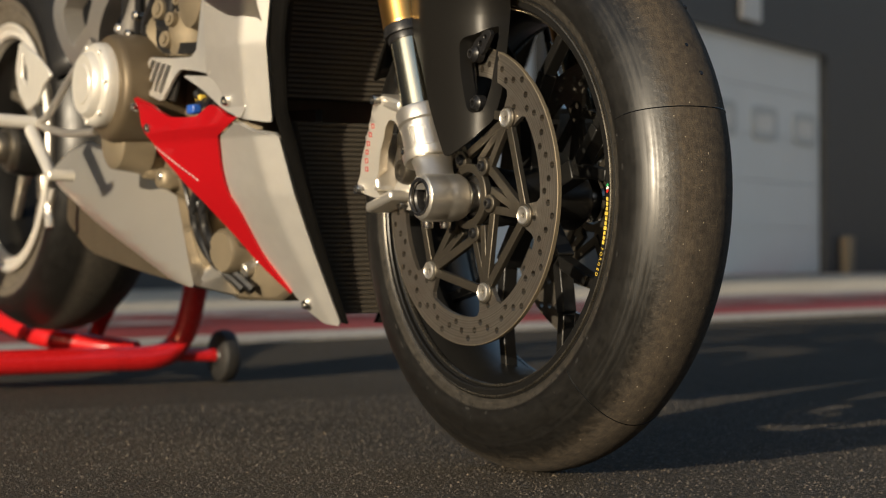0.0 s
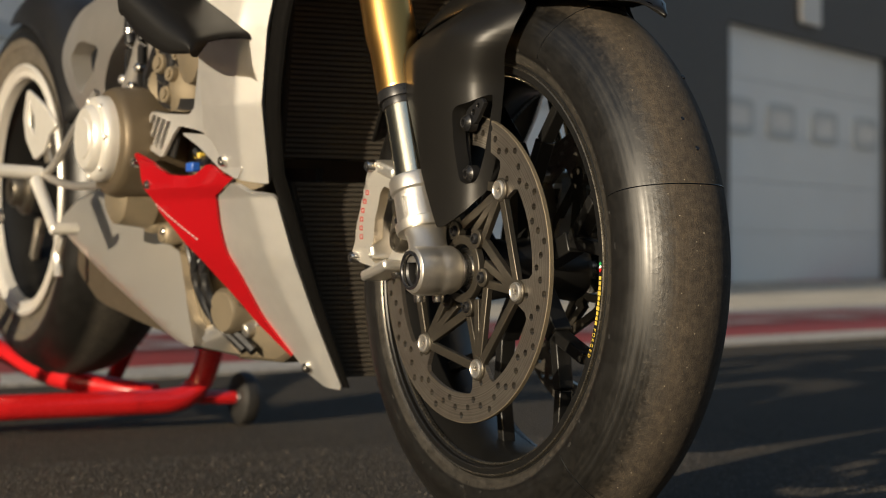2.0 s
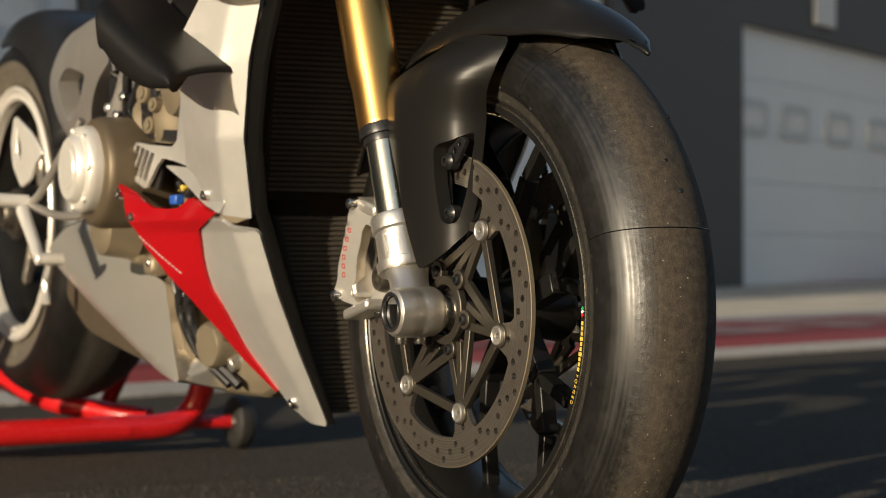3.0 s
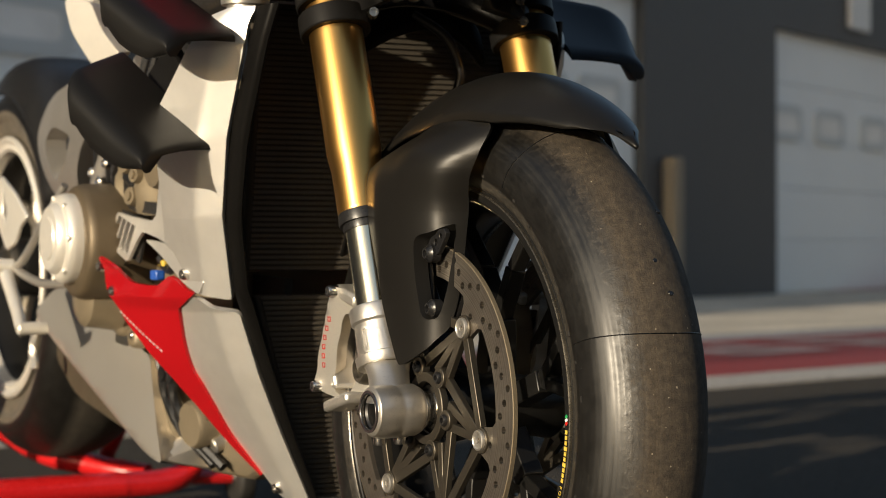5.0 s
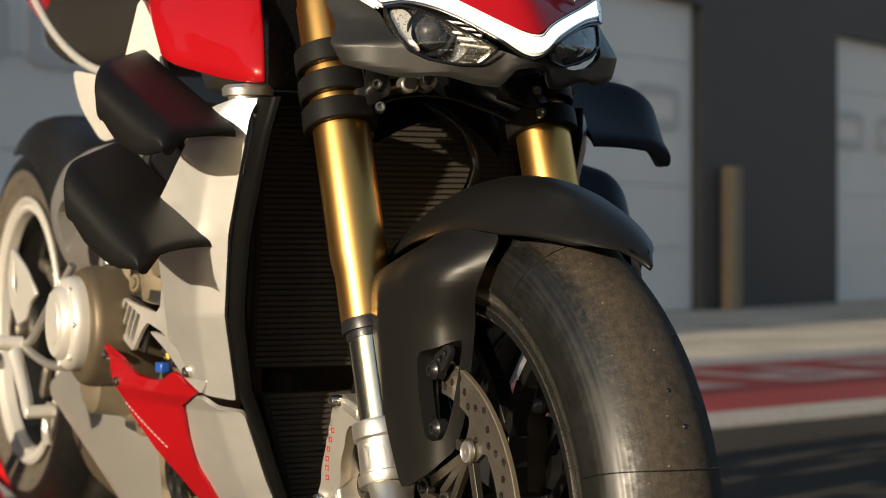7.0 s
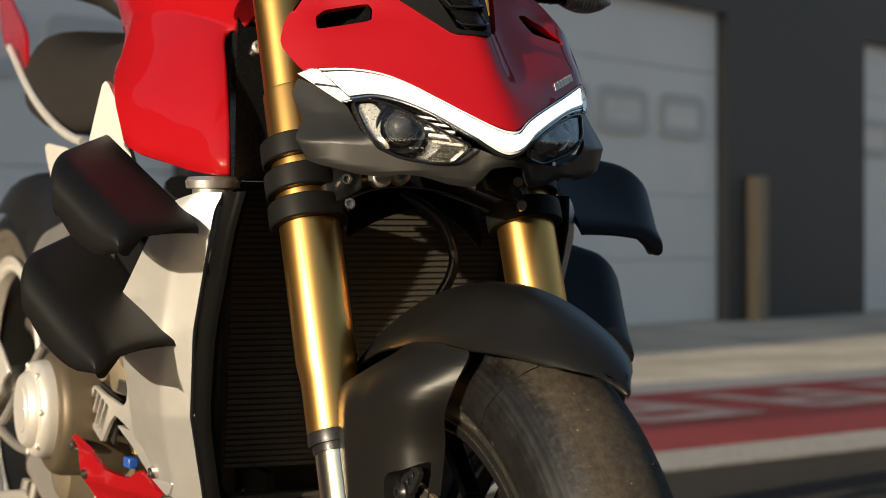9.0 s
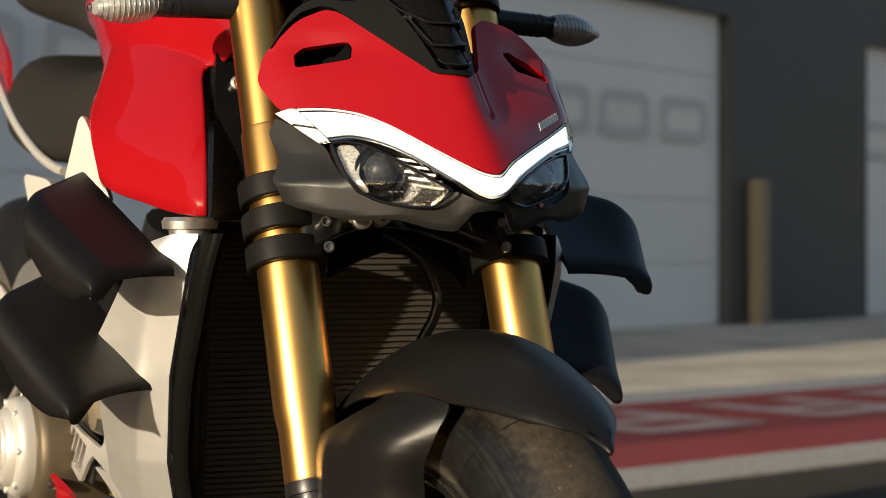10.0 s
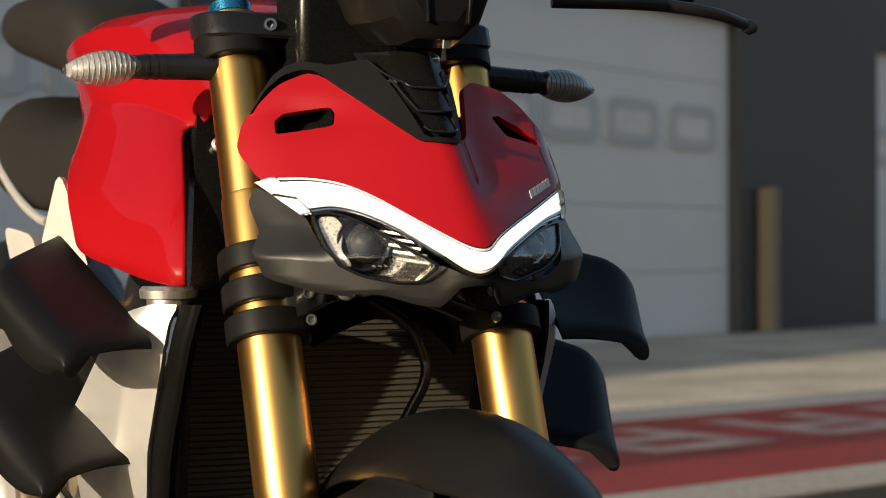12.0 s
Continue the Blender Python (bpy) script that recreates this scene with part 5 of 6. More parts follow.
cow = part("headlight_cowl", skin_bm(rounded(red_half + red_left, .16, 2), lambda a, b: cowl(a, b, 0), .006, .008, [SLOT, SLOT2]), RED, bike, "gloss red headlight cowl with two air slots", .0012)
for S in (SLOT, SLOT2):
    rings = []
    for k in range(4):
        rings.append([Vector(cowl(a, b, -.004 - .012 * k)) for a, b in S])
    du = rings_bm(rings, cap=False)
    du.faces.new(list(du.verts)[-len(S):])
    part("slot_duct", du, STEP_BLACK, cow)
# the daylight strip in bands between its upper and lower edge
DT = [(-.134, .8325), (-.111, .832), (-.0895, .827), (-.0703, .816), (-.0514, .801), (-.0316, .786), (-.015, .775), (-.004, .7715), (.006, .773), (.0233, .784), (.0543, .797), (.0933, .811), (.1324, .825)]
DB = [(-.117, .803), (-.100, .805), (-.0825, .800), (-.0624, .788), (-.043, .772), (-.028, .760), (-.013, .751), (-.002, .749), (.010, .754), (.023, .766), (.052, .780), (.0891, .794), (.1216, .801)]
DTs, DBs = [spline([(a, b, 0) for a, b in L], 4) for L in (DT, DB)]


def strip_band(f0, f1, lift, mat, name, label=""):
    up = [p.lerp(q, f0) for p, q in zip(DTs, DBs)]
    lo = [p.lerp(q, f1) for p, q in zip(DTs, DBs)]
    o = [(p.x, p.y) for p in up] + [(p.x, p.y) for p in reversed(lo)]
    return part(name, skin_bm(o, lambda a, b: cowl(a, b, lift), .004, .012), mat, cow, label)


strip_band(-.03, 1.06, .0, BLACK_GLOSS, "strip_housing", "black edge of the daylight strip")
strip_band(.0, .055, .0015, WINDOW_PALE, "strip_edge")
strip_band(.125, .78, .0015, DRL, "daylight_strip", "white daylight running light, lit")
strip_band(.78, .90, .0010, WINDOW_PALE, "strip_step", "clear lower step of the daylight strip")
strip_band(.955, 1.0, .0012, CHROME, "strip_edge")
LENS = {1: [(-.1176, .8007), (-.1051, .8016), (-.0938, .7990), (-.0805, .7905), (-.0649, .7775), (-.0482, .7649), (-.0347, .7579), (-.0474, .7438), (-.0646, .7438), (-.088, .7485), (-.1047, .7579), (-.1143, .772)],
        -1: [(.013, .757), (.026, .766), (.0633, .783), (.097, .793), (.1132, .795), (.100, .772), (.080, .756), (.039, .744), (.019, .748)]}
for s in (1, -1):
    o = [(s * a, b) for a, b in ([(-.147, .829), (-.139, .8325), (-.132, .831), (-.1165, .803), (-.124, .801), (-.133, .811)] if s == 1 else [(-.147, .823), (-.138, .8265), (-.132, .8245), (-.1210, .800), (-.126, .798), (-.135, .806)])]
    cl = part("corner_lens", skin_bm(o, lambda a, b: cowl(a, b, .002), .003, .02), GLASS, cow, "clear corner lens")
    cl.visible_shadow = False
    part("corner_reflector", skin_bm(o, lambda a, b: cowl(a, b, -.005), .002, .02), WINDOW_PALE, cow)
    for k in range(1):
        f0 = .60
        p, q = Vector(o[2]).lerp(Vector(o[3]), f0), Vector(o[0]).lerp(Vector(o[5]), f0)
        part("corner_step", bar_bm(cowl(p.x, p.y, -.002), cowl(q.x, q.y, -.002), .0014, .003), BLACK_GLOSS, cow)
    le = rounded(LENS[s], .14, 2)
    cx, cz = sum(a for a, b in le) / len(le), sum(b for a, b in le) / len(le)
    lens = part("headlight_lens", skin_bm(le, lambda a, b: cowl(a, b, -.001), .002, .012), GLASS, cow, "clear headlight lens")
    lens.visible_shadow = False
    part("lens_rim", tube_bm([cowl(a, b, .0005) for a, b in le + le[:1]], .0013, 6, 1), BLACK_GLOSS, cow)

    def inset(k, lift):
        return [Vector(cowl((a - cx) * k + cx, (b - cz) * k + cz, lift)) for a, b in le]

    bw = rings_bm([inset(.985, -.004), inset(.96, -.012), inset(.86, -.024), inset(.80, -.040)], cap=False)
    bw.faces.new([v for v in list(bw.verts)[-len(le):]])
    part("headlight_bowl", bw, LAMP_BOWL, cow, "dark headlight bowl", sharp=25)
    pu, pz = (-.082, .776) if s == 1 else (.072, .774)
    pc = Vector(cowl(pu, pz, -.016))
    ax = (1, -s * .25, .05)
    part("projector", lathe_bm([(.0001, .009), (.006, .008), (.011, .004), (.0130, -.002), (.0140, -.01)], pc, ax, 28), GLASS_DARK, cow, "round projector lens")
    part("projector_ring", lathe_bm([(.0132, -.001), (.0150, .000), (.0165, -.003), (.0160, -.012), (.0140, -.012)], pc, ax, 28, closed=True), CHROME, cow)
    part("projector_shroud", lathe_bm([(.0168, -.006), (.0200, -.002), (.0225, -.001), (.0235, -.005), (.0225, -.016), (.0168, -.016)], pc, ax, 32, closed=True), BLACK_GLOSS, cow)
    if s == 1:
        part("reflector_wing", skin_bm(rounded([(-.113, .798), (-.100, .799), (-.096, .790), (-.103, .770), (-.094, .757), (-.100, .757), (-.110, .773)], .2, 2), lambda a, b: cowl(a, b, -.007 - .06 * max(0, -.098 - a)), .002, .008), REFLECT, cow, "pale inner reflector wing")
        for k in range(5):
            z = .7865 - k * .0058
            p, q = Vector(cowl(-.070 + .002 * k, z, -.013)), Vector(cowl(-.050 + .003 * k, z - .004, -.010))
            part("reflector_step", bar_bm(p, q, .0030, .004, (1, 0, 0)), REFLECT, cow, bevel=.0008)
        part("reflector_cheek", skin_bm(rounded([(-.050, .770), (-.036, .761), (-.043, .748), (-.060, .750)], .15, 2), lambda a, b: cowl(a, b, -.012), .002, .01), LAMP_BOWL, cow)
    else:
        part("reflector_cheek", skin_bm(rounded([(.030, .766), (.060, .779), (.085, .786), (.070, .765), (.040, .752)], .15, 2), lambda a, b: cowl(a, b, -.016), .002, .01), LAMP_BOWL, cow)
    for k in range(9):
        u = -.083 + .0042 * k
        if s == 1:
            part("lens_mark", bar_bm(cowl(u, .7575, .0003), cowl(u + .0024, .757, .0003), .0012, .0003, (1, 0, 0)), LAMP_BOWL, cow)
chin_half = [(0, .749), (-.013, .7495), (-.030, .758), (-.046, .744), (-.066, .7435), (-.088, .748), (-.104, .757), (-.114, .773), (-.118, .799), (-.145, .826), (-.152, .812), (-.1515, .7864), (-.1591, .7722), (-.1599, .7674), (-.1518, .7484), (-.1435, .7437), (-.118, .7351), (-.0975, .7318), (-.0862, .7342), (-.0708, .7329), (-.0468, .725), (-.0283, .7226), (-.0227, .7283), (-.0153, .7391), (0, .741)]
CHIN_Z = [(0, .741), (.0153, .739), (.0283, .7226), (.0468, .725), (.0708, .7329), (.0975, .7318), (.118, .7351), (.1435, .7437), (.16, .767)]


def chin(a, b):
    """Concave round the lamps, with a rolled ridge above the lower edge."""
    h = b - lerp_table(CHIN_Z, abs(a))
    return cowl(a, b, -.002 - .012 * min(1.0, max(0.0, h - .005) / .045) - .25 * max(0.0, .004 - h))


part("headlight_chin", skin_bm(rounded(full(chin_half), .09, 1), chin, .005, .006), CHIN_GREY, cow, "satin dark grey lower headlight surround", .0012)
# plastic wings of the trim, either side of the stepped middle
for o in ([(-.142, .8875), (-.1275, .9107), (-.1128, .9239), (-.0982, .9292), (-.0876, .928), (-.0705, .9103), (-.0541, .8942), (-.0384, .8785), (-.0238, .8641), (.000, .8620), (.0099, .8621), (.0133, .8662), (.0178, .8892), (.0193, .9151), (.0145, .9303),
           (.0125, .9200), (.0125, .9043), (.0105, .8914), (.0105, .8760), (.0070, .8660), (-.0190, .8670), (-.0234, .8832), (-.0265, .8933), (-.0343, .9139), (-.0413, .9272), (-.048, .938), (-.0659, .9345), (-.076, .933), (-.0877, .9355), (-.0984, .9368), (-.1098, .9320), (-.1198, .9240), (-.1318, .9070)],):
    part("cowl_trim", skin_bm(rounded(o, .14, 1), lambda a, b: cowl(a, b, .003), .010, .010), BLACK_TRIM, cow, "matt black plastic trim above the cowl", .0012)
part("trim_base", skin_bm([(-.030, .864), (.017, .864), (.020, .90), (.022, .945), (-.052, .945), (-.036, .90)], lambda a, b: cowl(a, b, -.010), .004, .02), STEP_BLACK, cow)
# three glossy steps, each with a proud lower lip
for low, top, o in ((.912, .942, [(-.048, .936), (-.038, .924), (-.027, .919), (-.020, .913), (.0097, .912), (.016, .924), (.014, .942), (-.020, .946), (-.046, .944)]),
                    (.890, .924, [(-.038, .926), (-.0245, .894), (-.0206, .892), (.003, .890), (.0110, .8926), (.0145, .905), (.0155, .924)]),
                    (.872, .898, [(-.0215, .898), (-.014, .875), (-.008, .872), (.006, .872), (.0100, .8815), (.0108, .897)])):
    def step_at(a, b, low=low, top=top):
        f = max(0.0, min(1.0, (b - low) / (top - low)))
        return cowl(a, b, .0035 - .010 * f + .0025 * math.exp(-((b - low) / .003) ** 2))

    part("trim_step", skin_bm(rounded(o, .14, 2), step_at, .005, .004), STEP_BLACK, cow, "gloss black step", .0008)
# rounded glossy lips of the steps
for lip in ([(-.0487, .9364), (-.0375, .9233), (-.0241, .9150), (-.0189, .9116), (.0030, .9109), (.0090, .9135), (.0160, .9234)], [(-.0350, .9189), (-.0219, .8931), (-.0178, .8898), (-.002, .8893), (.0110, .8914)], [(-.0190, .8760), (-.0140, .8722), (.0040, .8715), (.0090, .8740)]):
    part("step_lip", tube_bm([cowl(a, b, .0062) for a, b in lip], .0012, 8, 4), BLACK_GLOSS, cow)
# maker's word as pale bars
for k in range(6):
    a0, z0 = .0835 + k * .0066, .8160 + k * .0021
    o = [(a0, z0), (a0 + .0050, z0 + .0016), (a0 + .0060, z0 + .0086), (a0 + .0010, z0 + .0070)]
    part("mark", skin_bm(o, lambda a, b: cowl(a, b, .0012), .0006, .02), WHITE, cow)
part("headlight_back", rings_bm([[Vector((-.085 - .02 * k, .028 + (.135 - .012 * k) * math.cos(2 * math.pi * j / 24), .815 + (.075 - .004 * k) * math.sin(2 * math.pi * j / 24))) + Vector((-.06 * abs(math.cos(2 * math.pi * j / 24)), 0, 0)) for j in range(24)] for k in range(4)]), BLACK_ROUGH, cow)

# instruments
dash_rows = []
for x, z0, z1, w0, w1 in ((-.17, .962, 1.075, .04, .058), (-.13, .952, 1.084, .05, .07), (-.08, .948, 1.084, .05, .07), (-.052, .952, 1.08, .04, .058), (-.044, .966, 1.071, .026, .042)):
    zm = (z0 + z1) / 2
    dash_rows.append([Vector((x - .05 * max(0, z - zm), .012 + y, z)) for y, z in ((-w0 * .5, z0), (-w0, z0 + .018), (-w1, zm), (-w1 * .9, z1), (0, z1 + .004), (w1 * .9, z1), (w1, zm), (w0, z0 + .018), (w0 * .5, z0))])
ds = part("dashboard", rings_bm(dash_rows), BLACK_PLASTIC, bike, "black faceted back of the instrument panel", .003, sharp=25)
for y in (-.014, .024):
    part("dash_rib", bar_bm((-.046, .012 + y, .964), (-.046, .012 + y * 1.3, 1.065), .003, .010, (1, 0, 0)), BLACK_GLOSS, ds, bevel=.001)
part("dash_stem", box_bm((.022, .024, .016), (-.112, .024, .938), Matrix.Rotation(radians(20), 3, "Y")), CHROME, ds, "polished instrument bracket", .003)
part("dash_sticker", box_bm((.001, .009, .009), (-.058, .022, .949), Matrix.Rotation(radians(10), 3, "Y") @ Matrix.Rotation(radians(25), 3, "Z")), PALE_GREY, ds)
part("ignition_box", box_bm((.07, .100, .13), (-.235, -.010, .995)), STEP_BLACK, bike, bevel=.01)

# indicators and bars
def indicator(sgn, y0):
    def pt(f):
        return Vector((-.250 - .016 * f, y0 + sgn * .140 * f, .940 - .004 * f))
    st = part("indicator", tube_bm([pt(.0), pt(.25), pt(.5), pt(.6)], (.013, .0105), 14), BLACK_SATIN, bike, "black indicator stalk")
    for f in (.36, .42, .48):
        part("rib", lathe_bm([(.0100, -.002), (.0120, -.0015), (.0120, .0015), (.0100, .002)], pt(f), pt(1) - pt(0), 18, closed=True), BLACK_SATIN, st)
    d = (pt(1) - pt(.6)).normalized()
    def lens_w(f):
        return .0165 * max(.10, math.sin(math.pi * (.05 + .93 * f))) ** .72

    def ring_at(f, k):
        c = pt(.49) + d * .074 * f
        return [c + Vector((lens_w(f) * k * 1.3 * math.cos(a), 0, lens_w(f) * k * math.sin(a) - .003 * f)) for a in (2 * math.pi * j / 24 for j in range(24))]

    part("reflector", rings_bm([ring_at(.06 + k / 12 * .84, .74) for k in range(13)]), INDICATOR_IN, st, "silver inner reflector")
    part("indicator_lens", rings_bm([ring_at(k / 18, 1.0) for k in range(19)]), GLASS, st, "clear ribbed indicator lens").visible_shadow = False
    for k in range(13):
        f = .10 + .062 * k
        part("lens_rib", rings_bm([ring_at(f - .007, .74), ring_at(f, .79), ring_at(f + .007, .74)], cap=False), REFLECT, st)


INDICATOR_IN = material("lamp_silver", (0.62, 0.60, 0.57), 0.30, 0.6, (0.20, 0.195, 0.185), rough_var=0.01, scale=300, mix=0.3)
indicator(-1, -.120)
indicator(1, .140)
part("handlebar", tube_bm([(-.30, -.40, 1.045), (-.27, -.25, 1.05), (-.24, -.08, 1.035), (-.24, .10, 1.035), (-.27, .27, 1.05), (-.30, .42, 1.045)], .0125, 12), BLACK_SATIN, bike)
for y in (-.102, .120):
    sg = 1 if y < 0 else -1
    rows = []
    for z, e in ((.966, .003), (.969, 0), (.987, 0), (.990, .003)):
        o = rounded([(.040 - e, -.036 + e), (.040 - e, .030), (.030 - e, .072 - e), (-.022 + e, .072 - e), (-.040 + e, .030), (-.040 + e, -.036 + e)], .22, 2)
        rows.append([fork_at(z, y) + Vector((a, sg * b, 0)) for a, b in o])
    cp = part("bar_clamp", rings_bm(rows), BLACK_SATIN, bike, "black machined upper clamp")
    part("clamp_screw", lathe_bm([(.0001, .001), (.003, .001), (.0036, .005), (.006, .005), (.0066, .003), (.0066, -.010)], fork_at(.978, y) + Vector((.037, sg * .024, 0)), (1, -.2, .1), 16), STEEL, cp)
    part("fork_cap", rod_bm(fork_at(.988, y), fork_at(1.001, y), .020, 24, cham=.002), BLUE_ANOD, bike, "blue anodised fork cap")
lev = part("clutch_lever", tube_bm([(-.20, .20, 1.012), (-.17, .29, 1.010), (-.165, .36, 1.004), (-.175, .405, .996)], (.0075, .0055), 10), BLACK_SATIN, bike, "black clutch lever")
part("lever_ball", lathe_bm([(.0001, -.008), (.006, -.006), (.008, 0), (.006, .006), (.0001, .008)], (-.177, .412, .994), (0, 1, 0), 16), BLACK_SATIN, lev)

# ---- tank, seat, tail ----
def tank():
    """Lofted from the lower edge to the crown, each ring from the front corner round the flank to the back."""
    secs = [
        [(-.222, -.162, .740), (-.233, -.173, .740), (-.262, -.187, .744), (-.300, -.203, .754), (-.346, -.2245, .769), (-.385, -.222, .792), (-.500, -.190, .850), (-.640, -.120, .860)],
        [(-.247, -.154, .792), (-.258, -.166, .793), (-.295, -.184, .800), (-.340, -.203, .812), (-.392, -.222, .822), (-.430, -.218, .838), (-.530, -.185, .872), (-.660, -.120, .880)],
        [(-.292, -.141, .846), (-.303, -.152, .848), (-.340, -.168, .858), (-.390, -.186, .868), (-.440, -.205, .862), (-.480, -.196, .875), (-.570, -.160, .900), (-.690, -.110, .905)],
        [(-.334, -.128, .886), (-.345, -.137, .890), (-.375, -.148, .900), (-.415, -.162, .908), (-.460, -.178, .912), (-.510, -.178, .915), (-.590, -.162, .915), (-.710, -.120, .925)],
        [(-.322, -.112, .893), (-.335, -.121, .898), (-.375, -.136, .912), (-.420, -.154, .922), (-.465, -.170, .926), (-.520, -.174, .928), (-.600, -.162, .930), (-.715, -.122, .935)],
        [(-.298, -.098, .918), (-.320, -.110, .930), (-.360, -.124, .948), (-.410, -.140, .962), (-.470, -.154, .970), (-.540, -.168, .972), (-.620, -.164, .968), (-.730, -.130, .960)],
        [(-.308, -.070, .955), (-.330, -.080, .968), (-.370, -.092, .988), (-.430, -.110, 1.005), (-.500, -.132, 1.015), (-.570, -.150, 1.012), (-.650, -.150, 1.000), (-.750, -.125, .985)],
        [(-.320, .016, .975), (-.340, .016, .990), (-.380, .016, 1.015), (-.440, .016, 1.035), (-.510, .016, 1.040), (-.590, .016, 1.035), (-.670, .016, 1.020), (-.770, .016, 1.000)],
    ]
    cols = [spline(s, 4) for s in secs]
    rows = list(zip(*cols))
    grid = [spline(r, 3) for r in rows]
    bm = bmesh.new()
    V = [[bm.verts.new(p) for p in g] for g in grid]
    for A, B in zip(V, V[1:]):
        for i in range(len(A) - 1):
            bm.faces.new((A[i], A[i + 1], B[i + 1], B[i]))
    return bm


tb = tank()
tb2 = mirrored(tb, .016)
tk = part("fuel_tank", tb, RED, bike, "gloss red fuel tank", sharp=24)
tk2 = part("fuel_tank", tb2, RED, bike, "gloss red fuel tank", sharp=24)
for o in (tk, tk2):
    so = o.modifiers.new("shell", "SOLIDIFY")
    so.thickness, so.offset = .005, -1
part("tank_core", box_bm((.36, .20, .20), (-.50, .016, .86)), BLACK_ROUGH, bike, bevel=.03)
part("front_frame", skin_bm([(-.150, .735), (.18, .735), (.15, .90), (.13, .95), (-.10, .95), (-.118, .90)], lambda a, b: (-.245 - .5 * max(0, b - .74), a, b), .02, .05), STEP_BLACK, bike, "black front frame behind the fork")
for y, z in ((-.100, .905), (-.085, .93), (-.102, .871)):
    part("bolt", lathe_bm([(.0001, .004), (.003, .004), (.004, .006), (.007, .005), (.007, -.004)], (-.245 - .5 * (z - .74) + .002, y, z), (1, -.2, .2), 14), CAST, bike)
cap = part("drain_boss", lathe_bm([(.0001, -.012), (.018, -.012), (.020, -.008), (.020, .004), (.026, .005), (.027, .012), (.024, .016), (.0001, .016)], (-.262, -.165, .722), (0, 0, 1), 24), CAST, bike, "cast alloy mount under the tank")
part("side_cover", skin_bm(rounded([(-0.413, 0.774), (-0.427, 0.820), (-0.437, 0.841), (-0.441, 0.844), (-0.445, 0.840), (-0.454, 0.808), (-0.461, 0.783), (-0.463, 0.763), (-0.407, 0.756)], .06, 2), lambda u, v: (u, -.217 + .6 * (u + .43), v), .006, .02), COVER_PALE, bike, "bright alloy frame side panel", .002)
rows = []
for x, z, w, h in ((-.70, .930, .05, .02), (-.76, .900, .085, .045), (-.86, .888, .118, .062), (-.98, .880, .138, .066), (-1.10, .892, .145, .066), (-1.20, .915, .145, .062), (-1.27, .940, .135, .052), (-1.31, .955, .10, .03)):
    rows.append([Vector((x, .016 + w * math.copysign(abs(math.cos(a)) ** .6, math.cos(a)), z + h * math.copysign(abs(math.sin(a)) ** .7, math.sin(a)) - .030 * abs(math.cos(a)) ** 4)) for a in (2 * math.pi * j / 28 for j in range(28))])
part("seat", rings_bm(spline_rings(rows)), SEAT, bike, "dark brown-black rider seat")
rows = []
for x, z, w, h in ((-1.00, .985, .03, .012), (-1.04, 1.030, .075, .055), (-1.12, 1.062, .090, .060), (-1.25, 1.082, .100, .052), (-1.38, 1.100, .095, .045), (-1.52, 1.115, .07, .03)):
    rows.append([Vector((x, .016 + w * math.copysign(abs(math.cos(a)) ** .6, math.cos(a)), z + h * math.copysign(abs(math.sin(a)) ** .7, math.sin(a)))) for a in (2 * math.pi * j / 24 for j in range(24))])
part("seat_rail", tube_bm([(-.90, -.128, .806), (-.937, -.130, .812), (-1.007, -.132, .829), (-1.10, -.132, .859), (-1.20, -.130, .900), (-1.36, -.120, .972)], (.006, .006), 8), COVER_PALE, bike, "pale rail along the foot of the seat")
part("pillion_pad", rings_bm(spline_rings(rows)), SEAT, bike, "dark pillion pad above the rider seat")
both("tail_fairing", skin_bm(rounded([(-1.27, .985), (-1.50, 1.075), (-1.62, 1.11), (-1.55, 1.00), (-1.32, .92), (-1.26, .93)], .14, 2), lambda u, v: (u, -.125 + .10 * max(0, -1.2 - u), v), .006, .04), RED, bike, "gloss red tail fairing", .002)

# ---- engine and running gear ----
part("crankcase", rings_bm([[Vector((x + .5 * dx * math.copysign(abs(math.cos(a)) ** .6, math.cos(a)), y, z + .5 * dz * math.copysign(abs(math.sin(a)) ** .6, math.sin(a)))) for a in (2 * math.pi * j / 28 for j in range(28))]
     for y, x, z, dx, dz in ((-.128, -.690, .455, .17, .19), (-.118, -.680, .450, .23, .23), (-.085, -.650, .43, .30, .28), (.15, -.64, .42, .30, .28), (.21, -.64, .445, .2, .18))]), BRONZE, bike, "bronze-grey magnesium engine case", sharp=50)
# case bronze darkened to brown, with the shade on its side put in
CASE_SHADED = material("case_shaded", (0.115, 0.088, 0.055), 0.5, 0.45, (0.085, 0.065, 0.042), scale=25, fine=1200, rough_var=0.08, bump=0.15, bump_dist=0.0003)
CL = Vector((-.730, -.236, .479))
cc = part("clutch_cover", lathe_bm([(.0001, .012), (.026, .012), (.0275, .010), (.040, .010), (.044, .006), (.046, .000), (.051, .000), (.056, -.004), (.058, -.012), (.058, -.030), (.0001, -.035)], CL, (0, -1, 0), 48), COVER_PALE, bike, "bright alloy clutch cover")
for k in range(7):
    a = 2 * math.pi * k / 7
    part("bolt", rod_bm(CL + Vector((.052 * math.cos(a), .010, .052 * math.sin(a))), CL + Vector((.052 * math.cos(a), -.0015, .052 * math.sin(a))), .0042, 12, cham=.001), COVER_PALE, cc)
part("clutch_case", lathe_bm([(.050, .0), (.066, .0), (.071, -.004), (.074, -.012), (.075, -.060), (.079, -.09), (.079, -.11), (.0001, -.115)], CL + Vector((.006, .020, -.004)), (0, -1, 0), 48), CASE_SHADED, bike, "bronze-grey clutch case, darkened for shade", sharp=50)
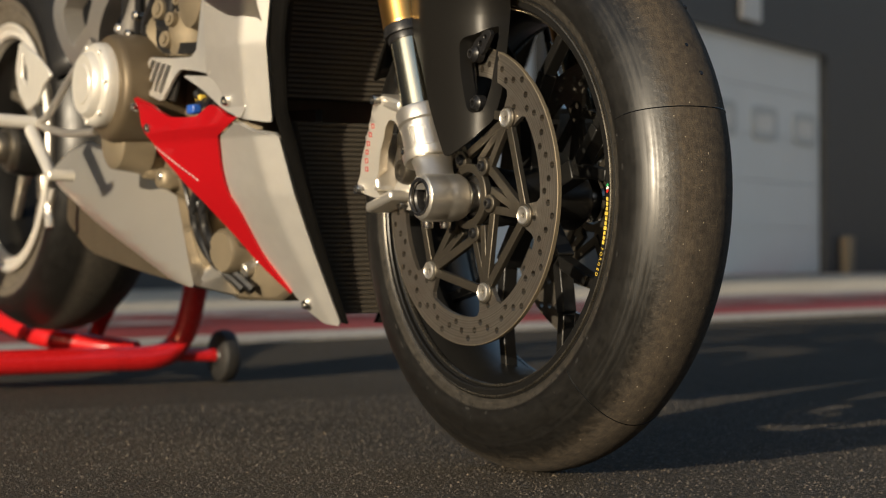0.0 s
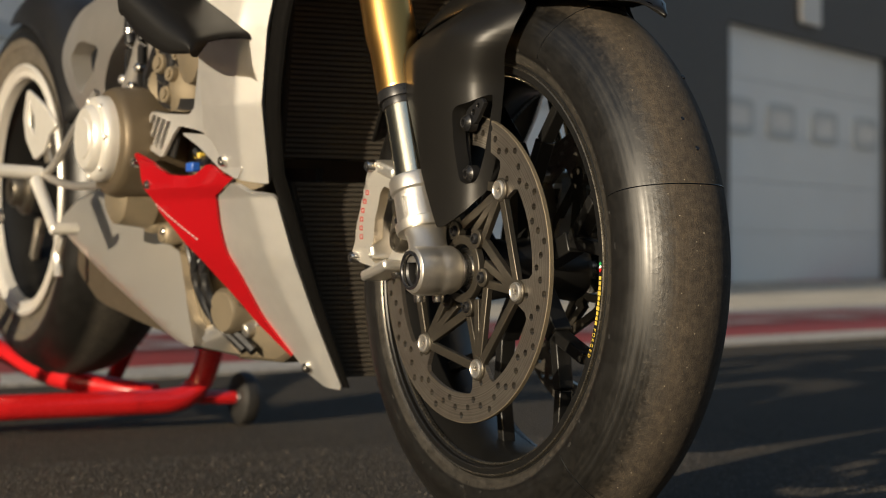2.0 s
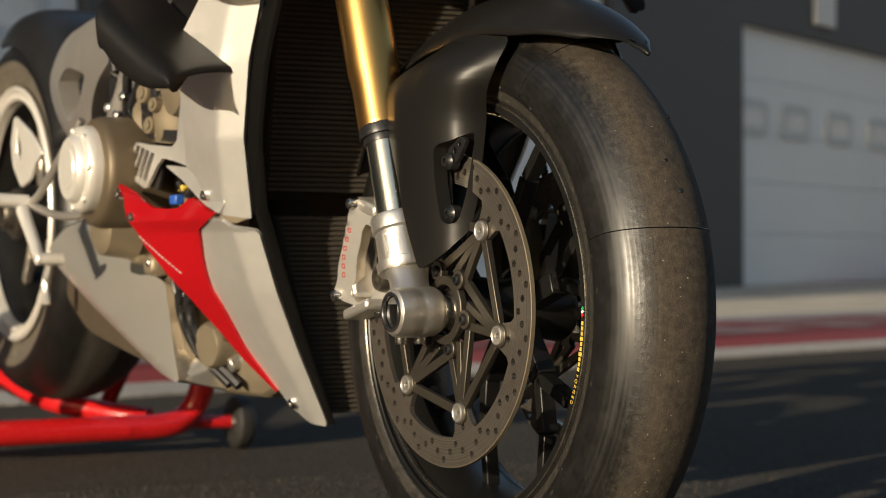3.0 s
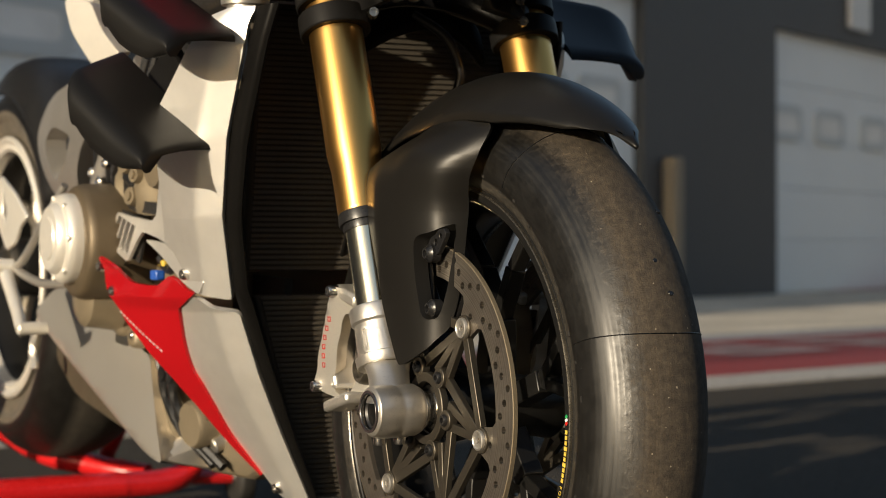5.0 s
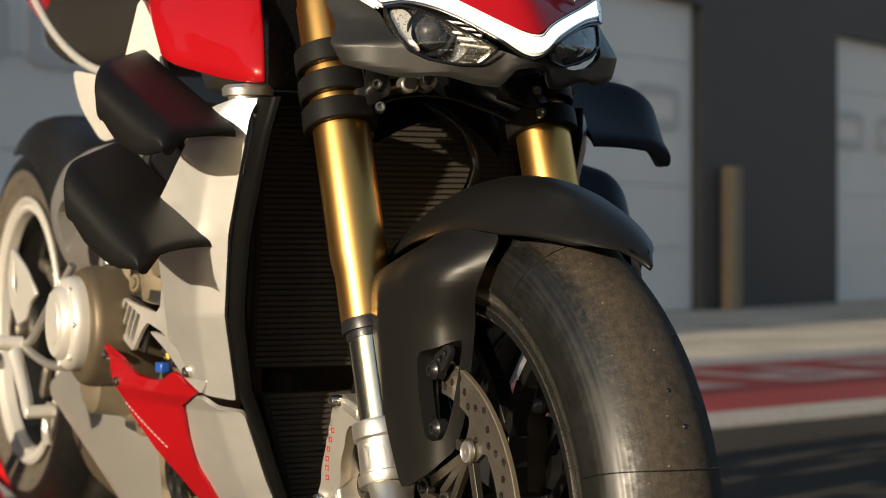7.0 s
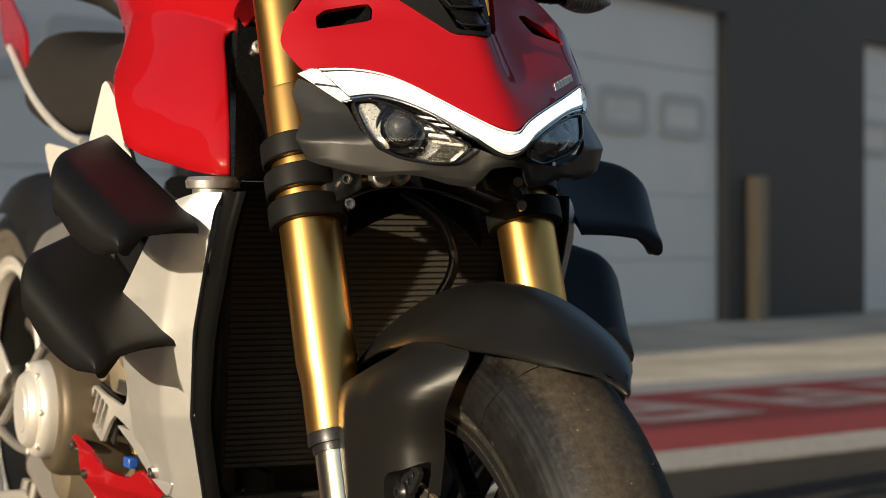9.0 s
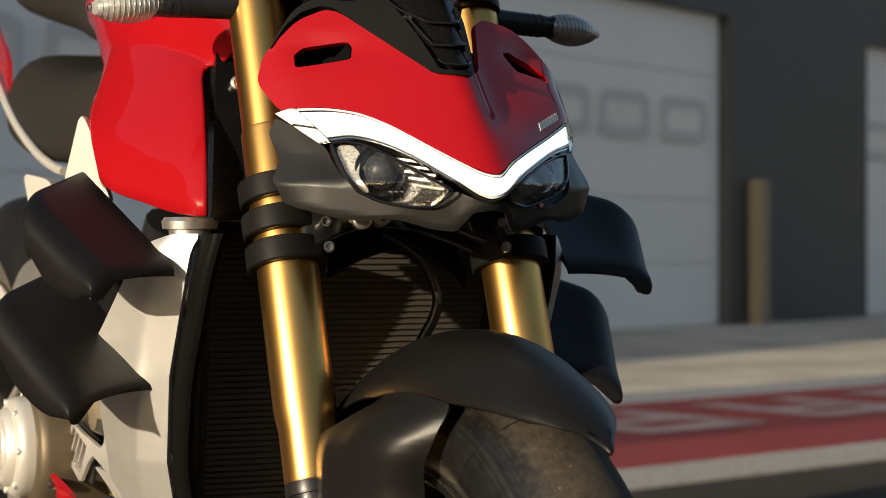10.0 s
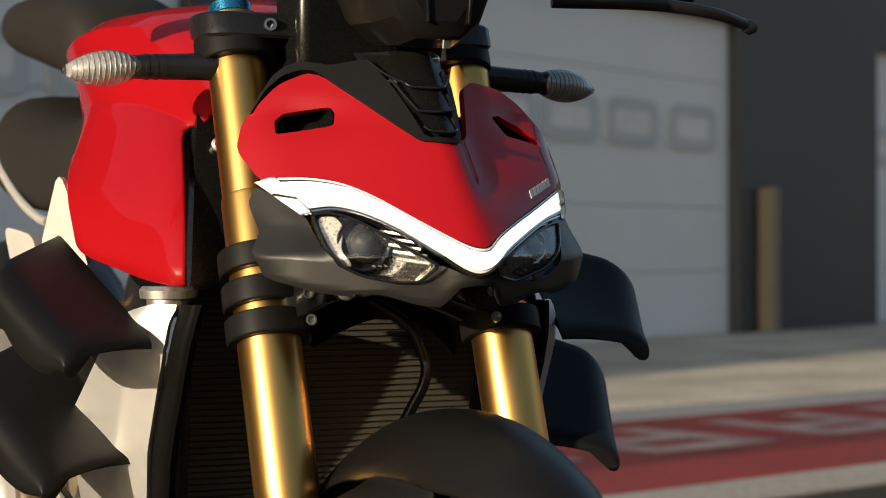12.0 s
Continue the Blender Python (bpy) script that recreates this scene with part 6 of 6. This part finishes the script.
part("alternator_cover", rings_bm([[Vector((-.752 + r * 1.05 * math.cos(a), y + .012, .405 + r * math.sin(a))) for a in (2 * math.pi * j / 24 for j in range(24))] for y, r in ((-.212, .010), (-.210, .030), (-.204, .040), (-.16, .046))]), BRONZE, bike, "bronze-grey lower engine cover")
part("cylinder_head", box_bm((.16, .33, .15), (-.50, .016, .575), Matrix.Rotation(radians(-20), 3, "Y")), BRONZE, bike, bevel=.02)
part("cam_cover", rings_bm([[Vector((-.515 + .045 * math.cos(a) * s, y, .585 + .055 * math.sin(a) * s)) for a in (2 * math.pi * j / 20 for j in range(20))] for y, s in ((-.190, .5), (-.182, .85), (-.15, 1), (.0, 1.05))]), BRONZE, bike)
part("sump", rings_bm([[Vector((x, y * w + .016, z)) for y, z in ((-1, zt), (-1, zb + .03), (-.8, zb), (.8, zb), (1, zb + .03), (1, zt))] for x, w, zt, zb in ((-.46, .07, .33, .215), (-.50, .10, .36, .185), (-.60, .115, .38, .185), (-.66, .11, .38, .23), (-.75, .1, .38, .27))]), BRONZE, bike, "bronze-grey oil sump", .006)
for k in range(3):
    part("sump_plug", rod_bm((-.53 - .035 * k, -.100, .225 + .02 * (k % 2)), (-.53 - .035 * k, -.075, .235 + .02 * (k % 2)), .010, 14, cham=.002), CAST, bike)
for k in range(2):
    x = -.60 - .03 * k
    part("hose", tube_bm([(x + .06, -.13, .36), (x + .02, -.135, .31), (x + .03, -.12, .25), (x + .08, -.09, .20)], .007, 8), BLACK_SATIN, bike)
# dark plate added behind the castings, in place of the shade between them
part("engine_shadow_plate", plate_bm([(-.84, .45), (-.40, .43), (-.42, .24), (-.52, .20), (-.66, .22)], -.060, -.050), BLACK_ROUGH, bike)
for x, z, w, h, y in ((-.800, .385, .050, .030, -.150), (-.750, .372, .045, .040, -.150), (-.705, .352, .036, .030, -.145), (-.662, .372, .050, .045, -.140), (-.600, .338, .040, .050, -.130), (-.560, .285, .060, .060, -.098), (-.530, .232, .060, .045, -.085)):
    part("casting", rings_bm([[Vector((x + w * .5 * k * math.copysign(abs(math.cos(a)) ** .7, math.cos(a)), yy, z + h * .5 * k * math.copysign(abs(math.sin(a)) ** .7, math.sin(a)))) for a in (2 * math.pi * j / 20 for j in range(20))] for yy, k in ((y, .72), (y + .004, .92), (y + .012, 1.0), (y + .06, 1.05))]), BRONZE, bike, sharp=50)
    part("bolt", rod_bm((x + w * .22, y - .003, z + h * .1), (x + w * .22, y + .01, z + h * .1), .0055, 12, cham=.001), STEEL, bike)
for k in range(2):
    x = -.640 + .030 * k
    part("cable", tube_bm([(x - .05, -.130, .395), (x - .005, -.135, .350), (x + .015, -.130, .300), (x + .055, -.120, .235)], .0035, 8), BLACK_SATIN, bike)
part("oil_filter", lathe_bm([(.0001, .05), (.026, .05), (.030, .044), (.030, -.03), (.0001, -.03)], (-.555, -.075, .255), (.15, -1, -.1), 28), BRONZE, bike, "bronze-grey oil filter housing")
part("case_rib", box_bm((.06, .05, .14), (-.62, -.10, .29), Matrix.Rotation(radians(18), 3, "Y")), BRONZE, bike, bevel=.012)
part("case_rib", box_bm((.05, .05, .09), (-.52, -.09, .30), Matrix.Rotation(radians(-12), 3, "Y")), DARK_BRONZE, bike, bevel=.012)
for k in range(2, 6):
    part("cable", tube_bm([(-.44 - .03 * k, -.16, .70), (-.47 - .035 * k, -.175, .64 - .01 * k), (-.50 - .04 * k, -.165, .56), (-.56 - .03 * k, -.15, .51)], .004 + .002 * (k % 3), 8), BLACK_SATIN, bike)
rnd = random.Random(21)
for k in range(10):
    x, z = -.60 - .022 * k + rnd.uniform(-.01, .01), .585 + rnd.uniform(-.035, .075)
    p = Vector((x, -.168 + rnd.uniform(-.006, .006), z))
    part("bolt", lathe_bm([(.0001, .004), (.0025, .004), (.0040, .006), (.0065, .004), (.0075, -.004), (.0075, -.012)], p, (.3, -1, .1), 14), STEEL if k % 3 else CAST, bike)
for k in range(4):
    x = -.62 - .045 * k
    part("hose", tube_bm([(x, -.150, .700), (x - .012, -.166, .655), (x - .002, -.170, .605), (x - .030, -.160, .555)], .0065 + .0015 * (k % 2), 10), BLACK_SATIN if k != 1 else FRAME_ALU, bike)
    part("hose_clip", lathe_bm([(.0080, -.004), (.0098, -.003), (.0098, .003), (.0080, .004)], (x - .006, -.1685, .630), (-.05, 0, 1), 16, closed=True), STEEL, bike)
head = part("head_casting", skin_bm(rounded([(-.652, .597), (-.526, .590), (-.517, .508), (-.550, .505), (-.642, .515), (-.675, .552)], .16, 2), lambda u, v: (u, -.172 - .010 * math.sin((u + .5) * 60) * math.sin((v - .5) * 45), v), .04, .006), BRONZE, bike, "bronze-grey cylinder head casting", .004, sharp=60)
for x, z, r in ((-.610, .572, .014), (-.572, .555, .010), (-.588, .530, .012), (-.550, .578, .008)):
    part("boss", lathe_bm([(.0001, .006), (r * .5, .006), (r * .55, .003), (r * .9, .003), (r, -.002), (r, -.02)], (x, -.184, z), (.25, -1, .1), 18), BRONZE, head)
part("coil", box_bm((.05, .04, .10), (-.605, -.160, .590), Matrix.Rotation(radians(15), 3, "Y")), BLACK_SATIN, bike, bevel=.008)
# silencer under the engine
SIL = [(-1.089, .350), (-1.104, .380), (-1.067, .407), (-1.010, .420), (-.940, .405), (-.850, .381), (-.818, .366), (-.804, .342), (-.770, .338), (-.731, .339), (-.688, .328), (-.646, .285), (-.609, .243), (-.572, .202), (-.656, .212), (-.778, .245), (-.956, .293)]


def silencer_skin(u, v):
    """Two facets that meet in a soft crease, the nose turning in."""
    h = v - (.354 - .318 * (u + 1.057))
    soft = math.sqrt(h * h + .00002)
    return (u, -.158 + .55 * (soft - .35 * h) + .5 * max(0.0, u + .68) ** 2, v)


part("silencer", skin_bm(rounded(SIL, .10, 2), silencer_skin, .10, .014), SHELL_METAL, bike, "satin silver under-engine silencer", .010, sharp=50)
# the belly takes the darker bronze to stand in for shade underneath
part("silencer_belly", skin_bm(rounded([(-1.088, .310), (-1.19, .350), (-1.19, .300), (-1.083, .252), (-.877, .223), (-.684, .202), (-.66, .24), (-.80, .27)], .12, 2), lambda u, v: (u, -.100 + .05 * (v - .28), v), .10, .03), DARK_BRONZE, bike, "bronze silencer belly, darkened for underside shade", .008)
part("silencer_tab", tube_bm([(-1.115, -.150, .350), (-1.12, -.155, .32), (-1.115, -.155, .29)], .007, 8), ALU_SHELL, bike)
# foot peg plate, brake pedal
peg = part("heel_guard", skin_bm(rounded([(-1.082, .574), (-1.003, .545), (-.941, .511), (-.978, .497), (-1.003, .474), (-1.047, .464), (-1.089, .497), (-1.100, .532)], .1, 1), lambda u, v: (u, -.215, v), .006, .1, [[(-1.066, .552), (-1.048, .528), (-1.045, .500), (-1.070, .518)]]), COVER_PALE, bike, "bright alloy heel guard", .002)
part("peg_bracket", tube_bm([(-.81, -.20, .55), (-.86, -.215, .50), (-.93, -.22, .455), (-.98, -.22, .44)], (.0055, .006), 10), FRAME_ALU, peg)
part("peg_bracket", tube_bm([(-.80, -.20, .42), (-.86, -.215, .42), (-.93, -.22, .43), (-.98, -.22, .44)], (.006, .006), 10), FRAME_ALU, peg)
part("foot_peg", rod_bm((-.985, -.22, .442), (-1.0, -.30, .447), .010, 14, cham=.002), COVER_PALE, peg)
part("pedal", tube_bm([(-.97, -.235, .43), (-.90, -.24, .385), (-.86, -.245, .36)], (.010, .008), 10), COVER_PALE, peg)
part("pedal_tip", rod_bm((-.86, -.25, .36), (-.86, -.21, .36), .009, 12, cham=.002), COVER_PALE, peg)

# rear wheel
rt, rrim = wheel(CR, .325, .098, .2165, "rear", TYRE_REAR)
for k in range(5):
    part("spoke", spoke_bm(CR, 54 + 72 * k, 20, .035, .196, .030, .018, YC - .02), SPOKE_R, rrim, bevel=.004)
part("rim_lip", lathe_bm([(.2185, -.082), (.2205, -.090), (.2160, -.094), (.2110, -.090), (.2060, -.087), (.2010, -.090), (.1960, -.086), (.1930, -.070), (.2050, -.064)], CR, (0, 1, 0), 96, closed=True), COVER_PALE, rrim, "polished rim lip")
part("hub", lathe_bm([(.02, -.08), (.045, -.08), (.05, -.06), (.045, .06), (.02, .06)], CR, (0, 1, 0), 40), RIM_BLACK, rrim)
part("rear_disc", plate_bm(circle(CR.x, CR.z, .1225, 64), CR.y + .088, CR.y + .093, [circle(CR.x, CR.z, .09, 48)]), DISC_STEEL, rrim)
part("axle_nut", lathe_bm([(.012, .006), (.014, .020), (.024, .022), (.028, .018), (.030, .004), (.040, .002), (.044, -.004), (.044, -.02), (.0001, -.02)], (CR.x, CR.y - .09, CR.z), (0, -1, 0), 32), DARK_ALLOY, rrim, "dark alloy rear axle nut")
part("swingarm", tube_bm([(-1.46, YC + .13, .415), (-1.30, YC + .12, .44), (-1.05, YC + .09, .47), (-.84, YC, .46), (-.84, YC - .08, .46)], (.03, .05), 14), BLACK_SATIN, bike, "black single-sided swingarm")
hug = []
for k in range(14):
    a = 20 + 74 * k / 13
    hug.append([pol(a, .345 + .012 * math.cos(t) - .055 * abs(math.sin(t)) ** 4, YC + .106 * math.sin(t), CR) for t in [radians(-90 + 180 * j / 14) for j in range(15)]])
hb = rings_bm(hug, closed=False, cap=False)
hg = part("rear_hugger", hb, BLACK_SATIN, bike, "black rear wheel hugger")
so = hg.modifiers.new("shell", "SOLIDIFY")
so.thickness = .004
LOOP = rounded([(-1.095, .548), (-1.108, .632), (-1.047, .683), (-.922, .705), (-.800, .709), (-.733, .679), (-.757, .647), (-.850, .610), (-.905, .575), (-.938, .548), (-.95, .48), (-1.02, .46)], .14, 2)
LHOLE = rounded([(-1.041, .560), (-1.042, .620), (-.983, .640), (-.900, .622), (-.945, .585)], .14, 2)
part("frame_plate", skin_bm(LOOP, lambda u, v: (u, -.165 + 3.5 * (v - .63) ** 2 + .12 * max(0, -1.0 - u), v), .03, .015, [LHOLE]), FRAME_ALU, bike, "satin alloy rear frame plate", .006)
part("frame_panel", skin_bm(rounded([(-.822, .800), (-.805, .752), (-.775, .705), (-.720, .716), (-.747, .748), (-.770, .790)], .12, 2), lambda u, v: (u, -.170 + .4 * (u + .75) + 2 * (v - .77) ** 2, v), .02, .015), COVER_PALE, bike, "bright alloy panel under the seat", .004)
part("frame_tube", tube_bm([(-.62, -.155, .70), (-.72, -.155, .63), (-.78, -.16, .55)], (.013, .015), 12), FRAME_ALU, bike)
part("shock", tube_bm([(-.70, -.05, .74), (-.80, -.06, .60), (-.86, -.05, .48)], .03, 12), BLACK_SATIN, bike)
part("shock_spring", tube_bm([(-.72 - .0055 * k, -.09 + .045 * math.cos(k * 1.05), .70 - .009 * k + .02 * math.sin(k * 1.05)) for k in range(24)], .006, 6, 3), GOLD, bike)

# ---- paddock stand ----
stand = thing("paddock_stand", (-1.5, YC, 0), "gloss red tubular paddock stand under the rear wheel", "paddock stand")


def stand_side(s):
    """One end of the stand: elbow up from the low cross tube, lug, and the wheel outside it."""
    y = YC + s * .26
    part("frame_tube", tube_bm([(-1.555, YC + s * .10, .050), (-1.560, YC + s * .20, .052), (-1.565, YC + s * .245, .075), (-1.545, YC + s * .262, .130), (-1.515, YC + s * .264, .22), (-1.500, YC + s * .264, .36)], .023, 16), STAND_RED, stand, "gloss red bent tube")
    part("brace", tube_bm([(-1.72, YC + s * .14, .085), (-1.62, YC + s * .16, .20), (-1.545, YC + s * .20, .33)], .015, 12), STAND_RED, stand)
    w = part("stand_wheel", lathe_bm([(.012, -.018), (.038, -.018), (.047, -.012), (.050, 0), (.047, .012), (.038, .018), (.012, .018)], (-1.575, YC + s * .345, .050), (0, 1, 0), 32, closed=True), RUBBER, stand, "black rubber stand wheel")
    part("wheel_hub", rod_bm((-1.575, YC + s * .325, .05), (-1.575, YC + s * .368, .05), .020, 18, cham=.003), BLACK_SATIN, w)
    part("axle_stub", rod_bm((-1.575, YC + s * .22, .055), (-1.575, YC + s * .37, .050), .013, 12), STAND_RED, stand)
    part("lift_pin", rod_bm((-1.50, YC + s * .264, .36), (-1.50, YC + s * .14, .385), .014, 14), STEEL, stand)


stand_side(-1)
stand_side(1)
part("cross_tube", tube_bm([(-1.555, YC - .12, .050), (-1.555, YC, .050), (-1.555, YC + .12, .050)], .023, 14), STAND_RED, stand)
part("handle_tube", tube_bm([(-1.58, YC + .17, .062), (-1.66, YC + .10, .075), (-1.80, YC + .02, .10), (-2.25, YC - .04, .19), (-2.50, YC - .05, .25)], .020, 14), STAND_RED, stand)
part("handle_tube", tube_bm([(-1.58, YC - .17, .062), (-1.68, YC - .12, .075), (-1.84, YC - .07, .10), (-2.25, YC - .06, .19), (-2.50, YC - .05, .25)], .020, 14), STAND_RED, stand)

stand.location.z += GROUND

# ---- loose aggregate standing proud of the asphalt round the wheel ----
rng = np.random.default_rng(3)
N = 52000
px, py = rng.uniform(-1.1, .75, N), rng.uniform(-.85, .95, N)
rad = rng.uniform(.0010, .0029, N) * rng.uniform(.6, 1.0, N)
ang = rng.uniform(0, 2 * math.pi, N)
hgt = rad * rng.uniform(.3, 1.0, N)
ring = [(1, 0), (.3, .8), (-.8, .6), (-.9, -.4), (.1, -.95)]
vx = np.zeros((N, 6, 3))
for j, (a, b) in enumerate(ring):
    vx[:, j, 0] = px + rad * (a * np.cos(ang) - b * np.sin(ang))
    vx[:, j, 1] = py + rad * (a * np.sin(ang) + b * np.cos(ang))
    vx[:, j, 2] = GROUND - .0002
vx[:, 5, 0], vx[:, 5, 1], vx[:, 5, 2] = px + rad * .2 * np.cos(ang * 3), py + rad * .2 * np.sin(ang * 3), GROUND + hgt
fc = np.array([(j, (j + 1) % 5, 5) for j in range(5)])
fcs = (np.arange(N)[:, None, None] * 6 + fc[None]).reshape(-1, 3)
gm = bpy.data.meshes.new("gravel")
gm.from_pydata(vx.reshape(-1, 3).tolist(), [], fcs.tolist())
gm.materials.append(CHIPS)
tagged(new("gravel", gm), "dark stone chips standing proud of the asphalt", "gravel", kind="stuff")
